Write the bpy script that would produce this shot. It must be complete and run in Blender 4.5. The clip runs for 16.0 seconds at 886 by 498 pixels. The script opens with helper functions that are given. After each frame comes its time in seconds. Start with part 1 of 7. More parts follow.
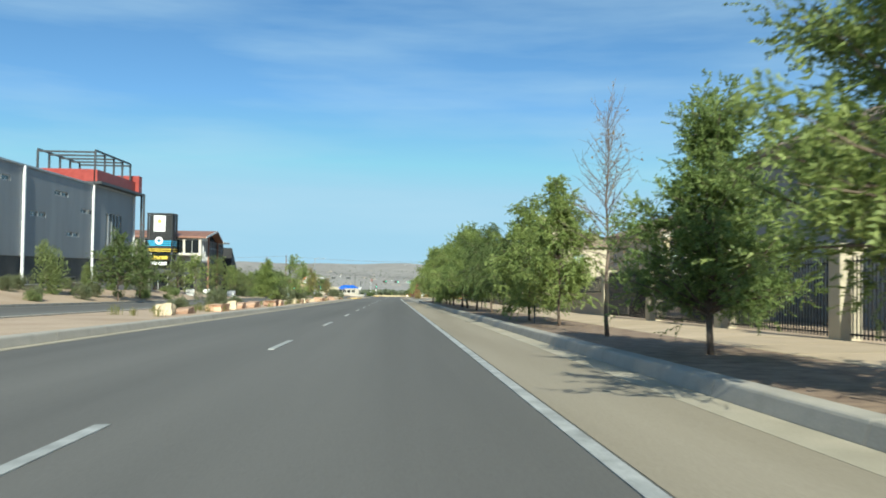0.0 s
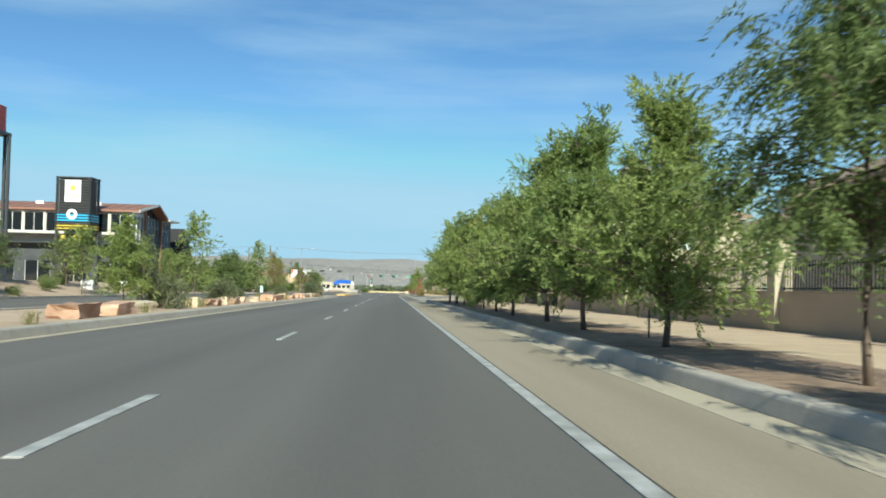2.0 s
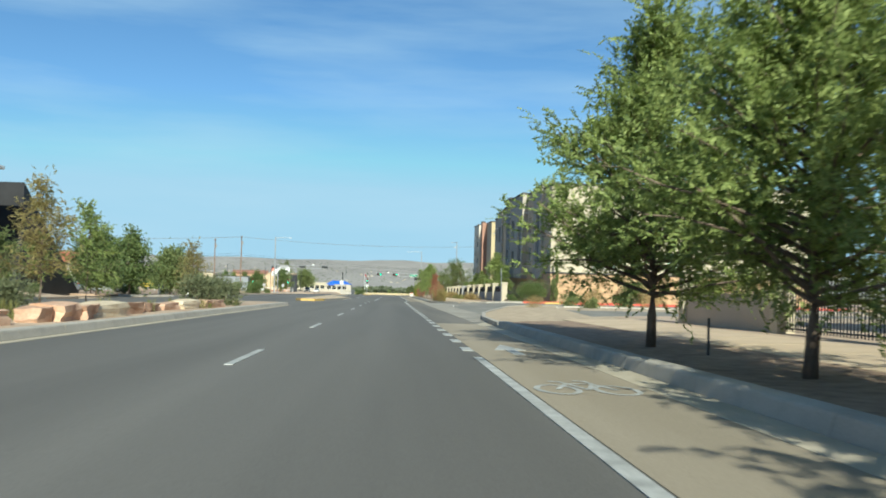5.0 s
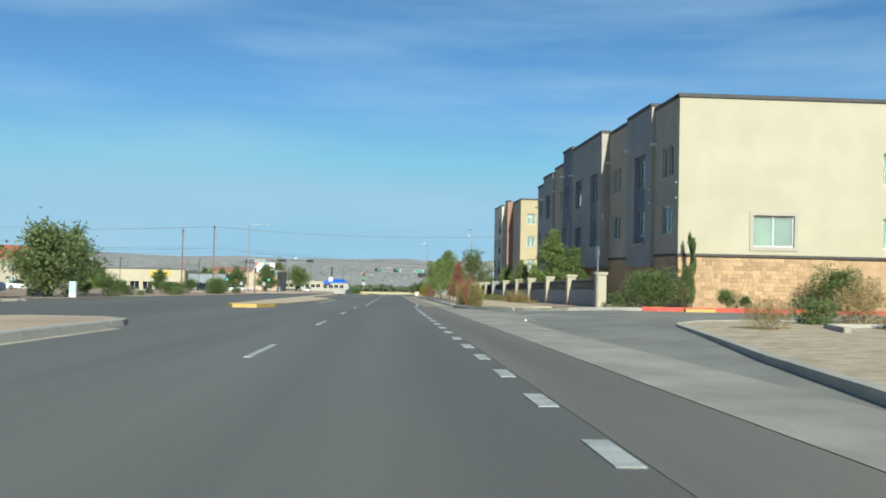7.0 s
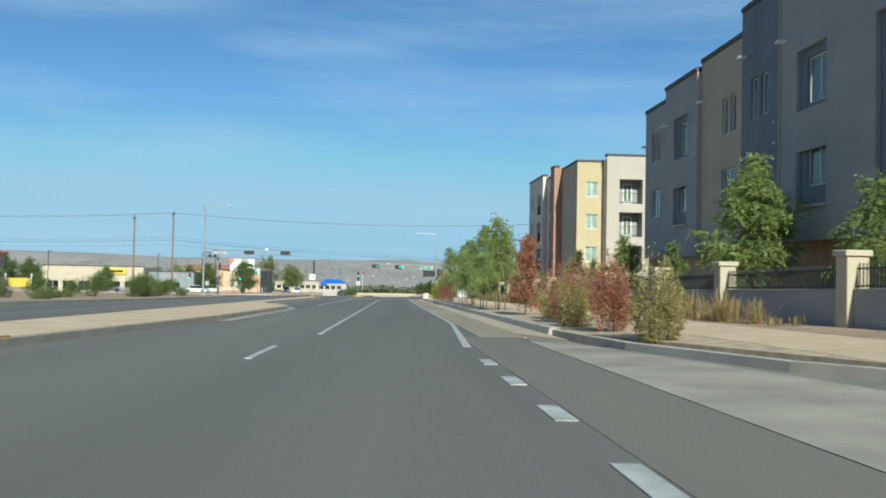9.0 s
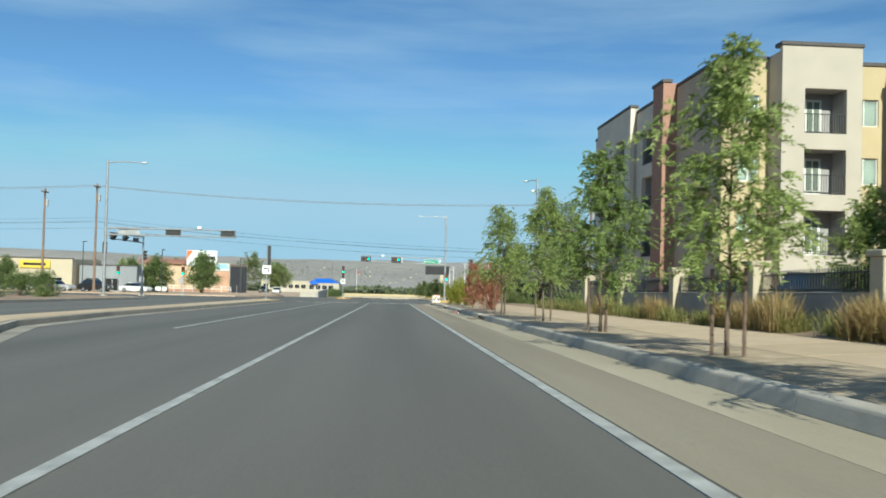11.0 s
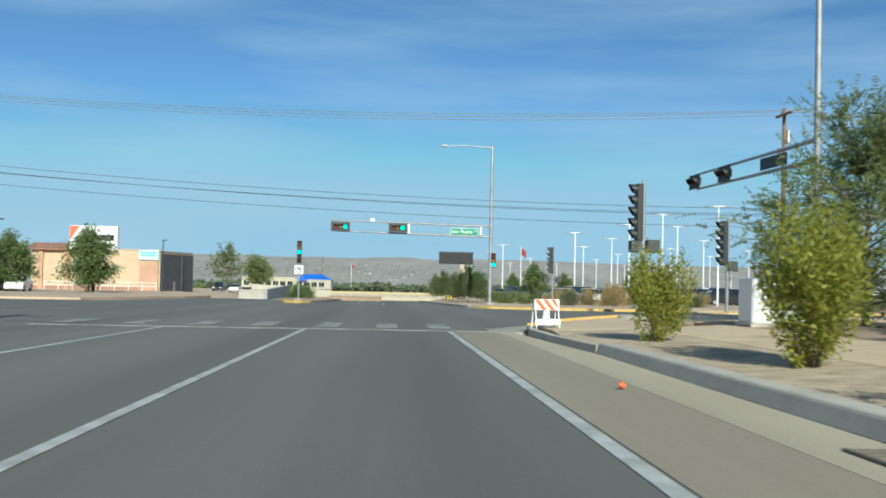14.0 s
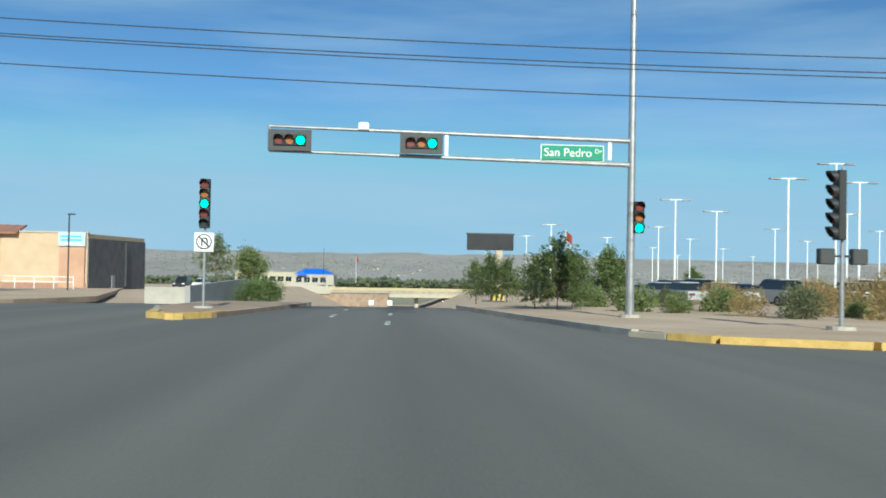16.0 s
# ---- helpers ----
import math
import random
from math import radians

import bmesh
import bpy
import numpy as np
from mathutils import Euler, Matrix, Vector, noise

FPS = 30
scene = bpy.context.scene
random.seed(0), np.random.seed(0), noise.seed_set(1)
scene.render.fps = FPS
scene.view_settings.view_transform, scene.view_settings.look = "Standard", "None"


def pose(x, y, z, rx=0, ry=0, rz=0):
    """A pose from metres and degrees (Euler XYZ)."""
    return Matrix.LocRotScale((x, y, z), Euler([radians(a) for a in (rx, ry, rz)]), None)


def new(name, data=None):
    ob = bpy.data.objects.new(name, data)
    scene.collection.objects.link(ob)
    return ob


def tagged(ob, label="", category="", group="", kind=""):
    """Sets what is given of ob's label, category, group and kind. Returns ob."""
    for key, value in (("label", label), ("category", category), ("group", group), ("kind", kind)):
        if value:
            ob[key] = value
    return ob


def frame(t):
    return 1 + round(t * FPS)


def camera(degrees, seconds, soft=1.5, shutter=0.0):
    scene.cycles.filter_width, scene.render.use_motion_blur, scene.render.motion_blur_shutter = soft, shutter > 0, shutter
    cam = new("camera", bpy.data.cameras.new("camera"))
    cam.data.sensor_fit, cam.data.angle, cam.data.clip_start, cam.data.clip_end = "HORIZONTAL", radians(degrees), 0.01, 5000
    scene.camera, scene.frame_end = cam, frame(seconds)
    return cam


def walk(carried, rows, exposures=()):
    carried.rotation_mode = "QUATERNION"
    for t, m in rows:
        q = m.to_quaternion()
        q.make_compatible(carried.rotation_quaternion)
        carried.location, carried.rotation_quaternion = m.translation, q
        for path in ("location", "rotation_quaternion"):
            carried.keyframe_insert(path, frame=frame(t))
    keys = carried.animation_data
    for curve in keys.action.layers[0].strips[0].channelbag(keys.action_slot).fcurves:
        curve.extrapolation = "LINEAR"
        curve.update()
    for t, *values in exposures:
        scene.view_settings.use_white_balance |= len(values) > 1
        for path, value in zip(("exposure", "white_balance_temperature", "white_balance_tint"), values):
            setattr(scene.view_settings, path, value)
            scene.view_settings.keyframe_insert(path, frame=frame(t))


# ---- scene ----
LENS = 55.0
cam = camera(LENS, 16.0, soft=1.8, shutter=0.12)
PATH = [
    (0.0, pose(-0.087, 0.000, 1.061, 91.474, -0.846, -3.273)),
    (0.5, pose(-0.097, 8.405, 0.826, 91.425, -1.273, -3.427)),
    (1.0, pose(-0.080, 17.103, 0.583, 91.266, -1.299, -3.419)),
    (1.5, pose(-0.087, 26.008, 0.334, 91.276, -1.465, -3.548)),
    (2.0, pose(-0.107, 35.105, 0.080, 91.242, -1.406, -3.437)),
    (2.5, pose(-0.101, 44.386, -0.179, 91.321, -1.293, -3.414)),
    (3.0, pose(-0.106, 53.653, -0.438, 91.333, -1.359, -3.256)),
    (3.5, pose(-0.098, 62.738, -0.692, 91.126, -1.011, -3.292)),
    (4.0, pose(-0.138, 71.669, -0.942, 91.255, -0.914, -3.383)),
    (4.5, pose(-0.161, 80.554, -1.190, 91.330, -1.231, -3.448)),
    (5.0, pose(-0.141, 89.474, -1.439, 91.358, -1.535, -3.420)),
    (7.5, pose(-0.211, 133.751, -2.677, 91.239, -1.096, -3.355)),
    (8.0, pose(-0.251, 142.853, -2.932, 91.241, -1.059, -3.322)),
    (10.5, pose(0.026, 189.932, -4.247, 91.458, -1.310, -3.367)),
    (11.0, pose(0.035, 199.608, -4.518, 91.401, -1.481, -3.495)),
    (11.5, pose(0.071, 209.090, -4.783, 91.367, -1.341, -3.524)),
    (12.0, pose(0.134, 218.721, -5.052, 91.274, -1.307, -3.585)),
    (12.5, pose(0.211, 228.453, -5.324, 91.278, -1.302, -3.553)),
    (13.0, pose(0.245, 238.357, -5.601, 91.285, -1.225, -3.557)),
    (13.5, pose(0.291, 247.672, -5.861, 91.285, -1.538, -3.554)),
    (14.0, pose(0.290, 256.981, -6.122, 91.214, -1.223, -3.477)),
    (14.5, pose(0.298, 266.126, -6.377, 91.115, -1.222, -3.481)),
    (15.0, pose(0.265, 275.180, -6.630, 91.047, -1.059, -3.323)),
    (15.5, pose(0.178, 284.144, -6.881, 90.924, -1.055, -3.150)),
    (16.0, pose(0.074, 293.002, -7.128, 90.898, -1.011, -2.922)),
]
walk(cam, PATH, [(0, 0.28, 5780, -2), (5.0, 0.28, 5780, -2), (7.5, 0.05, 5520, -2), (8.2, 0.05, 5520, -2), (10.5, 0.12, 5730, -2), (12.5, 0.10, 5690, -2), (15.0, 0.02, 5520, -2), (16, 0.02, 5520, -2)])

# ---------------------------------------------------------------- light
SUN_EL = radians(30)
SUN_TRAVEL = Vector((-0.09, 1.0, -math.tan(SUN_EL))).normalized()
world = bpy.data.worlds.new("world")
scene.world = world
world.use_nodes = True
wn, wl = world.node_tree.nodes, world.node_tree.links
wn.clear()
w_out, w_bg, w_sky = wn.new("ShaderNodeOutputWorld"), wn.new("ShaderNodeBackground"), wn.new("ShaderNodeTexSky")
w_sky.sky_type, w_sky.sun_disc = "NISHITA", False
w_sky.sun_elevation, w_sky.sun_rotation = SUN_EL, math.pi - 0.09
w_sky.altitude, w_sky.air_density, w_sky.dust_density, w_sky.ozone_density = 1600, 1.0, 0.25, 2.4
w_bg.inputs["Strength"].default_value = 0.09
# thin high cirrus, drawn out sideways
w_co, w_map = wn.new("ShaderNodeTexCoord"), wn.new("ShaderNodeMapping")
w_map.inputs["Scale"].default_value = (2.2, 2.2, 16.0)
w_map.inputs["Rotation"].default_value = (0.0, 0.06, 0.0)
w_noise, w_ramp, w_mix = wn.new("ShaderNodeTexNoise"), wn.new("ShaderNodeValToRGB"), wn.new("ShaderNodeMixRGB")
w_noise.inputs["Scale"].default_value, w_noise.inputs["Detail"].default_value = 1.3, 6.0
w_noise.inputs["Roughness"].default_value = 0.52
w_ramp.color_ramp.elements[0].position, w_ramp.color_ramp.elements[1].position = 0.39, 0.76
w_ramp.color_ramp.elements[0].color, w_ramp.color_ramp.elements[1].color = (0, 0, 0, 1), (0.5, 0.5, 0.5, 1)
w_mix.inputs["Color2"].default_value = (5.2, 6.6, 7.6, 1)
wl.new(w_co.outputs["Generated"], w_map.inputs["Vector"])
wl.new(w_map.outputs["Vector"], w_noise.inputs["Vector"])
wl.new(w_noise.outputs["Fac"], w_ramp.inputs["Fac"])
wl.new(w_ramp.outputs["Color"], w_mix.inputs["Fac"])
w_dark = wn.new("ShaderNodeMixRGB")
w_dark.blend_type = "DARKEN"
w_dark.inputs["Fac"].default_value = 1.0
w_dark.inputs["Color2"].default_value = (5.15, 6.45, 7.35, 1)
wl.new(w_sky.outputs["Color"], w_dark.inputs["Color1"])
w_tint = wn.new("ShaderNodeMixRGB")
w_tint.blend_type = "MULTIPLY"
w_tint.inputs["Fac"].default_value = 1.0
w_tint.inputs["Color2"].default_value = (0.80, 0.94, 1.0, 1)
wl.new(w_dark.outputs["Color"], w_tint.inputs["Color1"])
wl.new(w_tint.outputs["Color"], w_mix.inputs["Color1"])
wl.new(w_mix.outputs["Color"], w_bg.inputs["Color"])
wl.new(w_bg.outputs["Background"], w_out.inputs["Surface"])
sun = new("sun", bpy.data.lights.new("sun", "SUN"))
sun.data.energy, sun.data.angle, sun.data.color = 6.2, radians(0.5), (1.0, 0.90, 0.73)
sun.matrix_world = SUN_TRAVEL.to_track_quat("-Z", "Y").to_matrix().to_4x4()


# ---------------------------------------------------------------- ground shape
SLOPE = 0.02795
CREST = 334.0


def G(y):
    """Height of the road's plane."""
    return -SLOPE * y


def bank(x, y):
    """Both sides rise gently away from the kerb."""
    if x < -22.7:
        return 0.16 * min(-22.7 - x, 6.5) * max(0.0, min(1.0, (152 - y) / 12))
    if x < 4.2 or y > 285:
        return 0.0
    return (0.026 if y < 130 else 0.055 if y > 160 else 0.03) * (min(x, 10.2) - 4.2)


def P(x, y, h=0.0):
    return Vector((x, y, G(y) + h + bank(x, y)))


# ---------------------------------------------------------------- materials
def material(name, a, b, rough=0.8, scale=6.0, fine=60.0, bump=0.15, metallic=0.0, stretch=(1, 1, 1), spread=0.0, spec=0.35):
    """Two-tone noise material: a large mottling and a fine grain. spread: lightness change from object to object."""
    m = bpy.data.materials.new(name)
    m.use_nodes = True
    n, l = m.node_tree.nodes, m.node_tree.links
    p = n["Principled BSDF"]
    co, mp = n.new("ShaderNodeTexCoord"), n.new("ShaderNodeMapping")
    mp.inputs["Scale"].default_value = stretch
    big, small = n.new("ShaderNodeTexNoise"), n.new("ShaderNodeTexNoise")
    big.inputs["Scale"].default_value, big.inputs["Detail"].default_value = scale, 5
    small.inputs["Scale"].default_value, small.inputs["Detail"].default_value = fine, 4
    ramp, mix, mul = n.new("ShaderNodeValToRGB"), n.new("ShaderNodeMixRGB"), n.new("ShaderNodeMixRGB")
    ramp.color_ramp.elements[0].position, ramp.color_ramp.elements[1].position = 0.32, 0.68
    ramp.color_ramp.elements[0].color, ramp.color_ramp.elements[1].color = (*a, 1), (*b, 1)
    mul.blend_type = "MULTIPLY"
    mul.inputs["Fac"].default_value = 1.0
    grain = n.new("ShaderNodeMapRange")
    grain.inputs["To Min"].default_value, grain.inputs["To Max"].default_value = 0.72, 1.28
    l.new(co.outputs["Object"], mp.inputs["Vector"])
    l.new(mp.outputs["Vector"], big.inputs["Vector"])
    l.new(co.outputs["Object"], small.inputs["Vector"])
    l.new(big.outputs["Fac"], ramp.inputs["Fac"])
    l.new(small.outputs["Fac"], grain.inputs["Value"])
    l.new(ramp.outputs["Color"], mul.inputs["Color1"])
    l.new(grain.outputs["Result"], mul.inputs["Color2"])
    last = mul.outputs["Color"]
    if spread:
        info, rng, m2 = n.new("ShaderNodeObjectInfo"), n.new("ShaderNodeMapRange"), n.new("ShaderNodeMixRGB")
        rng.inputs["To Min"].default_value, rng.inputs["To Max"].default_value = 1 - spread, 1 + spread
        m2.blend_type = "MULTIPLY"
        m2.inputs["Fac"].default_value = 1.0
        l.new(info.outputs["Random"], rng.inputs["Value"])
        l.new(last, m2.inputs["Color1"])
        l.new(rng.outputs["Result"], m2.inputs["Color2"])
        last = m2.outputs["Color"]
    l.new(last, p.inputs["Base Color"])
    p.inputs["Roughness"].default_value, p.inputs["Metallic"].default_value = rough, metallic
    p.inputs["Specular IOR Level"].default_value = spec
    if bump:
        bp = n.new("ShaderNodeBump")
        bp.inputs["Strength"].default_value, bp.inputs["Distance"].default_value = bump, 0.01
        l.new(small.outputs["Fac"], bp.inputs["Height"])
        l.new(bp.outputs["Normal"], p.inputs["Normal"])
    return m


def plain(name, color, rough=0.5, metallic=0.0, glow=0.0, spec=0.5):
    m = bpy.data.materials.new(name)
    m.use_nodes = True
    p = m.node_tree.nodes["Principled BSDF"]
    p.inputs["Base Color"].default_value = (*color, 1)
    p.inputs["Roughness"].default_value, p.inputs["Metallic"].default_value = rough, metallic
    p.inputs["Specular IOR Level"].default_value = spec
    if glow:
        p.inputs["Emission Color"].default_value, p.inputs["Emission Strength"].default_value = (*color, 1), glow
    return m


def leaf_material(name, a, b, c=None):
    """Leaves: colour varies leaf by leaf, some light goes through."""
    m = bpy.data.materials.new(name)
    m.use_nodes = True
    n, l = m.node_tree.nodes, m.node_tree.links
    p, out = n["Principled BSDF"], n["Material Output"]
    geo, ramp = n.new("ShaderNodeNewGeometry"), n.new("ShaderNodeValToRGB")
    ramp.color_ramp.elements[0].color, ramp.color_ramp.elements[1].color = (*a, 1), (*b, 1)
    if c:
        e = ramp.color_ramp.elements.new(0.9)
        e.color = (*b, 1)
        ramp.color_ramp.elements[2].color = (*c, 1)
    tr, mix = n.new("ShaderNodeBsdfTranslucent"), n.new("ShaderNodeMixShader")
    mix.inputs["Fac"].default_value = 0.45
    l.new(geo.outputs["Random Per Island"], ramp.inputs["Fac"])
    l.new(ramp.outputs["Color"], p.inputs["Base Color"])
    l.new(ramp.outputs["Color"], tr.inputs["Color"])
    p.inputs["Roughness"].default_value = 0.55
    p.inputs["Specular IOR Level"].default_value = 0.3
    l.new(p.outputs["BSDF"], mix.inputs[1])
    l.new(tr.outputs["BSDF"], mix.inputs[2])
    l.new(mix.outputs["Shader"], out.inputs["Surface"])
    return m


M = {}
M["asphalt"] = material("asphalt", (0.116, 0.110, 0.099), (0.162, 0.153, 0.137), 0.85, 0.35, 45, 0.35, stretch=(1.6, 0.05, 1))
M["bike_asphalt"] = material("dusty_asphalt", (0.28, 0.236, 0.17), (0.37, 0.315, 0.235), 0.9, 0.5, 45, 0.3, stretch=(1.5, 0.08, 1))
M["bike_asphalt_2"] = material("dusty_grey_asphalt", (0.235, 0.20, 0.148), (0.32, 0.276, 0.208), 0.9, 0.5, 45, 0.3, stretch=(1.5, 0.08, 1))
M["patch"] = material("asphalt_patch", (0.18, 0.17, 0.147), (0.26, 0.245, 0.212), 0.9, 0.6, 40, 0.3)
M["concrete"] = material("concrete", (0.36, 0.33, 0.28), (0.47, 0.43, 0.37), 0.9, 1.2, 50, 0.25, spread=0.08)
M["gutter"] = material("gutter_concrete", (0.38, 0.335, 0.25), (0.49, 0.43, 0.325), 0.9, 1.0, 50, 0.25)
M["gutter_dusty"] = material("dusty_gutter", (0.34, 0.295, 0.215), (0.44, 0.385, 0.285), 0.9, 0.8, 40, 0.3, stretch=(1, 0.15, 1))
M["tar"] = plain("tar_seal", (0.025, 0.025, 0.026), 0.6)
M["gutter_worn"] = material("worn_gutter", (0.24, 0.22, 0.185), (0.38, 0.345, 0.285), 0.9, 0.7, 40, 0.3)
M["shoulder"] = material("dusty_shoulder", (0.135, 0.125, 0.108), (0.20, 0.18, 0.15), 0.9, 0.5, 45, 0.3, stretch=(1.5, 0.08, 1))
M["walk"] = material("tan_concrete", (0.48, 0.37, 0.245), (0.58, 0.45, 0.31), 0.9, 0.9, 50, 0.25, spread=0.05)
M["dirt"] = material("dirt", (0.27, 0.19, 0.13), (0.38, 0.28, 0.20), 0.95, 0.8, 22, 0.6)
M["valley"] = material("valley_scrub", (0.13, 0.145, 0.10), (0.30, 0.27, 0.21), 0.95, 0.012, 0.08, 0.0, stretch=(1, 0.35, 1))
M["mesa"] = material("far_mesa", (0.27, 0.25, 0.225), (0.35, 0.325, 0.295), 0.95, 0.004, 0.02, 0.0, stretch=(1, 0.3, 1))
M["sand"] = material("sand", (0.40, 0.29, 0.20), (0.52, 0.40, 0.29), 0.95, 0.3, 14, 0.5)
M["mulch"] = material("mulch", (0.20, 0.135, 0.095), (0.36, 0.26, 0.18), 0.95, 3.5, 30, 0.8)
M["gravel"] = material("gravel", (0.34, 0.265, 0.18), (0.54, 0.43, 0.30), 0.95, 2.5, 24, 0.8)
M["paint"] = material("road_paint", (0.29, 0.29, 0.275), (0.49, 0.49, 0.465), 0.7, 3, 30, 0.2)
M["worn_paint"] = material("worn_road_paint", (0.15, 0.146, 0.135), (0.33, 0.325, 0.305), 0.8, 2.2, 18, 0.3)
M["yellow_paint"] = material("kerb_yellow", (0.48, 0.32, 0.10), (0.64, 0.44, 0.14), 0.7, 3, 30, 0.2)
M["red_paint"] = material("kerb_red", (0.48, 0.07, 0.05), (0.6, 0.12, 0.08), 0.7, 3, 30, 0.2)
M["stucco_cream"] = material("cream_stucco", (0.45, 0.395, 0.285), (0.51, 0.445, 0.325), 0.9, 0.5, 90, 0.3)
M["stucco_yellow"] = material("yellow_stucco", (0.45, 0.37, 0.22), (0.50, 0.41, 0.25), 0.9, 0.5, 90, 0.3)
M["stucco_white"] = material("white_stucco", (0.41, 0.37, 0.305), (0.465, 0.415, 0.345), 0.9, 0.5, 90, 0.3)
M["stucco_pale"] = material("pale_stucco", (0.60, 0.54, 0.46), (0.67, 0.60, 0.51), 0.9, 0.5, 90, 0.3)
M["stucco_tan"] = material("tan_stucco", (0.41, 0.345, 0.265), (0.48, 0.405, 0.315), 0.9, 0.5, 90, 0.3)
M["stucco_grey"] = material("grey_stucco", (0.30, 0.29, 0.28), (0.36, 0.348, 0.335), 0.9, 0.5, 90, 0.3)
M["stucco_dark"] = material("slate_stucco", (0.16, 0.175, 0.20), (0.20, 0.215, 0.24), 0.9, 0.5, 90, 0.3)
M["brick"] = material("brown_brick", (0.31, 0.175, 0.125), (0.39, 0.23, 0.17), 0.9, 4, 60, 0.4)
M["stone"] = material("honey_stone", (0.42, 0.27, 0.15), (0.54, 0.37, 0.22), 0.9, 2.5, 30, 0.6, spread=0.2)
M["coping"] = material("dark_coping", (0.06, 0.055, 0.05), (0.09, 0.08, 0.075), 0.6, 2, 40, 0.1)
M["roof_tile"] = material("roof_tile", (0.26, 0.19, 0.14), (0.36, 0.27, 0.20), 0.9, 3, 25, 0.5)
M["red_tile"] = material("red_roof_tile", (0.30, 0.085, 0.05), (0.40, 0.13, 0.08), 0.9, 3, 25, 0.5)
M["metal_panel"] = material("grey_metal_panel", (0.22, 0.235, 0.25), (0.27, 0.285, 0.30), 0.55, 0.6, 30, 0.05, stretch=(1, 1, 0.2))
M["dark_panel"] = material("dark_panel", (0.05, 0.055, 0.06), (0.08, 0.085, 0.09), 0.6, 0.8, 30, 0.05)
# dark grey-brown that carries the shade on the store's road side
M["shaded_side"] = material("shaded_side_wall", (0.105, 0.10, 0.10), (0.15, 0.142, 0.14), 0.75, 0.8, 30, 0.1)
M["peach"] = material("peach_stucco", (0.45, 0.27, 0.18), (0.52, 0.32, 0.215), 0.9, 0.6, 80, 0.2)
M["apricot"] = material("apricot_stucco", (0.50, 0.37, 0.24), (0.57, 0.43, 0.29), 0.9, 0.6, 80, 0.2)
M["sky_pale"] = plain("pale_green_sign", (0.45, 0.60, 0.60), 0.5)
M["black_panel"] = material("black_panel", (0.018, 0.018, 0.02), (0.03, 0.03, 0.033), 0.6, 0.8, 30, 0.05)
M["red_steel"] = material("red_steel", (0.25, 0.035, 0.028), (0.33, 0.055, 0.042), 0.5, 2, 30, 0.05)
M["rust_roof"] = material("brown_metal_roof", (0.24, 0.12, 0.08), (0.32, 0.17, 0.12), 0.6, 0.5, 30, 0.05, stretch=(4, 0.3, 1))
M["iron"] = plain("black_iron", (0.018, 0.018, 0.02), 0.5)
M["galv"] = material("galvanised_steel", (0.34, 0.34, 0.34), (0.46, 0.46, 0.46), 0.45, 2, 20, 0.05, metallic=0.7)
M["grate"] = material("worn_iron", (0.12, 0.105, 0.085), (0.20, 0.175, 0.14), 0.7, 4, 30, 0.1, metallic=0.3)
M["white_steel"] = plain("white_steel", (0.75, 0.75, 0.74), 0.45)
M["dark_steel"] = plain("dark_steel", (0.04, 0.045, 0.05), 0.5)
M["signal"] = plain("signal_black", (0.022, 0.024, 0.024), 0.55)
M["signal_grey"] = plain("signal_backplate", (0.05, 0.052, 0.052), 0.6)
M["lens_green"] = plain("green_lens_lit", (0.02, 0.85, 0.45), 0.3, 0, 2.2)
M["lens_red"] = plain("red_lens_off", (0.16, 0.03, 0.02), 0.3)
M["lens_amber"] = plain("amber_lens_off", (0.30, 0.11, 0.02), 0.3)
M["sign_white"] = plain("sign_white", (0.78, 0.78, 0.76), 0.5)
M["sign_green"] = plain("sign_green", (0.01, 0.24, 0.13), 0.4)
M["sign_black"] = plain("sign_black", (0.012, 0.012, 0.012), 0.5)
M["orange"] = plain("barricade_orange", (0.85, 0.16, 0.05), 0.5)
M["blue"] = plain("blue_paint", (0.02, 0.12, 0.55), 0.45)
M["sky_blue"] = plain("pale_blue_paint", (0.08, 0.45, 0.72), 0.45)
M["yellow"] = plain("yellow_sign", (0.62, 0.46, 0.06), 0.45)
M["bark"] = material("bark", (0.13, 0.095, 0.07), (0.22, 0.17, 0.13), 0.95, 9, 50, 0.7, stretch=(1, 1, 0.3))
M["wood_pole"] = material("pole_wood", (0.17, 0.11, 0.075), (0.26, 0.18, 0.13), 0.95, 3, 40, 0.4, stretch=(3, 3, 0.2))
M["stake"] = material("stake_wood", (0.10, 0.07, 0.05), (0.17, 0.12, 0.09), 0.95, 6, 40, 0.4)
M["boulder_pale"] = material("pale_sandstone", (0.50, 0.40, 0.27), (0.62, 0.52, 0.37), 0.95, 1.4, 14, 0.8, spread=0.15)
M["boulder"] = material("pink_sandstone", (0.40, 0.235, 0.15), (0.56, 0.38, 0.265), 0.95, 1.4, 14, 0.8, spread=0.25)
M["leaf_dark"] = leaf_material("leaf_dark", (0.10, 0.145, 0.05), (0.22, 0.275, 0.095))
M["leaf_mid"] = leaf_material("leaf_mid", (0.14, 0.20, 0.06), (0.31, 0.385, 0.125))
M["leaf_light"] = leaf_material("leaf_light", (0.18, 0.24, 0.070), (0.39, 0.455, 0.15))
M["leaf_olive"] = leaf_material("leaf_olive", (0.14, 0.18, 0.065), (0.29, 0.335, 0.13))
M["leaf_red"] = leaf_material("leaf_red", (0.30, 0.115, 0.075), (0.50, 0.25, 0.155), (0.20, 0.19, 0.06))
# distant leaves: the haze of the air is mixed into this greyed green
M["leaf_hazed"] = leaf_material("leaf_hazed", (0.13, 0.155, 0.09), (0.22, 0.24, 0.155))
M["leaf_yellow"] = leaf_material("leaf_yellow", (0.17, 0.20, 0.032), (0.41, 0.39, 0.065), (0.10, 0.15, 0.03))
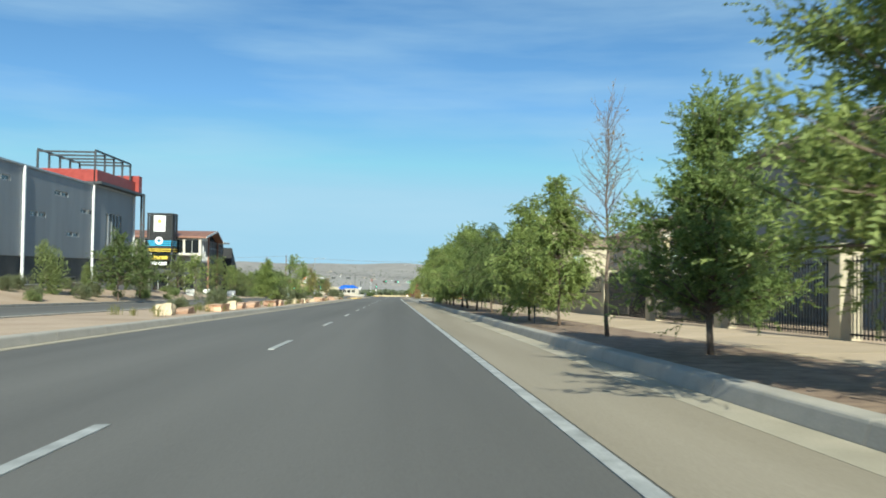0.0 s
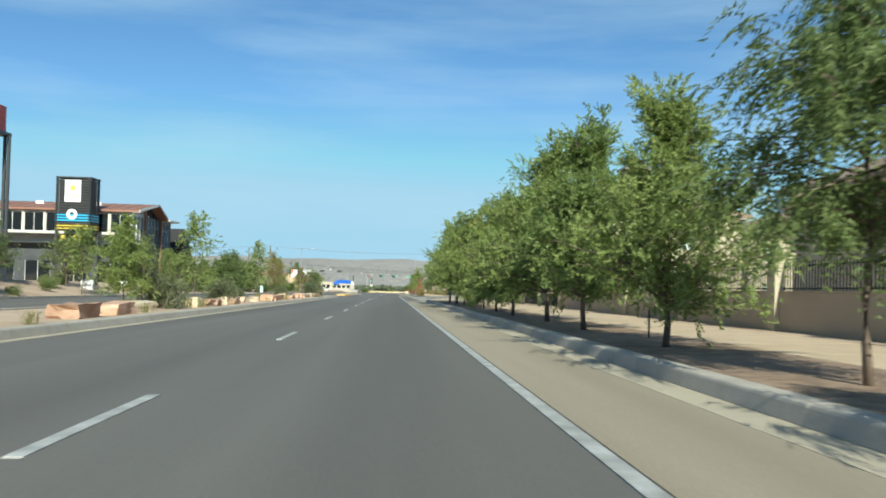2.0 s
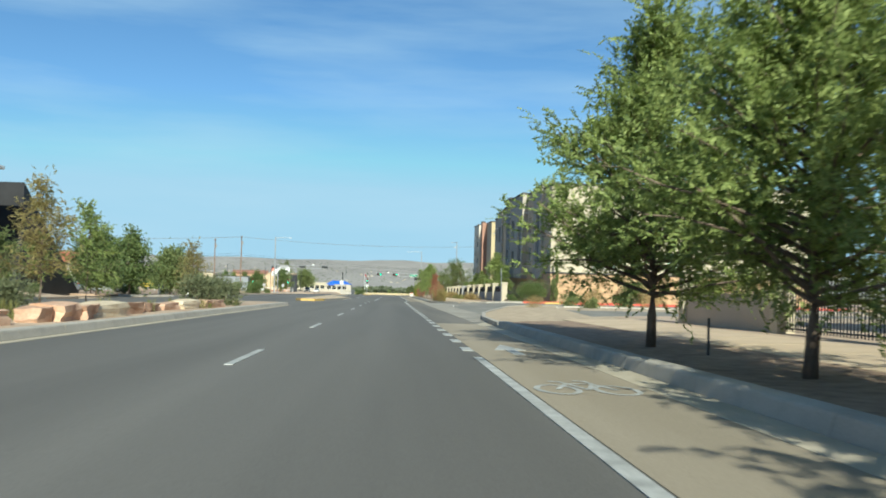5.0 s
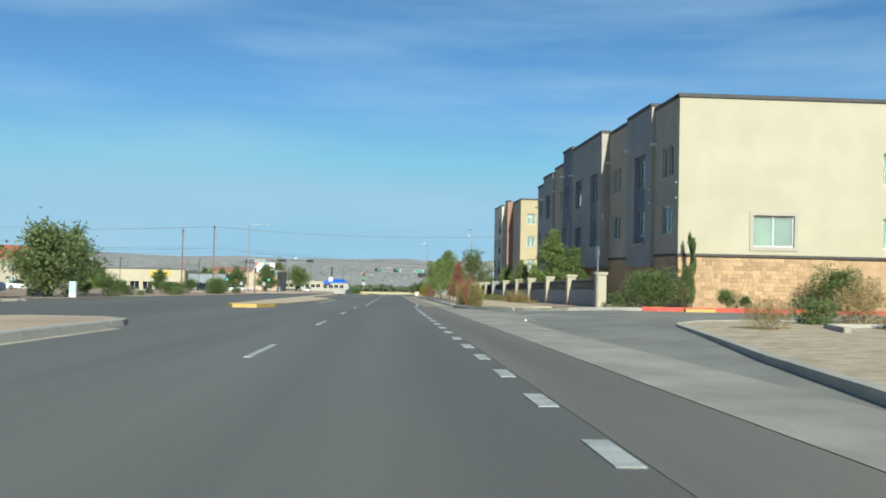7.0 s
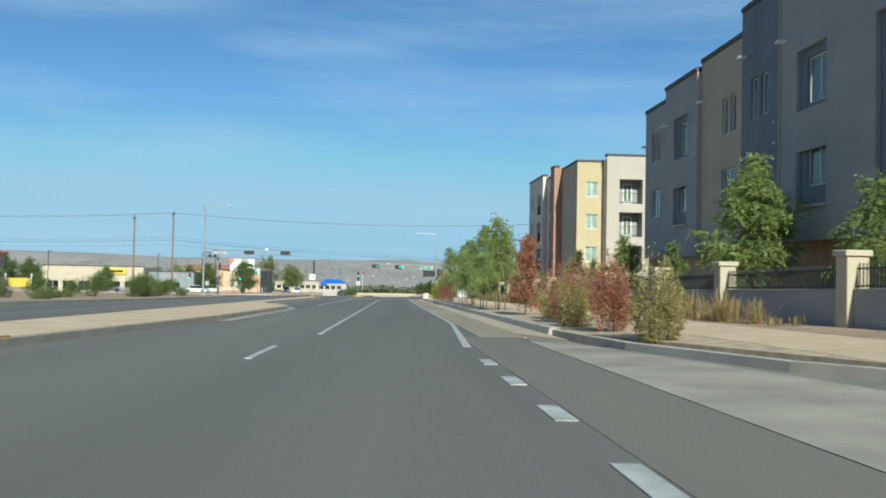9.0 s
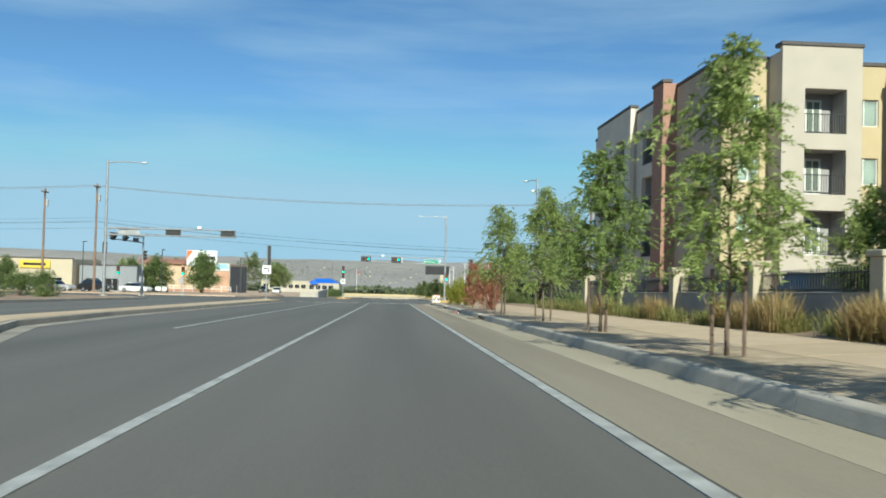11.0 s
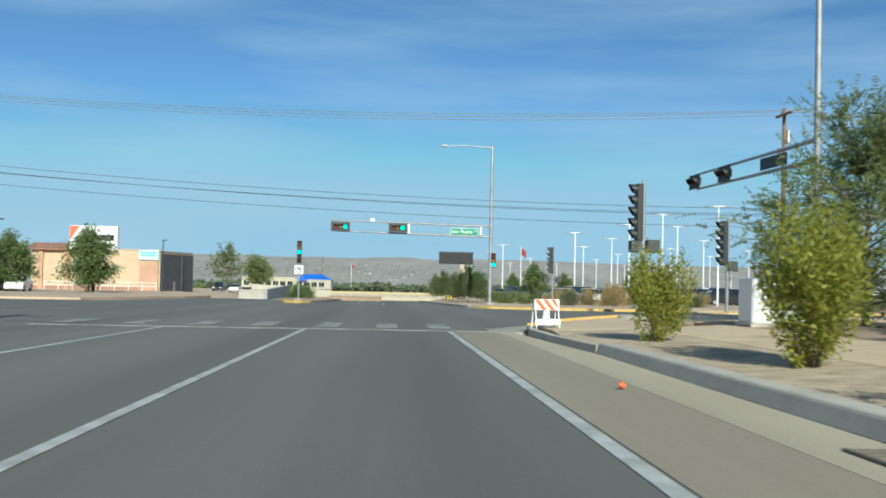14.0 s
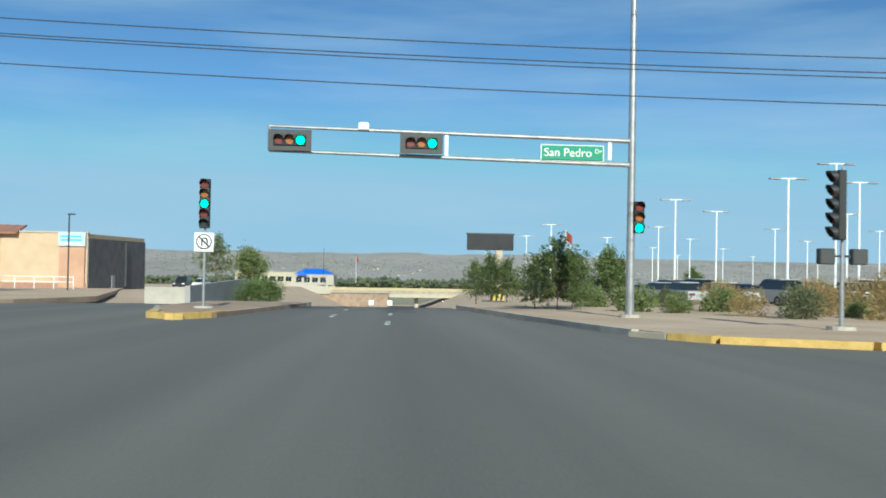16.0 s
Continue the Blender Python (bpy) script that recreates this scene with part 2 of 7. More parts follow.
M["leaf_dry"] = leaf_material("leaf_dry", (0.26, 0.19, 0.09), (0.40, 0.30, 0.14), (0.12, 0.13, 0.04))
M["leaf_bronze"] = leaf_material("leaf_bronze", (0.25, 0.21, 0.085), (0.44, 0.37, 0.15), (0.20, 0.25, 0.08))
M["grass_tan"] = leaf_material("grass_tan", (0.33, 0.24, 0.10), (0.50, 0.38, 0.18), (0.18, 0.19, 0.05))
M["grass_green"] = leaf_material("grass_green", (0.15, 0.165, 0.045), (0.30, 0.29, 0.10), (0.42, 0.34, 0.15))
M["sage"] = leaf_material("sage", (0.13, 0.15, 0.075), (0.22, 0.24, 0.13))


def glass_material(name, tint):
    m = bpy.data.materials.new(name)
    m.use_nodes = True
    p = m.node_tree.nodes["Principled BSDF"]
    p.inputs["Base Color"].default_value = (*tint, 1)
    p.inputs["Roughness"].default_value, p.inputs["Metallic"].default_value = 0.04, 0.0
    p.inputs["Transmission Weight"].default_value, p.inputs["IOR"].default_value = 0.85, 1.25
    return m


M["glass"] = glass_material("window_glass", (0.66, 0.76, 0.70))
M["car_glass"] = plain("car_glass", (0.015, 0.018, 0.02), 0.05, 0, 0, 0.8)
M["blind"] = material("window_blind", (0.12, 0.15, 0.12), (0.16, 0.19, 0.155), 0.8, 3, 40, 0.1)
M["blind_dark"] = material("drawn_blind", (0.08, 0.095, 0.09), (0.13, 0.145, 0.14), 0.8, 3, 40, 0.1)
# near-black fill: the darkness of unlit rooms is put into its colour
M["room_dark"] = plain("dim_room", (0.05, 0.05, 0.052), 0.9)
M["frame_white"] = plain("white_frame", (0.70, 0.69, 0.66), 0.5)
M["tyre"] = plain("tyre_rubber", (0.02, 0.02, 0.02), 0.85)
M["rim"] = plain("alloy_rim", (0.45, 0.45, 0.46), 0.35, 0.8)


# ---------------------------------------------------------------- mesh tools
class Shape:
    """Gathers vertices and faces for one mesh."""

    def __init__(self):
        self.v, self.f = [], []

    def add(self, verts, faces):
        n = len(self.v)
        self.v += [tuple(p) for p in verts]
        self.f += [tuple(i + n for i in q) for q in faces]
        return self

    def box(self, x0, x1, y0, y1, z0, z1, c=0.0):
        """A box; c: the width of its chamfered edges."""
        if not c:
            vs = [(x, y, z) for z in (z0, z1) for y in (y0, y1) for x in (x0, x1)]
            return self.add(vs, [(0, 2, 3, 1), (4, 5, 7, 6), (0, 1, 5, 4), (2, 6, 7, 3), (0, 4, 6, 2), (1, 3, 7, 5)])
        cx, cy, cz = (x0 + x1) / 2, (y0 + y1) / 2, (z0 + z1) / 2
        hx, hy, hz = (x1 - x0) / 2, (y1 - y0) / 2, (z1 - z0) / 2
        bm = bmesh.new()
        for sx in (-1, 1):
            for sy in (-1, 1):
                for sz in (-1, 1):
                    bm.verts.new((cx + sx * hx, cy + sy * (hy - c), cz + sz * (hz - c)))
                    bm.verts.new((cx + sx * (hx - c), cy + sy * hy, cz + sz * (hz - c)))
                    bm.verts.new((cx + sx * (hx - c), cy + sy * (hy - c), cz + sz * hz))
        bmesh.ops.convex_hull(bm, input=bm.verts)
        bm.verts.index_update()
        self.add([v.co[:] for v in bm.verts], [[v.index for v in f.verts] for f in bm.faces])
        bm.free()
        return self

    def tube(self, pts, radii, n=8, caps=True):
        """A round tube along points."""
        rings = []
        for i, p in enumerate(pts):
            d = Vector(pts[min(i + 1, len(pts) - 1)]) - Vector(pts[max(i - 1, 0)])
            q = d.to_track_quat("Z", "X")
            r = radii[i] if hasattr(radii, "__len__") else radii
            rings.append([Vector(p) + q @ Vector((r * math.cos(a * 2 * math.pi / n), r * math.sin(a * 2 * math.pi / n), 0)) for a in range(n)])
        vs = [v for r in rings for v in r]
        fs = [(i * n + a, i * n + (a + 1) % n, (i + 1) * n + (a + 1) % n, (i + 1) * n + a) for i in range(len(pts) - 1) for a in range(n)]
        if caps:
            fs += [tuple(range(n - 1, -1, -1)), tuple(range((len(pts) - 1) * n, len(pts) * n))]
        return self.add(vs, fs)

    def prism(self, pts, z0, z1, sloped=True):
        """An upright prism over a plan outline (counter-clockwise); sloped: its heights are over the road's plane."""
        n = len(pts)
        g = [G(y) + bank(x, y) if sloped else 0 for x, y in pts]
        vs = [(x, y, z0 + k) for (x, y), k in zip(pts, g)] + [(x, y, z1 + k) for (x, y), k in zip(pts, g)]
        return self.add(vs, [tuple(range(n - 1, -1, -1)), tuple(range(n, 2 * n))] + [(i, (i + 1) % n, n + (i + 1) % n, n + i) for i in range(n)])

    def extrude(self, profile, axis, a, b):
        """A closed profile drawn out from a to b along an axis: the profile gives the two other coordinates in order."""
        n = len(profile)
        vs = []
        for t in (a, b):
            for u, w in profile:
                vs.append((t, u, w) if axis == "x" else (u, t, w) if axis == "y" else (u, w, t))
        return self.add(vs, [tuple(range(n - 1, -1, -1)), tuple(range(n, 2 * n))] + [(i, (i + 1) % n, n + (i + 1) % n, n + i) for i in range(n)])

    def sphere(self, c, r, n=10, m=6, squash=1.0):
        vs, fs = [], []
        for j in range(m + 1):
            t = math.pi * j / m
            for i in range(n):
                a = 2 * math.pi * i / n
                vs.append((c[0] + r * math.sin(t) * math.cos(a), c[1] + r * math.sin(t) * math.sin(a), c[2] + squash * r * math.cos(t)))
        for j in range(m):
            for i in range(n):
                fs.append((j * n + i, (j + 1) * n + i, (j + 1) * n + (i + 1) % n, j * n + (i + 1) % n))
        return self.add(vs, fs)

    def data(self, name, mat, smooth=False):
        me = bpy.data.meshes.new(name)
        me.from_pydata(self.v, [], self.f)
        me.materials.append(mat)
        bm = bmesh.new()
        bm.from_mesh(me)
        bmesh.ops.recalc_face_normals(bm, faces=bm.faces)
        bm.to_mesh(me)
        bm.free()
        if smooth:
            me.shade_smooth()
        return me


def ring_shape(c, r0, r1, y, n=28, a0=0.0, a1=360.0):
    s = Shape()
    m = n + 1
    vs = []
    for rr in (r0, r1):
        vs += [(c[0] + rr * math.cos(radians(a0 + (a1 - a0) * i / n)), y, c[1] + rr * math.sin(radians(a0 + (a1 - a0) * i / n))) for i in range(m)]
    return s.add(vs, [(i, i + 1, m + i + 1, m + i) for i in range(n)])


def raw_mesh(name, verts, faces, mat):
    me = bpy.data.meshes.new(name)
    me.from_pydata(verts, [], faces)
    me.materials.append(mat)
    return me


def part(name, shape, mat, parent, label="", smooth=False, at=None):
    """One mesh object under a thing or a part."""
    ob = new(name, shape.data(name, mat, smooth) if isinstance(shape, Shape) else shape)
    ob.parent = parent
    if at is not None:
        ob.matrix_basis = at if isinstance(at, Matrix) else Matrix.Translation(at)
    return tagged(ob, label)


def thing(name, label, category, at=None, group="", kind=""):
    ob = new(name)
    ob.empty_display_size = 0.3
    if at is not None:
        ob.matrix_basis = at if isinstance(at, Matrix) else Matrix.Translation(at)
    return tagged(ob, label, category, group, kind)


def structure(name, shape, mat, label, category):
    return tagged(new(name, shape.data(name, mat)), label, category, "", "structure")


def turned(p, deg=0.0, s=1.0):
    return Matrix.Translation(p) @ Matrix.Rotation(radians(deg), 4, "Z") @ Matrix.Diagonal((s, s, s, 1))


def words(text, size, mat, parent, name, m):
    """Lettering as a flat mesh, its left foot at the origin of m, facing -y."""
    cu = bpy.data.curves.new(name, "FONT")
    cu.body, cu.size, cu.extrude = text, size, 0.004
    tmp = new(name, cu)
    me = bpy.data.meshes.new_from_object(tmp.evaluated_get(bpy.context.evaluated_depsgraph_get()))
    bpy.data.objects.remove(tmp)
    me.materials.clear()
    me.materials.append(mat)
    ob = new(name, me)
    ob.parent = parent
    ob.matrix_basis = m @ Matrix.Rotation(radians(90), 4, "X")
    return ob


# ---------------------------------------------------------------- ground, road, markings
def land():
    """One sheet to the horizon: the sloping town, a cutting for the road, the valley and the far mesa."""
    ys = [-260, -120, -60, 0, 80, 160, 240, 300, 325, 334, 345, 360, 380, 400, 425, 450, 475, 500, 520, 540, 556, 572, 590, 620, 680, 760, 860, 1000, 1200, 1500, 1850, 2250, 2700, 3150, 3600, 4000, 4300, 4600]
    xs = [-3400, -2600, -2000, -1500, -1100, -800, -560, -380, -260, -180, -120, -80, -55, -40, -30, -22, -17, -13, -9, -5, -1, 3, 6, 9, 13, 18, 26, 36, 50, 75, 110, 160, 240, 360, 520, 760, 1100, 1600, 2300, 3000, 3600]
    sh = Shape()
    vs = []
    for y in ys:
        for x in xs:
            base = G(y) if y < 420 else G(420) - 0.026 * (y - 420)
            if y > 600:
                t = min(1.0, (y - 600) / 2200.0)
                base = -16.0 - 52.0 * t ** 0.8
            if y > 2900:
                base += (y - 2900) / 1700.0 * 97 + 9 * noise.noise(Vector((x * 0.0011, y * 0.0006, 2.0)))
                if y > 4200:
                    base += 18 * noise.noise(Vector((x * 0.0016, 7.3, 0.0))) + 11 * noise.noise(Vector((x * 0.006, 1.3, 0.0))) + 14 * max(0.0, min(1.0, (-500 - x) / 400))
            # cutting along the road
            if 334 < y < 620:
                road = G(334) - 0.058 * (min(y, 556) - 334)
                side = max(0.0, min(1.0, (abs(x + 3.5) - 10.0) / 16.0))
                base = road * (1 - side) + base * side
            if y > 640:
                base += 1.2 * noise.noise(Vector((x * 0.01, y * 0.01, 0)))
            vs.append((x, y, base - 0.05))
    nx = len(xs)
    fs = [(j * nx + i, j * nx + i + 1, (j + 1) * nx + i + 1, (j + 1) * nx + i) for j in range(len(ys) - 1) for i in range(nx - 1)]
    sh.add(vs, fs)
    ob = structure("ground", sh, M["sand"], "dry sandy ground sloping down to a valley", "ground")
    ob.data.materials.append(M["valley"])
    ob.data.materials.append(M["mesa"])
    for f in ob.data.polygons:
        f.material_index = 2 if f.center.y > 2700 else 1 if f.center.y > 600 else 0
    return ob


land()
road = structure("road", Shape().prism([(-22.5, -120), (3.0, -120), (3.0, 118), (3.0, 281.5), (130, 284.5), (130, 306), (8, 309.5), (4.0, 320), (2.6, CREST), (-17.0, CREST), (-19.0, 314), (-150, 311), (-150, 279), (-22.5, 279)], -0.3, 0.0), M["asphalt"], "worn grey asphalt road with two lanes each way", "road")
descent = Shape()
descent.add([(x, y, G(CREST) - 0.058 * (y - CREST) * (1.0) + 0.01) for y in (CREST, 360, 400, 450, 500, 556, 700) for x in (-17.0, 2.6)], [(2 * i, 2 * i + 1, 2 * i + 3, 2 * i + 2) for i in range(6)])
structure("road_descent", descent, M["asphalt"], "asphalt road going down to the underpass", "road")
structure("bike_lane", Shape().prism([(1.42, -120), (2.86, -120), (2.86, 119), (1.42, 119)], -0.1, 0.005), M["bike_asphalt"], "dusty tan bicycle lane beside the kerb", "bicycle lane")
structure("bike_lane_2", Shape().prism([(1.95, 182), (3.12, 182), (3.12, 279.2), (1.95, 279.2)], -0.1, 0.005), M["bike_asphalt_2"], "dusty tan shoulder beside the kerb", "bicycle lane")
structure("gutter", Shape().prism([(2.86, -120), (3.32, -120), (3.32, 121), (2.86, 119)], -0.1, 0.008), M["gutter"], "pale concrete gutter", "gutter")
structure("gutter_2", Shape().prism([(3.12, 184), (3.92, 181), (3.92, 272), (3.5, 279), (3.12, 279)], -0.1, 0.008), M["gutter_dusty"], "pale concrete gutter", "gutter")
structure("apron", Shape().prism([(2.86, 119), (4.2, 122), (4.2, 178), (3.2, 182.5), (2.86, 180)], -0.1, 0.006).prism([(4.2, 119), (10.2, 126.5), (10.2, 164.6), (4.2, 179)], -0.1, 0.006).prism([(10.2, 126.5), (40, 128), (40, 162.5), (10.2, 164.6)], -0.1, 0.006), M["patch"], "pale worn driveway apron of concrete", "driveway")


structure("valley_gutter", Shape().prism([(2.86, 121), (4.0, 123.5), (4.5, 130), (4.6, 150), (5.6, 161), (5.2, 171), (3.95, 178.5), (2.86, 180)], -0.1, 0.012), M["gutter_worn"], "pale concrete valley gutter across the driveway mouth", "gutter")
structure("driveway_patch", Shape().prism([(10.4, 136), (24, 138), (26, 145), (12, 147), (9.2, 142)], -0.1, 0.011).prism([(5.2, 158.6), (7.2, 160.2), (6.4, 162.6), (4.9, 161.6)], -0.1, 0.014), M["gutter_worn"], "pale worn patches on the driveway", "driveway")
structure("dusty_shoulder", Shape().prism([(1.45, 119.1), (2.855, 119.1), (2.855, 181.9), (1.45, 181.9)], -0.1, 0.005), M["shoulder"], "dusty brown asphalt shoulder across the driveway", "bicycle lane")
structure("corner_gutter", Shape().prism([(3.0, 279.02), (3.74, 279.02), (4.05, 280.2), (5.0, 282.2), (6.4, 283.3), (12.4, 285.1), (12.4, 285.7), (6.0, 284.3), (4.2, 283.0), (3.3, 281.4)], -0.1, 0.009), M["gutter_worn"], "worn pale concrete gutter round the street corner", "gutter")
structure("median_gutter", Shape().prism([(-5.98, 190), (-5.5, 190), (-5.5, 208.6), (-5.95, 212.2), (-8.6, 221.2), (-9.1, 230), (-9.1, 275), (-9.58, 275), (-9.58, 230), (-9.03, 221), (-6.38, 212), (-5.98, 209)], -0.1, 0.008), M["gutter_worn"], "dusty concrete gutter along the median", "gutter")


def stripe(name, x0, x1, y0, y1, mat="paint"):
    return part(name, Shape().prism([(x0, y0), (x1, y0), (x1, y1), (x0, y1)], 0.001, 0.011), M[mat], road)


dash = stripe("lane_dash", -2.41, -2.29, 16.0, 19.05)
for k in range(-4, 14):
    if k:
        d = new("lane_dash", dash.data)
        d.parent = road
        d.matrix_basis = Matrix.Translation((0, 12.192 * k, G(12.192 * k)))
stripe("edge_line", 1.25, 1.39, -120, 103.6)
for k in range(26):
    y0 = 105.2 + 2.75 * k
    stripe("short_dash", 1.21, 1.41, y0, y0 + 0.95)
part("edge_line", Shape().prism([(1.22, 178), (1.38, 178), (1.91, 190), (1.91, 279), (1.77, 279), (1.77, 190)], 0.001, 0.011), M["paint"], road)
structure("median_gutter_lip", Shape().prism([(-6.985, -120), (-6.74, -120), (-6.74, 146), (-6.985, 146)], -0.1, 0.01), M["gutter"], "narrow pale concrete gutter lip along the median", "gutter")
stripe("lane_line", -1.965, -1.845, 182, 279.2)
stripe("lane_line", -5.55, -5.43, 222, 279.2)
stripe("stop_line", -9.0, 3.3, 279.3, 279.75, "worn_paint")
for x in (-9.0, -7.1, -5.3, -3.6, -1.75, -0.1, 1.4):
    stripe("crosswalk_bar", x, x + 0.6, 281.0, 283.6, "worn_paint")
for k in range(5):
    stripe("crosswalk_bar", 9.5 + 2 * k, 16 + 2 * k, 288.2 + 0.95 * k, 288.6 + 0.95 * k, "worn_paint")
for y0 in (324.0, 331.0):
    stripe("lane_dash", -2.2, -2.06, y0 - 3, y0 - 1)
    stripe("lane_dash", -0.3, -0.16, y0 - 8, y0 - 6)


def tar_line(pts, w=0.05):
    for (x0, y0), (x1, y1) in zip(pts, pts[1:]):
        d = Vector((x1 - x0, y1 - y0)).normalized() * w
        part("tar_seal", Shape().prism([(x0 + d.y, y0 - d.x), (x1 + d.y, y1 - d.x), (x1 - d.y, y1 + d.x), (x0 - d.y, y0 + d.x)], 0.001, 0.006), M["tar"], road)


tar_line([(-4.1, 331.2), (-3.4, 331.1), (-2.8, 330.8)], 0.14)
tar_line([(-0.6, 328.0), (0.0, 327.3), (0.6, 326.8)], 0.14)
tar_line([(-13.6, 283.9), (-11.9, 284.6), (-10.3, 284.3)], 0.07)
tar_line([(-10.3, 281.2), (-8.8, 280.9), (-7.6, 280.4)], 0.05)


def kerb_data(name, flip):
    """Three metres of kerb along y: battered face, rounded top."""
    prof = [(0, -0.2), (0.0, 0.02), (0.042, 0.165), (0.055, 0.188), (0.08, 0.20), (0.32, 0.20), (0.32, -0.2)]
    s = Shape()
    s.extrude([(-u, w) if flip else (u, w) for u, w in prof], "y", 0.0, 2.985)
    s.v = [(x, y, z + G(y)) for x, y, z in s.v]
    return s.data(name, M["concrete"])


kerb = tagged(new("kerb"), "pale concrete kerb with joints every three metres", "kerb", "", "structure")
k_right, k_left = kerb_data("kerb_right", False), kerb_data("kerb_left", True)


def kerb_run(data, x, y0, y1, gaps=()):
    y = y0
    while y < y1 - 0.1:
        if not any(a < y + 1.5 < b for a, b in gaps):
            part("kerb_stone", data, None, kerb, at=Vector((x, y, G(y))))
        y += 3.0


def kerb_curve(pts, mat="concrete", w=0.17, h=0.155):
    """Kerb stones along a line of plan points, the road on the line's left."""
    for (x0, y0), (x1, y1) in zip(pts, pts[1:]):
        d = Vector((x1 - x0, y1 - y0)).normalized()
        nx, ny = d.y * w, -d.x * w
        e = d * 0.008
        part("kerb_stone", Shape().prism([(x0 + e.x, y0 + e.y), (x0 + nx + e.x, y0 + ny + e.y), (x1 + nx - e.x, y1 + ny - e.y), (x1 - e.x, y1 - e.y)], -0.2, h), M[mat], kerb)


kerb_run(k_right, 3.32, -99, 117)
corner_a = [(3.32, 117), (3.55, 124), (4.3, 131), (5.5, 137.5), (6.8, 143.4), (7.8, 148.2), (8.4, 149.9), (9.4, 151.0), (11.4, 151.7), (15, 152.0), (22, 152.3), (32, 152.6)]
kerb_curve(corner_a)
structure("corner_verge", Shape().prism([(4.5, 119.1), (6.15, 119.1), (8.75, 119.1), (8.75, 123.1), (10.2, 125.1), (13, 126.6), (70, 126.6), (70, 152.5), (32, 152.4), (22, 152.1), (15, 151.8), (11.4, 151.5), (9.5, 150.8), (8.55, 149.8), (7.98, 148.1), (6.98, 143.35), (5.68, 137.45), (4.48, 130.95), (3.73, 123.95), (3.5, 117.05)], -0.2, 0.12), M["gravel"], "gravel corner with dry brush beside the driveway", "verge")
kerb_curve([(32, 149.2), (15, 148.4), (11.5, 147.2), (10.6, 144.5)][::-1], "concrete", 0.15, 0.2)
corner_b = [(40, 162.4), (30, 162.6), (11.4, 163.6), (10.2, 164.2), (8.4, 165.8), (6.6, 168.6), (5.2, 172.6), (4.3, 177.5), (3.92, 183.0)]
kerb_curve(corner_b[:3], "red_paint", 0.2, 0.2)
kerb_curve(corner_b[2:])
kerb_curve([(14.6, 163.12), (13.2, 163.2)][::-1], "yellow_paint", 0.35, 0.14)
kerb_run(k_right, 3.92, 183.6, 258.5, gaps=((234.6, 237.6), (246.6, 249.6)))
kerb_run(k_right, 3.92, 262.8, 270)
corner_c = [(3.92, 271.8), (3.72, 275), (3.75, 278), (4.05, 280.2), (5.0, 282.2), (6.4, 283.3)]
kerb_curve(corner_c[:4])
kerb_curve(corner_c[3:] + [(7.9, 284.1)], "yellow_paint", 0.2, 0.22)
kerb_curve([(7.9, 284.1), (9.4, 284.6)], "concrete", 0.3, 0.05)
kerb_curve([(9.4, 284.6), (12.4, 285.1), (40, 286.4)], "yellow_paint", 0.4, 0.2)
# median in three lengths
kerb_run(k_left, -6.98, -99, 146)
kerb_run(k_right, -12.4, -99, 146)
structure("median", Shape().prism([(-12.23, -99), (-7.15, -99), (-7.15, 146), (-7.6, 148.6), (-8.6, 149.9), (-10.6, 149.9), (-11.7, 148.6), (-12.23, 146)], -0.2, 0.15), M["sand"], "raised median of pinkish sand and gravel", "median")
kerb_curve([(-7.0, 146), (-7.4, 148.7), (-8.5, 150.1), (-10.7, 150.1), (-11.9, 148.7), (-12.4, 146)][::-1], "concrete")
structure("median_2", Shape().prism([(-9.4, 174), (-8.6, 171.3), (-7.5, 171.3), (-6.9, 173.5), (-6.1, 190), (-6.1, 209), (-6.6, 212), (-9.2, 221), (-9.75, 230), (-9.75, 274), (-11.9, 274)], -0.2, 0.17), M["walk"], "raised median paved with pinkish concrete", "median")
kerb_curve([(-6.0, 209), (-6.0, 190), (-6.75, 174.5)])
kerb_curve([(-9.6, 275), (-9.6, 230), (-9.05, 221), (-6.4, 212), (-6.0, 209)])
kerb_curve([(-6.75, 176.5), (-6.75, 173.4), (-7.4, 171.0), (-8.7, 171.0), (-9.5, 174)], "yellow_paint", 0.45, 0.2)
kerb_curve([(-9.5, 174), (-10.8, 224.5), (-12.1, 275)])
kerb_curve([(-12.1, 275), (-10.9, 275.9), (-9.6, 275)], "yellow_paint", 0.3, 0.18)
structure("median_3", Shape().prism([(-7.1, 318.5), (-6.2, 317.4), (-5.4, 319), (-4.4, 334), (-4.4, 336), (-9.5, 336), (-9.0, 326)], -0.2, 0.15), M["dirt"], "dirt median past the crossing", "median")
kerb_curve([(-4.3, 336), (-4.9, 327), (-5.4, 320.4)])
kerb_curve([(-5.4, 320.4), (-5.5, 318.8), (-6.2, 317.1), (-7.3, 318.3), (-7.9, 321)], "yellow_paint", 0.3, 0.18)
kerb_curve([(-7.9, 321), (-9.2, 326)])
structure("refuge_island", Shape().prism([(10.0, 290.7), (10.6, 289.3), (14.6, 289.0), (15.1, 290.2), (14.6, 292.6), (11.0, 292.9)], -0.2, 0.16).prism([(17.5, 303.8), (22, 303.4), (22, 305.6), (17.5, 305.6)], -0.2, 0.16), M["concrete"], "low pale concrete refuge islands in the side street", "island")
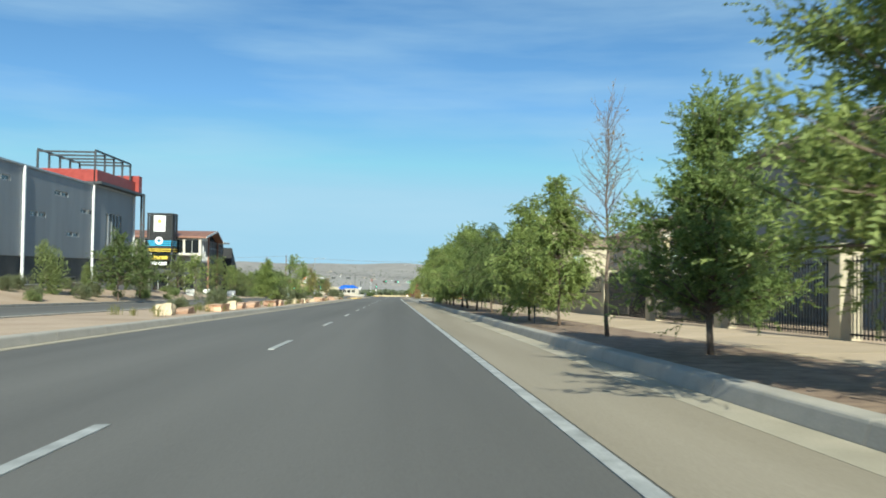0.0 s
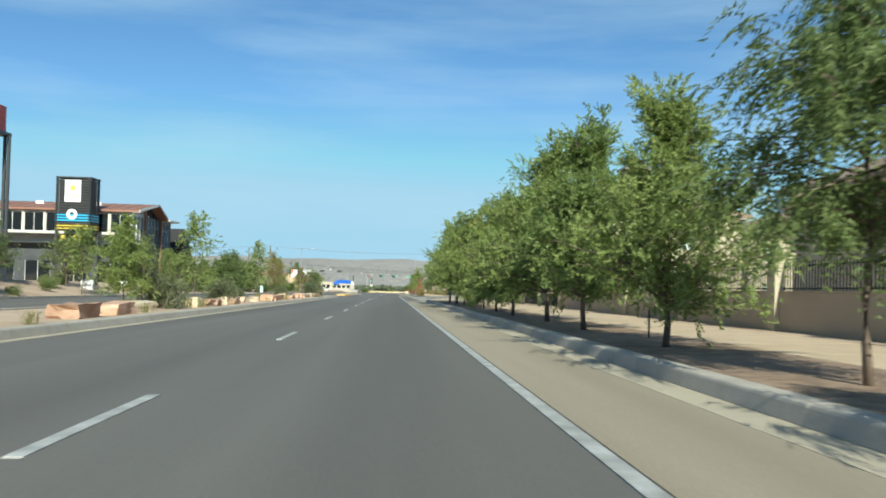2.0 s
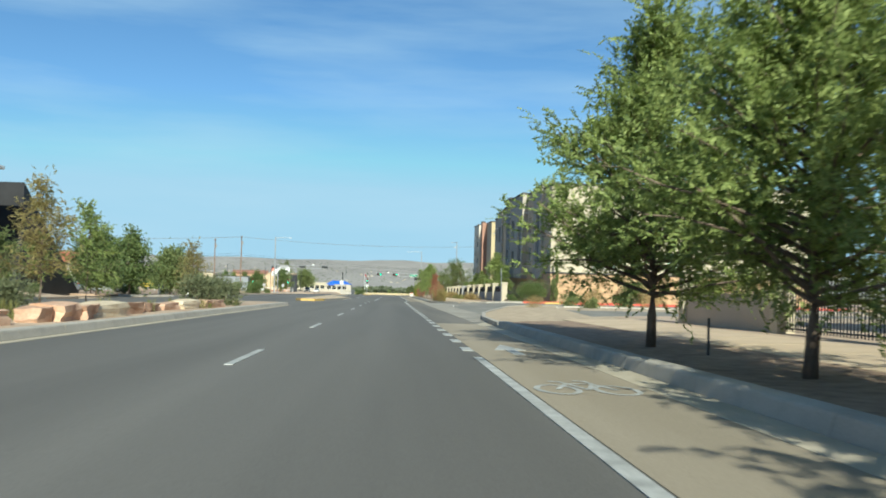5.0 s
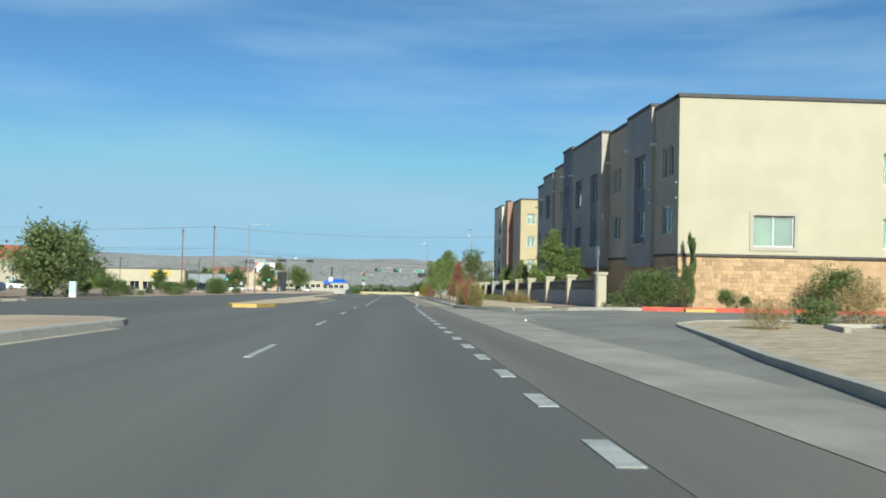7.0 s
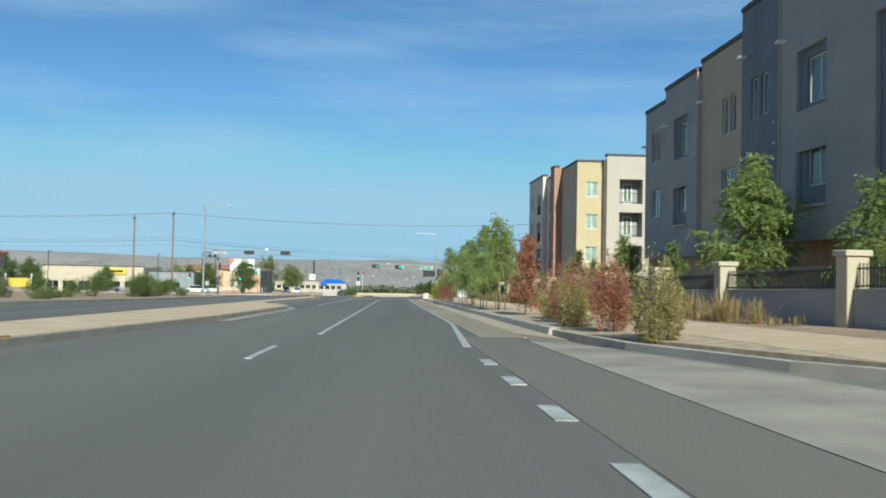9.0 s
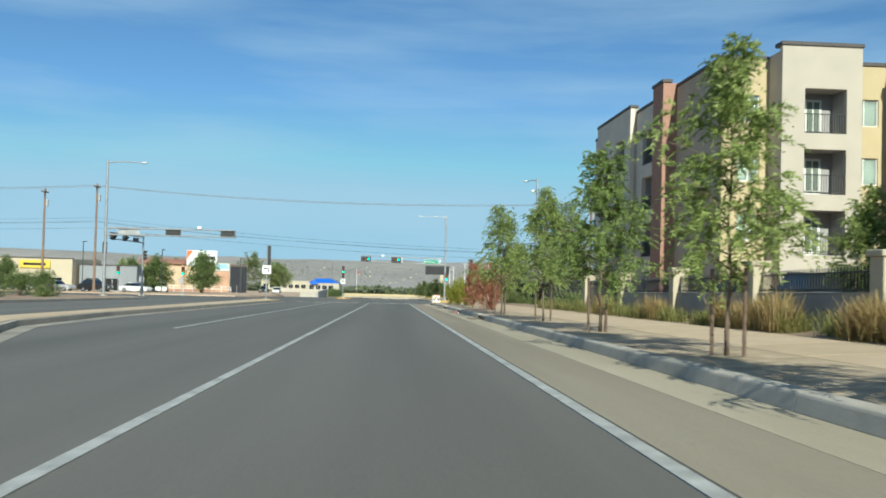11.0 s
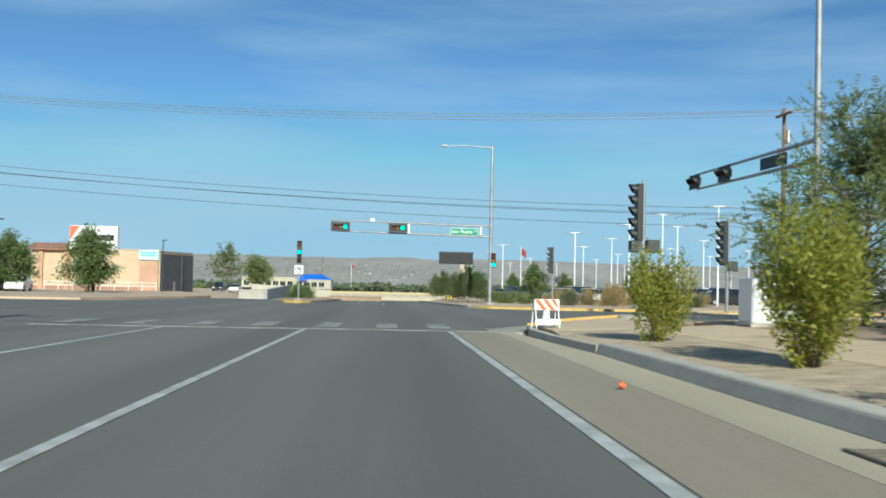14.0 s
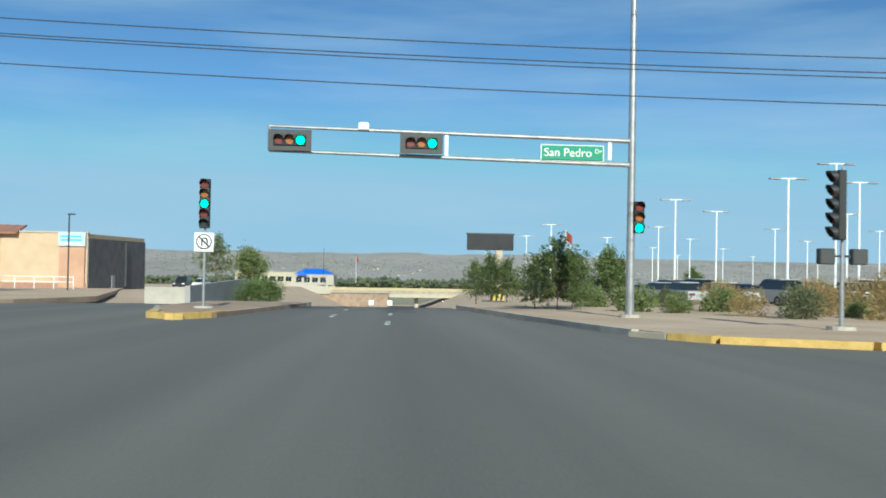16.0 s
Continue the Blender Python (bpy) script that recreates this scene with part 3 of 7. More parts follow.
# land behind the kerbs
structure("verge", Shape().prism([(3.49, -99), (6.15, -99), (6.15, 119), (4.5, 119), (3.49, 117)], -0.2, 0.14), M["mulch"], "planting strip of brown mulch and dirt", "verge")
structure("verge_2", Shape().prism([(4.1, 182), (6.2, 172), (6.2, 277), (4.25, 277.5), (3.95, 275), (4.1, 270)], -0.2, 0.14), M["gravel"], "planting strip of tan gravel and dirt", "verge")
structure("yard", Shape().prism([(8.75, -99), (10.2, -99), (10.2, 125), (8.75, 123)], -0.2, 0.13).prism([(10.2, -99), (70, -99), (70, 126.5), (13, 126.5), (10.2, 125)], -0.2, 0.13), M["sand"], "sandy front yards behind the wall", "yard")
structure("yard_2", Shape().prism([(8.3, 168), (8.8, 166), (10.2, 164.4), (10.2, 279), (8.3, 279)], -0.2, 0.13).prism([(10.2, 164.4), (14, 163.8), (30, 162.8), (70, 162.8), (70, 279), (10.2, 279)], -0.2, 0.13), M["dirt"], "planted ground round the apartments", "yard")
structure("corner", Shape().prism([(4.3, 277.5), (6.2, 277), (8.3, 279), (10.2, 279), (10.2, 284.5), (9.4, 284.4), (6.5, 283.1), (5.1, 282.0), (4.25, 280.1)], -0.2, 0.145).prism([(10.2, 279), (70, 279), (70, 287), (12.4, 285.0), (10.2, 284.5)], -0.2, 0.145), M["walk"], "concrete street corner with a ramp", "pavement")
verge_left = Shape()
for ya, yb_ in ((-99, 140), (140, 152)):
    for xa, xb in ((-60, -29.2), (-29.2, -22.7), (-22.7, -22.5)):
        verge_left.prism([(xa, ya), (xb, ya), (xb, yb_), (xa, yb_)], -0.2, 0.14)
structure("verge_left", verge_left, M["sand"], "sandy verge with shrubs", "verge")
structure("verge_left_2", Shape().prism([(-140, 172), (-26, 172), (-22.5, 178), (-20.5, 235), (-20.5, 272), (-26, 279), (-140, 279)], -0.2, 0.14), M["dirt"], "planted verge and forecourt", "verge")
kerb_curve([(-22.4, 146), (-22.4, -99)][::-1][::-1])
kerb_curve([(-25, 279), (-20.4, 273), (-20.4, 235), (-22.4, 178), (-26, 172)])
structure("verge_right_far", Shape().prism([(4.6, 320), (5.4, 314), (6.0, 311), (9, 309), (130, 306.5), (130, 420), (14, 420), (5.0, 345), (3.2, 330)], -0.2, 0.12), M["sand"], "bare earth bank beside the car lot", "verge")
kerb_curve([(3.0, 334), (4.4, 320), (5.2, 313.8)])
kerb_curve([(5.2, 313.8), (5.5, 312.0)])
kerb_curve([(5.5, 312.0), (6.0, 310.9)], "gutter", 0.3, 0.12)
kerb_curve([(6.0, 310.9), (6.6, 309.9), (9.0, 308.6), (13.0, 308.4), (40, 308.0)], "yellow_paint", 0.3, 0.15)
structure("verge_left_far", Shape().prism([(-150, 312), (-30, 314), (-21, 317), (-18, 334), (-18, 345), (-40, 420), (-150, 420)], -0.2, 0.12), M["sand"], "bare earth and forecourts across the crossing", "verge")

walkway = tagged(new("pavement"), "tan concrete footpath in square slabs", "pavement", "", "structure")
slab = Shape().box(-1.28, 1.28, 0.008, 2.492, -0.2, 0.15, 0.012)
slab.v = [(x, y, z + G(y) + 0.026 * x) for x, y, z in slab.v]
slab_data = slab.data("slab", M["walk"])
for i in range(61):
    part("slab", slab_data, None, walkway, at=P(7.44, -32 + 2.5 * i))
slab2 = Shape().box(-1.04, 1.04, 0.008, 2.492, -0.2, 0.15, 0.012)
slab2.v = [(x, y, z + G(y) + 0.055 * x) for x, y, z in slab2.v]
slab2_data = slab2.data("slab", M["walk"])
for i in range(43):
    part("slab", slab2_data, None, walkway, at=P(7.25, 169.5 + 2.5 * i))


# ---------------------------------------------------------------- trees and shrubs
def leaf_mesh(name, rng, centres, length, width, mat, droop=0.35, outward=None):
    """Many small leaf blades, one island each."""
    n = len(centres)
    d = rng.normal(size=(n, 3))
    if outward is not None:
        d += 1.1 * outward
    d[:, 2] -= droop
    d /= np.linalg.norm(d, axis=1)[:, None]
    w = np.cross(d, rng.normal(size=(n, 3)))
    w /= np.linalg.norm(w, axis=1)[:, None] + 1e-6
    s = rng.uniform(0.65, 1.35, size=(n, 1))
    verts = np.stack([centres + w * width * s, centres - w * width * s, centres + d * length * s], 1).reshape(-1, 3)
    return raw_mesh(name, verts.tolist(), np.arange(3 * n).reshape(-1, 3).tolist(), mat)


def spray_mesh(name, rng, centres, outward, count, reach, length, width, mat, droop):
    """Feathery sprays: leaflets in two ranks along short arching stalks."""
    n = len(centres)
    unit = lambda q: q / (np.linalg.norm(q, axis=1)[:, None] + 1e-6)
    d = unit(outward + rng.normal(size=(n, 3)) * 0.55 + np.array([0, 0, 0.25 - 0.45 * droop]))
    w = unit(np.cross(d, np.array([0, 0, 1.0]) + rng.normal(size=(n, 3)) * 0.45))
    R = reach * rng.uniform(0.6, 1.3, size=(n, 1))
    out = []
    for i in range(count):
        s = (i // 2 + 0.6) / (count // 2)
        base = centres + d * R * s + np.array([0, 0, -0.55 * droop]) * R * s * s
        ld = unit(d * 0.6 + w * (0.8 if i % 2 else -0.8) + rng.normal(size=(n, 3)) * 0.28 + np.array([0, 0, -0.25 * droop]))
        along = unit(np.cross(ld, rng.normal(size=(n, 3)) * 0.6 + np.cross(d, w)))
        L = length * rng.uniform(0.7, 1.25, size=(n, 1)) * (1.1 - 0.4 * s)
        out.append(np.stack([base + along * width, base - along * width, base + ld * L], 1))
    verts = np.concatenate(out).reshape(-1, 3)
    return raw_mesh(name, verts.tolist(), np.arange(len(verts)).reshape(-1, 3).tolist(), mat)


def tree_meshes(seed, h, r, base, leaves, length, width, mat, limbs=30, shape=0.75, rise=0.75, droop=0.35, trunk=0.07, wisps=4, spread=0.11, low=0.9, reach=0.0, limb=0.42):
    """A tapered trunk with limbs and twigs, and a crown of leaves that cluster along the twigs."""
    rng = np.random.default_rng(seed)
    wood = Shape()
    tp = [Vector((0.05 * h * 0.1 * math.sin(2.1 * k + seed), 0.005 * h * math.cos(1.7 * k + seed), h * 0.93 * k / 8)) for k in range(9)]
    wood.tube(tp, [trunk * (1.0 - 0.86 * (k / 8) ** 0.8) + 0.004 for k in range(9)], 8)
    twig_pts, twig_out = [], []
    for i in range(limbs):
        u = (i + rng.uniform(0, 1)) / limbs
        z = base + (h * 0.93 - base) * u ** low
        k = z / (h * 0.93) * 8
        o = tp[int(min(k, 7))].lerp(tp[int(min(k, 7)) + 1], k - int(min(k, 7)))
        prof = (math.sin(math.pi * min(1.0, 0.16 + 0.84 * u) ** shape)) ** 0.75
        ln = r * max(0.16, prof) * rng.uniform(0.72, 1.12)
        az = i * 2.39996 + rng.uniform(-0.5, 0.5)
        el = rise * (0.35 + 0.75 * u) + rng.uniform(-0.2, 0.25)
        if i >= limbs - wisps:
            ln, el = r * rng.uniform(0.45, 0.7), rng.uniform(1.0, 1.4)
        d = Vector((math.cos(az) * math.cos(el), math.sin(az) * math.cos(el), math.sin(el)))
        pts = [o]
        for s in range(5):
            d = (d + Vector((rng.normal() * 0.12, rng.normal() * 0.12, rng.normal() * 0.10 - 0.05 * droop * s))).normalized()
            pts.append(pts[-1] + d * ln / 5)
        rr = trunk * limb * (1 - 0.6 * u)
        wood.tube(pts, [rr * (1 - 0.85 * s / 5) + 0.003 for s in range(6)], 5, False)
        for s in range(9):
            f = 0.8 + 4.2 * (s + rng.uniform(0, 1)) / 9
            q = pts[int(f)].lerp(pts[min(5, int(f) + 1)], f - int(f))
            td = (d + Vector(rng.normal(size=3)) * 0.85).normalized()
            tl = ln * rng.uniform(0.16, 0.36) + 0.08
            tip = q + td * tl + Vector((0, 0, -0.10 * droop * tl))
            if s % 2 == 0:
                wood.tube([q, tip], [0.006, 0.002], 3, False)
            for e in range(6):
                p = q.lerp(tip, e / 5)
                twig_pts.append(p[:])
                twig_out.append((td * 0.7 + Vector((p[0], p[1], 0)).normalized() * 0.3)[:])
    tw, to = np.array(twig_pts), np.array(twig_out)
    stem = wood.data("trunk", M["bark"], True)
    if reach:
        pick = rng.integers(0, len(tw), size=leaves // 14)
        return stem, spray_mesh("crown", rng, tw[pick] + rng.normal(size=(len(pick), 3)) * spread, to[pick], 14, reach, length, width, M[mat], droop)
    pick = rng.integers(0, len(tw), size=leaves)
    return stem, leaf_mesh("crown", rng, tw[pick] + rng.normal(size=(leaves, 3)) * spread, length, width, M[mat], droop, to[pick])


def plant(name, meshes, label, category, at, group=""):
    t = thing(name, label, category, at, group)
    part("trunk", meshes[0], None, t)
    part("crown", meshes[1], None, t)
    return t


def shrub_meshes(seed, h, r, leaves, length, width, mat, upright=0.5, lobes=9, low=0.1, vase=0.0):
    """Several stems from the ground and leaves over uneven lobes."""
    rng = np.random.default_rng(seed)
    wood = Shape()
    cs = []
    for i in range(lobes):
        az, k = i * 2.4 + rng.uniform(-0.4, 0.4), rng.uniform(0.15, 0.75)
        c = Vector((r * k * math.cos(az), r * k * math.sin(az), h * (low + (0.88 - low) * rng.uniform(0.15, 1.0))))
        cs.append((c, r * rng.uniform(0.30, 0.52)))
        mid = Vector((c.x * 0.45, c.y * 0.45, c.z * 0.5))
        wood.tube([Vector((c.x * 0.1, c.y * 0.1, -0.05)), mid, c], [0.018, 0.012, 0.004], 5, False)
    pts = []
    for c, cr in cs:
        n = leaves // lobes
        v = rng.normal(size=(n, 3))
        v /= np.linalg.norm(v, axis=1)[:, None]
        q = v * cr * (rng.uniform(0.35, 1.08, size=(n, 1)) ** 0.6)
        q[:, 2] *= 1.0 + upright
        q = q + np.array(c[:])
        q[:, 2] = np.maximum(q[:, 2], 0.03 + rng.uniform(0, 0.1, size=n))
        pts.append(q)
    pts = np.concatenate(pts)
    if vase:
        pts[:, :2] *= (1 - vase + vase * np.clip(pts[:, 2:3] / (0.75 * h), 0, 1.15))
        az = np.arctan2(pts[:, 1], pts[:, 0])
        pts[:, 2] *= 1 + 0.13 * np.sin(5 * az + seed) + 0.10 * np.sin(11 * az + 9 * np.hypot(pts[:, 0], pts[:, 1]))
    out = pts - np.array([0, 0, h * 0.4])
    out /= np.linalg.norm(out, axis=1)[:, None] + 1e-6
    return wood.data("stem", M["bark"]), leaf_mesh("foliage", rng, pts, length, width, M[mat], 0.1, out + np.array([0, 0, upright]))


def shrub(name, meshes, label, category, at, group=""):
    t = thing(name, label, category, at, group)
    part("stem", meshes[0], None, t)
    part("foliage", meshes[1], None, t)
    return t


T = {
    "round": tree_meshes(67, 4.4, 2.9, 0.8, 6400, 0.26, 0.075, "leaf_olive", 44, 1.0, 0.5, 0.3, 0.12, 0, 0.3, 1.0),
    "elm": tree_meshes(3, 5.6, 2.55, 1.0, 90000, 0.098, 0.022, "leaf_mid", 84, 0.55, 0.78, 0.12, 0.095, 18, 0.09, 1.25, 0.33),
    "elm_b": tree_meshes(11, 5.6, 2.75, 1.0, 90000, 0.098, 0.022, "leaf_light", 86, 0.58, 0.80, 0.12, 0.10, 18, 0.09, 1.15, 0.35),
    "ash": tree_meshes(5, 5.2, 2.0, 1.15, 42000, 0.12, 0.024, "leaf_light", 44, 0.8, 0.8, 0.6, 0.065, 5, 0.08, 1.05, 0.34),
    "ash_b": tree_meshes(17, 6.0, 2.7, 0.75, 66000, 0.13, 0.025, "leaf_light", 54, 0.85, 0.78, 0.7, 0.075, 5, 0.10, 1.05, 0.36),
    "pistache": tree_meshes(7, 4.9, 2.1, 1.95, 36000, 0.125, 0.019, "leaf_dark", 42, 0.95, 0.62, 1.2, 0.065, 3, 0.07, 1.0, 0.46),
    "honey_locust": tree_meshes(23, 5.8, 1.7, 1.5, 9000, 0.14, 0.026, "leaf_light", 30, 0.9, 0.85, 0.4, 0.045, 4, 0.10, 0.9, 0.34, limb=0.25),
    "bare": tree_meshes(29, 5.4, 1.2, 1.35, 160, 0.07, 0.02, "leaf_dry", 74, 0.7, 1.15, 0.0, 0.05, 12, limb=0.17),
    "thin": tree_meshes(31, 5.0, 1.5, 1.4, 19000, 0.085, 0.018, "leaf_bronze", 56, 0.8, 0.9, 0.5, 0.05, 8, 0.09, 1.0, 0.26, limb=0.22),
    "desert_willow": tree_meshes(101, 5.6, 2.7, 1.35, 24000, 0.15, 0.030, "leaf_dark", 54, 0.72, 0.7, 0.3, 0.09, 6, 0.12, 1.0, 0.34),
    "light_verge": tree_meshes(103, 4.8, 2.8, 1.1, 17000, 0.15, 0.032, "leaf_olive", 46, 0.8, 0.75, 0.3, 0.07, 6, 0.12, 1.0, 0.34),
    "slim_verge": tree_meshes(107, 5.2, 1.7, 1.8, 9000, 0.15, 0.032, "leaf_light", 34, 0.85, 0.85, 0.3, 0.06, 5, 0.12, 1.0, 0.3),
    "young": tree_meshes(37, 5.2, 1.45, 1.35, 13500, 0.13, 0.022, "leaf_light", 30, 0.75, 0.85, 1.0, 0.045, 5, 0.07, 0.95, 0.34),
    "young_b": tree_meshes(41, 4.4, 1.2, 1.25, 13000, 0.13, 0.022, "leaf_mid", 28, 0.75, 0.85, 0.9, 0.045, 4, 0.06, 1.0, 0.32),
    "far": tree_meshes(43, 4.6, 2.2, 0.9, 5600, 0.25, 0.07, "leaf_light", 36, 0.9, 0.6, 0.3, 0.08, 2, 0.24, 1.0),
    "far_dark": tree_meshes(53, 5.0, 2.6, 0.8, 7600, 0.25, 0.07, "leaf_dark", 44, 0.9, 0.6, 0.3, 0.1, 3, 0.26, 1.0),
    "willow_low": tree_meshes(113, 4.2, 3.1, 0.3, 42000, 0.13, 0.018, "leaf_olive", 64, 0.75, 0.85, 0.2, 0.09, 16, 0.09, 1.1, 0.5),
    "red_tree": tree_meshes(61, 3.6, 0.95, 0.35, 8000, 0.09, 0.029, "leaf_red", 28, 0.8, 1.0, 0.3, 0.04, 5, 0.09),
}
TALL = {k: float(np.percentile([v.co.z for v in m[1].vertices], 99.7)) for k, m in T.items()}
ROW = "street trees along the footpath"
TREES = {
    "elm": "dense dark green street tree in the mulch strip",
    "elm_b": "broad green street tree in the mulch strip",
    "ash": "slender bright green street tree in the mulch strip",
    "ash_b": "tall bright green street tree in the mulch strip",
    "pistache": "drooping feathery dark green street tree",
    "bare": "bare young tree with many fine upright twigs",
    "thin": "slender tree with small bronze and olive leaves",
    "young": "young green street tree tied to wooden stakes",
    "young_b": "small young green street tree tied to stakes",
}
# along the road: kind, height, how far along
for k, (kind, y, hgt) in enumerate([
    ("elm_b", 6.6, 5.6), ("elm", 13.3, 4.3), ("bare", 19.1, 5.9), ("ash", 25.6, 4.5), ("ash_b", 31.1, 4.5), ("pistache", 37.4, 3.35), ("pistache", 43.9, 4.55),
    ("elm_b", 50.0, 4.7), ("elm", 56.6, 5.5), ("elm_b", 62.5, 5.9), ("elm", 68.9, 5.0), ("ash_b", 75.3, 5.3), ("thin", 81.2, 5.0),
    ("ash_b", 87.3, 6.1), ("elm", 93.4, 5.2), ("elm_b", 99.3, 6.1), ("elm_b", 105.2, 6.5),
]):
    plant("street_tree", T[kind], TREES[kind], "tree", turned(P(4.85 + 0.12 * math.sin(k * 2.3), y, 0.13), 47 * k, hgt / TALL[kind]), ROW)


def stakes(x, y, n=2):
    for j in range(n):
        a = j * math.pi * 2 / n + y
        s = thing("tree_stake", "weathered wooden stake beside a young tree", "stake", P(x + 0.28 * math.cos(a), y + 0.32 * math.sin(a), 0.12), "tree stakes")
        part("post", Shape().tube([(0, 0, -0.1), (0.02 * math.cos(a), 0.01, 1.38)], [0.032, 0.03], 8), M["stake"], s)
        part("tie", Shape().tube([(0, 0, 1.2), (-0.25 * math.cos(a), -0.28 * math.sin(a), 1.24)], 0.008, 5), M["iron"], s)


for k, (kind, y, hgt) in enumerate([("young", 204.9, 4.75), ("young", 212.6, 4.9), ("young_b", 220.7, 4.6), ("young", 228.7, 4.6), ("young", 237.6, 4.9)]):
    plant("street_tree", T[kind], TREES[kind], "tree", turned(P(5.3 if y < 235 else 5.02, y, 0.13), 80 * k, hgt / TALL[kind]), ROW)
    stakes(5.3 if y < 235 else 5.02, y, 2 if k % 2 else 3)
for k, (y, hgt) in enumerate([(195.9, 3.3), (253.2, 2.9)]):
    plant("red_tree", T["red_tree"], "small tree with rusty red autumn leaves", "tree", turned(P(5.25, y, 0.12), 60 * k, hgt / TALL["red_tree"]), "red-leaved trees")
S = {
    "yellow": shrub_meshes(71, 2.3, 1.1, 8600, 0.095, 0.026, "leaf_yellow", 1.0, 15, 0.1, 0.5),
    "red": shrub_meshes(73, 2.2, 1.15, 8000, 0.08, 0.022, "leaf_red", 0.8, 15, 0.2, 0.5),
    "round": shrub_meshes(79, 1.9, 1.5, 7000, 0.10, 0.028, "leaf_dark", 0.15, 14, 0.05),
    "sage": shrub_meshes(83, 1.0, 0.95, 2400, 0.14, 0.02, "sage", 0.3, 9, 0.02),
    "low": shrub_meshes(89, 0.8, 0.9, 1800, 0.13, 0.03, "leaf_olive", 0.2, 8, 0.02),
    "dry": shrub_meshes(91, 1.2, 1.2, 2600, 0.16, 0.016, "grass_tan", 0.3, 10, 0.02),
    "cypress": shrub_meshes(97, 2.9, 0.55, 5200, 0.12, 0.02, "leaf_olive", 1.6, 12, 0.05),
    "bronze": shrub_meshes(141, 1.9, 1.0, 6000, 0.08, 0.022, "leaf_bronze", 0.8, 13, 0.1, 0.4),
    "spire": shrub_meshes(131, 4.3, 0.22, 3000, 0.12, 0.02, "leaf_dark", 3.2, 12, 0.02),
    "conifer": shrub_meshes(151, 2.9, 1.0, 5200, 0.14, 0.026, "leaf_olive", 1.3, 14, 0.05),
}
shrub("shrub", S["red"], "bushy shrub with red autumn leaves on the verge", "shrub", turned(P(5.4, 246.3, 0.12), 20, 1.0), "verge shrubs")
for k, (kind, x, y, s) in enumerate([("bronze", 5.0, 177.8, 0.72), ("red", 5.1, 181.4, 0.66), ("bronze", 4.9, 184.6, 0.7), ("red", 5.2, 187.6, 0.7), ("bronze", 5.4, 191.0, 0.66)]):
    shrub("shrub", S[kind], "bronze and red leaved shrub on the gravel verge", "shrub", turned(P(x, y, 0.12), 64 * k, s), "verge shrubs")
for k, (x, y, s) in enumerate([(5.65, 260.7, 0.80), (5.55, 267.2, 0.74), (5.3, 272.7, 0.62)]):
    shrub("shrub", S["yellow"], "leafy shrub turning yellow green at the kerb", "shrub", turned(P(x, y, 0.12), 70 * k, s), "verge shrubs")
for k, (x, y, s) in enumerate([(11.9, 165.7, 0.78), (13.0, 166.0, 0.80), (10.5, 165.0, 0.3), (16.3, 165.8, 0.42), (16.9, 165.0, 0.3), (22.0, 166.2, 0.95)]):
    shrub("shrub", S["round"], "clipped dark green shrub by the driveway", "shrub", turned(P(x, y, 0.12), 50 * k, s), "driveway shrubs")
shrub("cypress", S["cypress"], "narrow upright evergreen beside the stone wall", "shrub", turned(P(14.7, 166.9, 0.12), 0, 0.72))
shrub("cypress", S["spire"], "very slender dark evergreen spire by the stone wall", "shrub", turned(P(15.0, 167.2, 0.12), 0, 1.0))
for k, (x, y, s_) in enumerate([(12.6, 149.7, 0.8), (14.4, 150.3, 0.9), (16.6, 150.2, 1.0), (18.8, 150.6, 0.9), (13.4, 146.5, 0.7), (9.4, 146.0, 0.5)]):
    shrub("dry_brush", S["dry" if k % 2 else "low"], "dry olive brush on the driveway corner", "shrub", turned(P(x, y, 0.1), 70 * k, s_), "corner brush")
plant("willow_tree", T["willow_low"], "wide feathery olive green tree beside the fence", "tree", turned(P(12.9, 262.5, 0.12), 0, 1.3))
plant("willow_tree", T["willow_low"], "feathery olive green tree behind the kerb shrubs", "tree", turned(P(11.0, 275.6, 0.12), 120, 0.92))
for k, (x, y, s) in enumerate([(12.2, 182.5, 0.8), (12.2, 190, 0.9), (12.0, 198, 0.62), (12.4, 207, 0.62), (12.6, 215, 0.6), (13.0, 222, 0.62), (12.5, 234, 0.55)]):
    plant("courtyard_tree", T["ash" if k % 2 else "young_b"], "small bright green tree behind the low wall", "tree", turned(P(x, y, 0.12), 65 * k, s), "trees behind the wall")


def grass_tufts(name, seed, spots, h, blades, mat, label):
    """Clumps of arching blades with pale seed heads."""
    rng = np.random.default_rng(seed)
    vs, fs = [], []
    for x, y, s in spots:
        for _ in range(blades):
            a, lean, hh = rng.uniform(0, 6.283), rng.uniform(0.05, 0.55), h * s * rng.uniform(0.55, 1.1)
            bx, by = x + rng.normal() * 0.12 * s, y + rng.normal() * 0.12 * s
            z, w = G(y) + 0.10, 0.0065
            dx, dy = math.cos(a), math.sin(a)
            n = len(vs)
            for t, ww in ((0, 1.0), (0.5, 0.9), (0.8, 1.3), (1.0, 0.2)):
                r = lean * hh * t * t
                px, py, pz = bx + dx * r, by + dy * r, z + hh * t * (1 - 0.25 * lean * t)
                vs += [(px - dy * w * ww, py + dx * w * ww, pz), (px + dy * w * ww, py - dx * w * ww, pz)]
            fs += [(n + 2 * k, n + 2 * k + 1, n + 2 * k + 3, n + 2 * k + 2) for k in range(3)]
    return tagged(new(name, raw_mesh(name, vs, fs, M[mat])), label, "grass", "", "stuff")


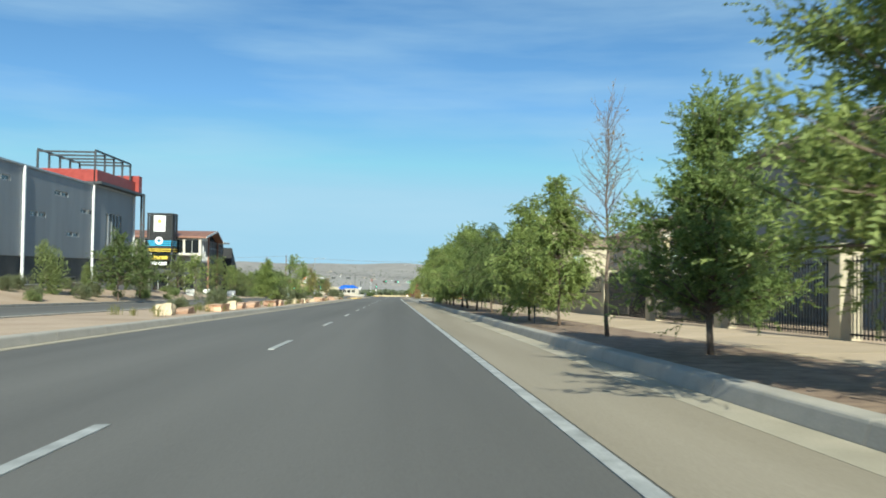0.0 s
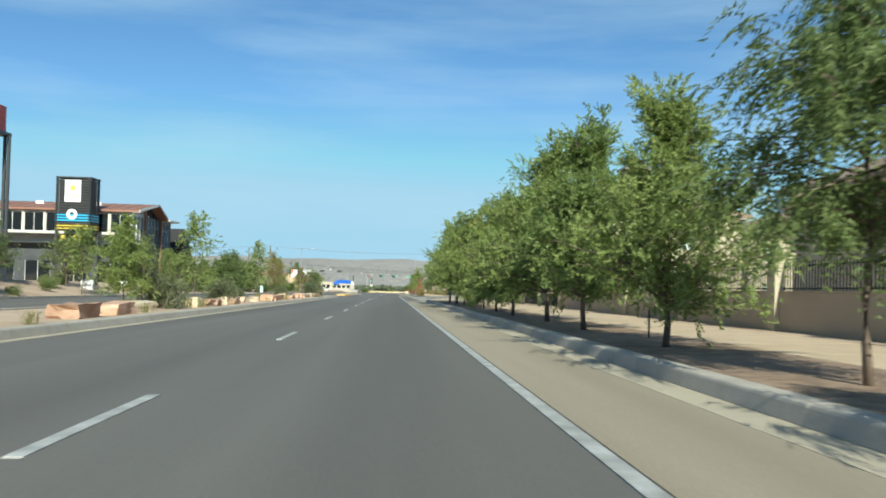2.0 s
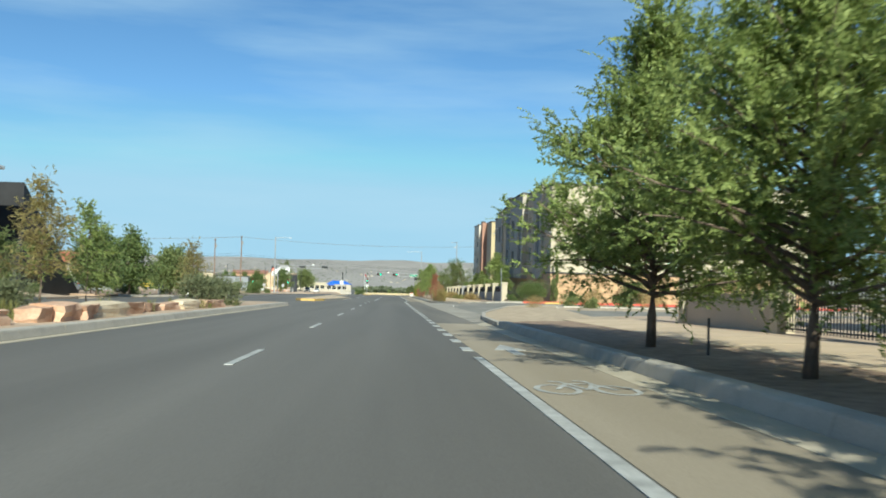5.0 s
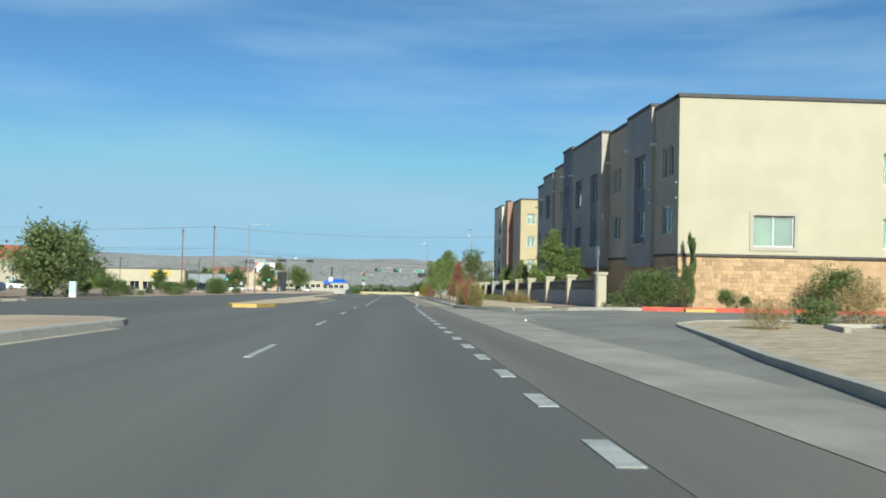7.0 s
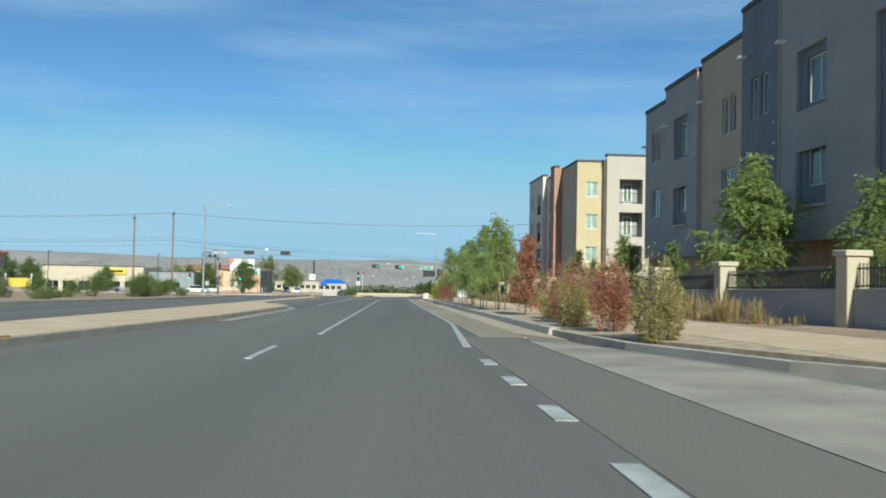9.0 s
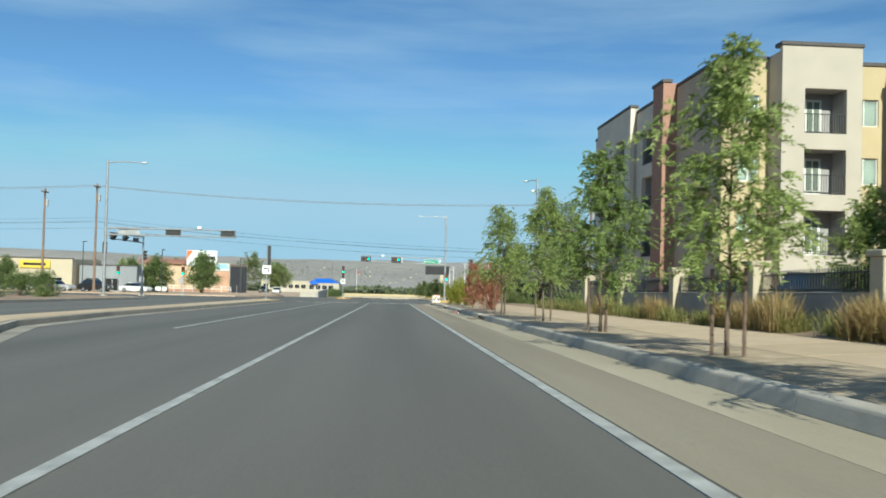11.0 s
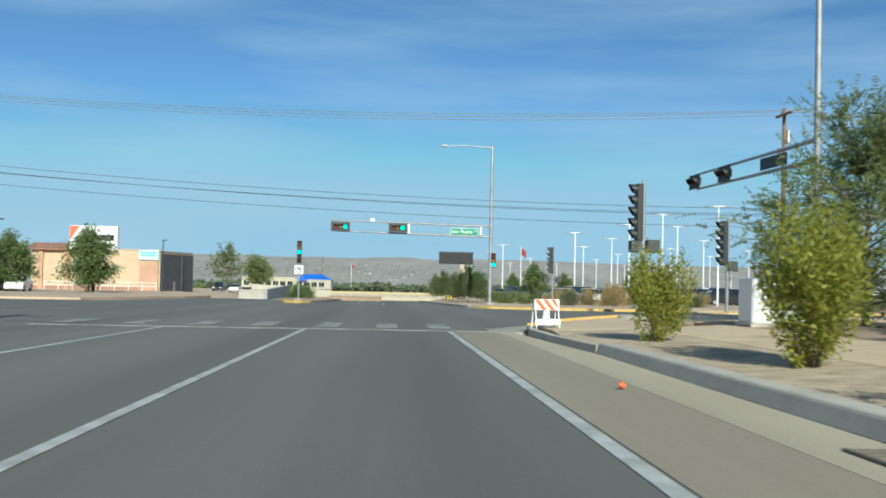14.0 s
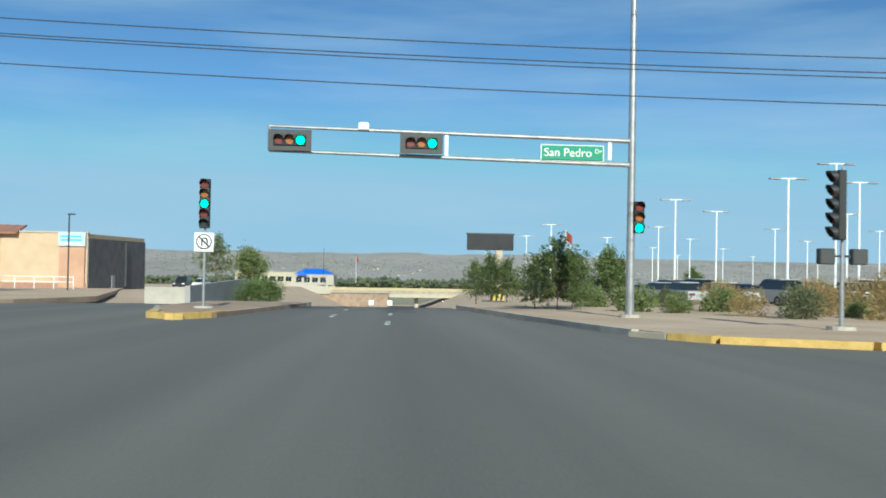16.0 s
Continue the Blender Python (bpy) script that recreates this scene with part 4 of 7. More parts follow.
R = random.Random(5)
grass_tufts("ornamental_grass", 1, [(9.05 + R.uniform(-0.45, 0.45), 196 + 0.36 * i + R.uniform(-0.2, 0.2), R.uniform(0.7, 1.15)) for i in range(150)], 0.78, 95, "grass_green", "tufts of green and straw ornamental grass")
grass_tufts("feather_grass", 2, [(8.9 + R.uniform(-0.3, 0.3), R.choice((212.6, 214.5, 219, 221, 226.5, 228, 233.6, 183.5, 187.5)) + R.uniform(-1.1, 1.1), R.uniform(0.8, 1.2)) for i in range(60)], 1.08, 120, "grass_tan", "tall tan feather grass in front of the wall")
grass_tufts("dry_grass", 3, [(R.uniform(8.7, 9.4), 181 + 0.5 * i, R.uniform(0.6, 1.0)) for i in range(26)], 0.7, 45, "grass_tan", "dry grass along the low wall")


# ---------------------------------------------------------------- walls and fences on the right
def pillar_meshes(h, w, mat):
    return Shape().box(-w / 2, w / 2, -w / 2, w / 2, -0.3, h - 0.14, 0.012).data("shaft", M[mat]), Shape().box(-w / 2 - 0.06, w / 2 + 0.06, -w / 2 - 0.06, w / 2 + 0.06, h - 0.14, h, 0.02).data("cap", M[mat])


pil_a, pil_b = pillar_meshes(1.95, 0.46, "stucco_cream"), pillar_meshes(1.72, 0.5, "stucco_cream")
pil_dark = pillar_meshes(1.72, 0.62, "stucco_grey")


def pillar(meshes, x, y, label, group):
    t = thing("pillar", label, "pillar", P(x, y, 0.12), group)
    part("shaft", meshes[0], None, t)
    part("cap", meshes[1], None, t)


PICK = {}


def fence(x, y0, y1, z0, z1, label, group, step=0.135, name="iron_fence"):
    """An iron fence along y, its rails following the slope."""
    L = y1 - y0
    t = thing(name, label, "fence", P(x, y0, 0.12), group)
    for z in (z0 + 0.08, z1 - 0.12):
        s = Shape().box(-0.016, 0.016, 0, L, z - 0.018, z + 0.018)
        s.v = [(a, b, c + G(b)) for a, b, c in s.v]
        part("rail", s, M["iron"], t)
    key = round(z1 - z0, 2)
    if key not in PICK:
        PICK[key] = Shape().box(-0.012, 0.012, -0.012, 0.012, 0, key).data("picket", M["iron"])
    n = int(L / step)
    for i in range(n):
        yy = (i + 0.5) * L / n
        part("picket", PICK[key], None, t, at=Vector((0, yy, G(yy) + z0)))
    return t


def low_wall(x, y0, y1, h, mat, label, group, w=0.2):
    t = thing("boundary_wall", label, "wall", P(x, y0, 0.12), group)
    s = Shape().box(-w / 2, w / 2, 0, y1 - y0, -0.3, h - 0.05)
    s.v = [(a, b, c + G(b)) for a, b, c in s.v]
    part("wall", s, M[mat], t)
    s = Shape().box(-w / 2 - 0.02, w / 2 + 0.02, 0, y1 - y0, h - 0.048, h, 0.01)
    s.v = [(a, b, c + G(b)) for a, b, c in s.v]
    part("coping", s, M[mat], t)


PW = "boundary wall of the houses"
ys = [9.6, 16.6, 22.8, 29.2, 35.6, 43.3, 49.6, 55.9, 62.6, 69.4, 76.2, 83.0, 89.8, 96.6, 103.4, 110.2, 117.0]
xs_wall = [8.95 if y < 46 else 9.6 for y in ys]
for x, y in zip(xs_wall, ys):
    pillar(pil_a, x, y, "cream stucco pillar with a flat cap", PW)
for i in range(len(ys) - 1):
    x, a, b = xs_wall[i], ys[i] + 0.23, ys[i + 1] - 0.23
    if i in (2, 3):
        mid = (a + b) / 2
        for p0, p1 in ((a, mid - 0.02), (mid + 0.02, b)):
            fence(x, p0, p1, 0.06, 1.85, "black iron gate leaf between cream pillars", "iron gates", 0.11, "iron_gate")
    elif i in (0, 1, 11, 12, 14):
        fence(x, a, b, 0.06, 1.7, "black iron picket fence between cream pillars", PW)
    else:
        low_wall(x, a, b, 1.0, "stucco_tan", "low tan stucco wall between pillars", PW)
        fence(x, a, b, 0.98, 1.72, "short black iron railing on a low wall", PW)

PX = "boundary wall of the apartments"
yb = [166.2, 173.1, 179.8, 187.1, 193.5, 201.2, 209.2, 216.2, 222.3, 228.8, 235.6, 242.2]
for i, y in enumerate(yb):
    pillar(pil_dark if i in (6,) else pil_b, 10.05, y, "grey stucco pillar with a flat cap" if i in (6,) else "cream stucco pillar with a projecting cap", PX)
for i in range(len(yb) - 1):
    a, b = yb[i] + 0.25, yb[i + 1] - 0.25
    if i in (6, 10):
        fence(10.05, a, b, 0.06, 1.45, "black iron picket fence between pillars", PX)
    else:
        low_wall(10.05, a, b, 0.86, "stucco_grey", "low grey stucco wall with railing", PX)
        fence(10.05, a, b, 0.84, 1.42, "black iron railing on a low grey wall", PX)
fence(11.2, 247.0, 275.0, 0.06, 1.6, "black iron picket fence behind the shrubs", PX, 0.14)
for k in range(7):
    shrub("shrub", S["low"], "low olive shrub in front of the fence", "shrub", turned(P(10.0 + 0.2 * math.sin(k), 246 + 4.2 * k, 0.12), 50 * k, (0.9, 0.55, 0.6, 0.5, 0.7, 0.9, 0.8)[k]), "fence shrubs")


# ---------------------------------------------------------------- buildings
def panel(W, H, th, holes):
    """A wall of width W and height H with openings right through it; the outer face lies at y = 0."""
    us = sorted({0.0, W, *[v for h in holes for v in h[:2]]})
    ws = sorted({0.0, H, *[v for h in holes for v in h[2:4]]})
    s = Shape()
    nu, nw = len(us), len(ws)
    solid = [[not any(h[0] < (us[i] + us[i + 1]) / 2 < h[1] and h[2] < (ws[j] + ws[j + 1]) / 2 < h[3] for h in holes) for j in range(nw - 1)] for i in range(nu - 1)]
    vid = {}

    def v(i, j, k):
        if (i, j, k) not in vid:
            vid[i, j, k] = len(s.v)
            s.v.append((us[i], k * th, ws[j]))
        return vid[i, j, k]

    for i in range(nu - 1):
        for j in range(nw - 1):
            if not solid[i][j]:
                continue
            s.f.append((v(i, j, 0), v(i + 1, j, 0), v(i + 1, j + 1, 0), v(i, j + 1, 0)))
            s.f.append((v(i, j, 1), v(i, j + 1, 1), v(i + 1, j + 1, 1), v(i + 1, j, 1)))
            for di, dj, p, q in ((-1, 0, (i, j), (i, j + 1)), (1, 0, (i + 1, j), (i + 1, j + 1)), (0, -1, (i, j), (i + 1, j)), (0, 1, (i, j + 1), (i + 1, j + 1))):
                a, b = i + di, j + dj
                if not (0 <= a < nu - 1 and 0 <= b < nw - 1 and solid[a][b]):
                    s.f.append((v(*p, 0), v(*q, 0), v(*q, 1), v(*p, 1)))
    return s


WIN = {}


def window(parent, m, w, h, mat="frame_white", blind=True):
    """A two-sash window set in an opening, its origin at the opening's lower corner on the outer face."""
    key = (round(w, 2), round(h, 2), mat, blind)
    if key not in WIN:
        f = 0.06
        one = w < 1.0
        e = w - f if one else w / 2 - f / 2
        fr = panel(w, h, 0.06, [(f, e, f, h - f)] + ([] if one else [(w / 2 + f / 2, w - f, f, h - f)]))
        fr.v = [(max(0.008, min(w - 0.008, x)), y + 0.10, max(0.008, min(h - 0.008, z))) for x, y, z in fr.v]
        WIN[key] = (fr.data("window_frame", M[mat]), Shape().box(f, e, 0.125, 0.135, f, h - f).data("pane", M["glass" if blind else "car_glass"]), None if one else Shape().box(w / 2 + f / 2, w - f, 0.125, 0.135, f, h - f).data("pane", M["glass" if blind else "car_glass"]),
                    Shape().box(0.02, w * 0.52, 0.24, 0.26, 0.02, h - 0.02).data("blind", M["blind"]), Shape().box(w * 0.52, w - 0.02, 0.27, 0.29, 0.02, h - 0.02).data("blind", M["blind_dark"]))
    d = WIN[key]
    fr = part("window", d[0], None, parent, at=m)
    for g in d[1:3]:
        if g:
            part("pane", g, None, fr).visible_shadow = False
    if blind:
        part("blind", d[3], None, fr)
        part("blind", d[4], None, fr)


FACE = {"front": 0, "road": -90, "left": 90, "back": 180}


def facade(parent, x, y, z, W, H, face, mat, holes=(), th=0.3, name="wall", blind=True):
    """A wall from its lower left corner (seen from outside), with a window in each opening."""
    m = Matrix.Translation((x, y, z)) @ Matrix.Rotation(radians(FACE[face]), 4, "Z")
    part(name, panel(W, H, th, [h[:4] for h in holes]), M[mat], parent, at=m)
    for h in holes:
        if len(h) < 5:
            window(parent, m @ Matrix.Translation((h[0], 0, h[2])), h[1] - h[0], h[3] - h[2], "frame_white", blind)


def cornice(parent, x0, x1, y0, y1, z, mat="coping"):
    part("parapet_cap", Shape().box(x0 - 0.08, x1 + 0.08, y0 - 0.08, y1 + 0.08, z, z + 0.22, 0.03), M[mat], parent)


def apartment_one():
    t = thing("apartment_building", "three-storey cream and grey stucco apartments with stone base", "building")
    X, y0, zb = 14.6, 168.2, G(168.2) + 0.1
    belt, top = -1.42, 6.72
    Wd, end = 26.0, 210.2
    # end wall: stone base, then stucco
    facade(t, X, y0, belt, Wd, top - belt, "front", "stucco_cream", [(4.0, 6.2, 0.42, 2.05), (11, 13.2, 0.42, 2.05), (11, 13.2, 3.8, 5.5), (4.0, 6.2, 4.0, 5.6)][:3])
    base = part("stone_base", Shape().box(X + 0.05, X + Wd, y0 + 0.05, y0 + 0.35, zb - 1, belt - 0.16), M["stone"], t)
    part("belt_course", Shape().box(X - 0.07, X + Wd, y0 - 0.09, y0 + 0.3, belt - 0.16, belt - 0.004, 0.03), M["coping"], t)
    part("window_trim", panel(2.6, 2.05, 0.05, [(0.2, 2.4, 0.2, 1.85)]), M["stucco_white"], t, at=Matrix.Translation((X + 3.8, y0 - 0.052, belt + 0.22)))
    r = random.Random(4)
    cache = {}
    for row in range(14):
        u, zz = -0.2 * (row % 3), zb + 0.02 + row * 0.212
        while u < 8.2:
            w = r.choice((0.2, 0.3, 0.42, 0.56))
            if w not in cache:
                cache[w] = [Shape().box(0, w - 0.006, 0, 0.1 + d, 0, 0.206, 0.008).data("stone", M["stone"]) for d in (0.0, 0.012)]
            if u >= 0:
                part("stone", cache[w][r.randint(0, 1)], None, base, at=Vector((X + u, y0 - 0.04, zz)))
            u += w
    cornice(t, X, X + Wd, y0, y0 + 0.4, top)
    # road side: bays stepping in and out, going away from the driveway; a, b: extent, wall plane, colour, foot, head
    # then the windows: (from, to, sill, head, recessed)
    up, lo = (2.75, 4.4), (-0.35, 1.2)
    bays = [(168.2, 172.4, 14.6, "stucco_tan", belt, 6.72, [(169.1, 170.9, 0)]),
            (172.4, 177.4, 14.42, "stucco_grey", -2.0, 7.0, [(173.6, 175.8, 2)]),
            (177.4, 182.5, 14.6, "stucco_tan", belt - 0.1, 6.9, [(179.5, 181.5, 0)]),
            (182.5, 192.1, 14.05, "stucco_grey", -2.1, 7.05, [(183.7, 185.8, 2), (188.7, 190.8, 1)]),
            (192.1, 195.5, 14.0, "stucco_dark", -2.1, 7.3, [(193.0, 194.6, 0)]),
            (195.5, 201.2, 14.4, "stucco_tan", -2.2, 6.6, [(197.0, 198.6, 0)]),
            (201.2, 206.0, 14.2, "stucco_grey", -2.5, 6.25, [(202.6, 204.6, 1)]),
            (206.0, 210.2, 14.4, "stucco_grey", -2.5, 5.75, [(207.4, 209.0, 0)])]
    for k, (a, b, bx, mat, z0, z1, wins) in enumerate(bays):
        ya = a + (0.302 if k == 0 else 0.0)
        W, H = b - ya, z1 - z0
        holes, deep = [], []
        for p, q, kind in wins:
            u, v = b - q, b - p
            m = (u + v) / 2
            if kind == 0:
                holes += [(u, m - 0.14, up[0] - z0, up[1] - z0), (m + 0.14, v, up[0] - z0, up[1] - z0), (u, v, lo[0] - z0, lo[1] - z0)]
            elif kind == 1:
                deep += [(u, v, 2.35 - z0, 4.5 - z0), (u, v, -1.0 - z0, 0.9 - z0)]
            else:
                deep += [(u, v, -0.75 - z0, 4.45 - z0)]
            if kind:
                # the recess behind the opening: a darker panel with its windows, cheeks and a sill
                mm = Matrix.Translation((bx + 0.302, b, z0)) @ Matrix.Rotation(radians(-90), 4, "Z")
                hz = [(0.45, v - u - 0.05, up[0] - 0.2 + 1.2, up[1] - 0.2 + 1.2), (0.45, v - u - 0.05, lo[0] + 1.2, lo[1] - 0.1 + 1.2)]
                facade(t, bx + 0.162, b - u + 0.2, -1.2, v - u + 0.4, 6.0, "road", "stucco_dark", [(0.2 + c, 0.2 + d, e, f) for c, d, e, f in hz], 0.25, "recess_panel")
                part("sill", Shape().box(u - 0.1, v + 0.1, -0.4, -0.305, -1.12 - z0 + (0.25 if kind == 2 else 0), -1.0 - z0 + (0.25 if kind == 2 else 0)), M["stucco_white"], t, at=mm)
        facade(t, bx, b, z0, W, H, "road", mat, holes + [(*h, 1) for h in deep], 0.16 if deep else 0.3)
        part("stone_base", Shape().box(X + 0.06, X + 0.36, max(ya, y0 + 0.36), b, zb - 2.2, z0 - 0.15), M["stone"], t)
        part("soffit", Shape().box(bx + 0.01, X + 0.5, ya, b, z0 - 0.14, z0 - 0.004), M["coping" if bx > 14.5 else "stucco_grey"], t)
        if bx < 14.3 or k == 1:
            # sun-facing return and edge strip in white: the sunlight is painted on
            part("return_wall", Shape().box(bx + 0.302, X + 0.32, a, a + 0.28, z0, z1 - 0.01), M["stucco_white"], t)
            part("corner_trim", Shape().box(bx - 0.03, bx + 0.3, a - 0.05, a - 0.004, z0, z1 - 0.02), M["stucco_white"], t)
            part("return_wall", Shape().box(bx + 0.302, X + 0.32, b - 0.28, b - 0.003, z0, z1 - 0.01), M[mat], t)
        cornice(t, bx, bx + 0.5, a + 0.1, b - 0.1, z1)
        part("wall_lamp", Shape().box(bx - 0.35, bx, b - 0.6, b - 0.25, z1 - 2.0, z1 - 1.88, 0.03), M["white_steel"], t, "white wall-pack light")
        for zz in (1.5, 2.3):
            part("vent", Shape().sphere((bx - 0.02, a + 0.35, zz), 0.055, 8, 5), M["white_steel"], t, "small white round vent")
    part("roof", Shape().box(X + 0.3, X + Wd - 0.3, y0 + 0.3, end - 0.5, top - 0.9, top - 0.6), M["stucco_grey"], t)
    part("rear_wall", Shape().box(X + Wd - 0.3, X + Wd, y0 + 0.31, end, zb - 2.2, top - 0.4), M["stucco_tan"], t)
    part("end_wall", Shape().box(X + 0.3, X + Wd - 0.31, end - 0.3, end, zb - 2.2, top - 0.8), M["stucco_tan"], t)
    # block added inside so that the windows look into darkness
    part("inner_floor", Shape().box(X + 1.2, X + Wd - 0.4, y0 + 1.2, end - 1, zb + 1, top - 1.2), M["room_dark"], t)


def balcony(t, x, y, z, w, d, h, face):
    """A recessed balcony: floor, back wall with a door, side walls, and an iron railing."""
    m = Matrix.Translation((x, y, z)) @ Matrix.Rotation(radians(FACE[face]), 4, "Z")
    b = part("balcony", Shape().box(0, w, 0.02, d, -0.28, 0.0), M["stucco_white"], t, at=m)
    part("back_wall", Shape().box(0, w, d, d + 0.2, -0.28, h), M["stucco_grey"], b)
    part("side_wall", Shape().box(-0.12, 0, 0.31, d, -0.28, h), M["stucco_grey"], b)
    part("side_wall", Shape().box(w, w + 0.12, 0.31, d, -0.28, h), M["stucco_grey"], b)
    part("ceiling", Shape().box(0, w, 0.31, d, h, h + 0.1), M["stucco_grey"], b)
    dr = Shape().box(w * 0.30, w * 0.72, d - 0.05, d - 0.005, 0.02, 2.1)
    part("balcony_door", dr, M["frame_white"], b, "white glazed balcony door")
    part("door_glass", Shape().box(w * 0.36, w * 0.49, d - 0.075, d - 0.052, 0.35, 1.95), M["blind"], b)
    part("door_glass", Shape().box(w * 0.53, w * 0.66, d - 0.075, d - 0.052, 0.35, 1.95), M["blind"], b)
    rl = part("railing", Shape().box(0.02, w - 0.02, 0.08, 0.12, 1.02, 1.07), M["iron"], t, "black iron railing", at=m)
    part("bottom_rail", Shape().box(0.02, w - 0.02, 0.08, 0.12, 0.06, 0.10), M["iron"], rl)
    if "baluster" not in PICK:
        PICK["baluster"] = Shape().box(-0.01, 0.01, 0.09, 0.11, 0.10, 1.02).data("baluster", M["iron"])
    n = int(w / 0.13)
    for i in range(n):
        part("baluster", PICK["baluster"], None, rl, at=Vector(((i + 0.5) * w / n, 0, 0)))


def apartment_two():
    t = thing("apartment_building", "four-storey cream, yellow and brick apartments with balconies", "building")
    X, y0 = 17.9, 245.0
    zb = G(245) - 0.8
    top = 7.45
    H = top - zb
    rows = [-1.9 - 0.6 - zb, 1.35 - 0.6 - zb, 4.6 - 0.6 - zb]
    rows0 = [-5.2 - 0.6 - zb]
    wz = lambda w, us: [(u, u + w, z, z + 1.5) for u in us for z in rows]
    # front toward the car park
    facade(t, X, y0, zb, 2.6, H, "front", "stucco_yellow", wz(1.2, [0.9]))
    bx = X + 2.6
    hs = [(1.25, 3.55, z - 0.75, z + 1.65, 1) for z in rows + rows0]
    facade(t, bx, y0 - 1.6, zb, 4.4, H + 0.45, "front", "stucco_white", hs)
    for z in rows + rows0:
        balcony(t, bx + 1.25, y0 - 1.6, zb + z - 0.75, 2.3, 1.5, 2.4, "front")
    facade(t, bx + 4.4, y0, zb, 2.4, H - 0.1, "front", "stucco_yellow", wz(1.6, [0.25]))
    cx = bx + 6.8
    facade(t, cx, y0 - 4.0, zb, 9.0, H + 0.4, "front", "stucco_white", wz(2.0, [1.1, 5.6]))
    facade(t, cx + 9.0, y0, zb, 14.0, H, "front", "stucco_yellow", wz(1.6, [1.2, 5.0, 9.0]))
    for xa, xb, ya in ((bx, bx + 0.3, y0 - 1.3), (bx + 4.1, bx + 4.4, y0 - 1.3), (cx, cx + 0.3, y0 - 3.7), (cx + 8.7, cx + 9.0, y0 - 3.7)):
        part("return_wall", Shape().box(xa, xb, ya, y0 + 0.3, zb, top + 0.2), M["stucco_white"], t)
    cornice(t, X, X + 2.5, y0, y0 + 0.4, top)
    cornice(t, bx, bx + 4.4, y0 - 1.6, y0 - 0.9, top + 0.45)
    cornice(t, bx + 4.5, cx - 0.1, y0, y0 + 0.4, top - 0.1)
    cornice(t, cx, cx + 9, y0 - 4.0, y0 - 3.3, top + 0.4)
    cornice(t, cx + 9.2, cx + 23, y0, y0 + 0.4, top)
    # road side
    facade(t, X, y0 + 7.49, zb, 7.18, H, "road", "stucco_tan", [])
    facade(t, X - 0.9, y0 + 9.6, zb, 2.1, H + 0.3, "road", "brick", [])
    part("return_wall", Shape().box(X - 0.9 + 0.3, X + 0.3, y0 + 7.5, y0 + 7.8, zb, top + 0.28), M["brick"], t)
    # pale stucco on these road-side bays brightens walls that lie in shade
    facade(t, X - 0.2, y0 + 15.6, zb, 6.0, H - 0.2, "road", "stucco_pale", [(1.4, 3.8, z - 0.75, z + 1.6, 1) for z in rows] + [(1.6, 3.6, z - 0.4, z + 1.6) for z in rows0])
    facade(t, X - 0.7, y0 + 25.5, zb, 9.9, H + 0.2, "road", "stucco_pale", [(1.6, 3.2, z, z + 1.6) for z in rows] + [(6.0, 8.4, z - 0.75, z + 1.6, 1) for z in rows])
    for z in rows:
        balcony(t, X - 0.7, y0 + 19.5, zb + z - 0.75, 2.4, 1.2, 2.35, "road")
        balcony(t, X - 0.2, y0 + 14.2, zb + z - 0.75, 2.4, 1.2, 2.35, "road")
    part("return_wall", Shape().box(X - 0.4, X + 0.3, y0 + 15.6, y0 + 15.9, zb, top + 0.18), M["stucco_white"], t)
    facade(t, X - 0.2, y0 + 28.1, zb, 2.6, H - 0.4, "road", "stucco_pale", [(0.8, 1.8, z, z + 1.6) for z in rows])
    for a, b, dx, dz in ((0.1, 7.4, 0, 0), (7.5, 9.6, -0.9, 0.3), (9.7, 15.5, -0.2, -0.2), (15.6, 25.4, -0.7, 0.2), (25.6, 28.0, -0.2, -0.4)):
        cornice(t, X + dx, X + dx + 0.5, y0 + a, y0 + b, top + dz)
    part("end_wall", Shape().box(X + 0.1, X + 30, y0 + 28.1, y0 + 28.4, zb, top - 0.4), M["stucco_tan"], t)
    part("rear_wall", Shape().box(X + 32, X + 32.3, y0, y0 + 28.4, zb, top - 0.2), M["stucco_tan"], t)
    part("roof", Shape().box(X + 0.3, X + 32, y0 + 0.3, y0 + 28.1, top - 0.7, top - 0.5), M["stucco_grey"], t)
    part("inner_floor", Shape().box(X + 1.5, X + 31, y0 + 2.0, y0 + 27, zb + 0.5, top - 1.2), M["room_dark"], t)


apartment_one()
apartment_two()


def hip_roof(x0, x1, y0, y1, z, rise, over=0.5):
    """A hip roof with thick eaves."""
    x0, x1, y0, y1 = x0 - over, x1 + over, y0 - over, y1 + over
    s = Shape()
    w, d = x1 - x0, y1 - y0
    if w > d:
        r0, r1 = (x0 + d / 2, (y0 + y1) / 2), (x1 - d / 2, (y0 + y1) / 2)
    else:
        r0, r1 = ((x0 + x1) / 2, y0 + w / 2), ((x0 + x1) / 2, y1 - w / 2)
    vs = [(x0, y0, z), (x1, y0, z), (x1, y1, z), (x0, y1, z), (*r0, z + rise), (*r1, z + rise), (x0, y0, z - 0.18), (x1, y0, z - 0.18), (x1, y1, z - 0.18), (x0, y1, z - 0.18)]
    fs = [(0, 1, 5, 4), (1, 2, 5), (2, 3, 4, 5), (3, 0, 4)] if w > d else [(0, 1, 4), (1, 2, 5, 4), (2, 3, 5), (3, 0, 4, 5)]
    s.add(vs, fs + [(0, 6, 7, 1), (1, 7, 8, 2), (2, 8, 9, 3), (3, 9, 6, 0), (9, 8, 7, 6)])
    return s


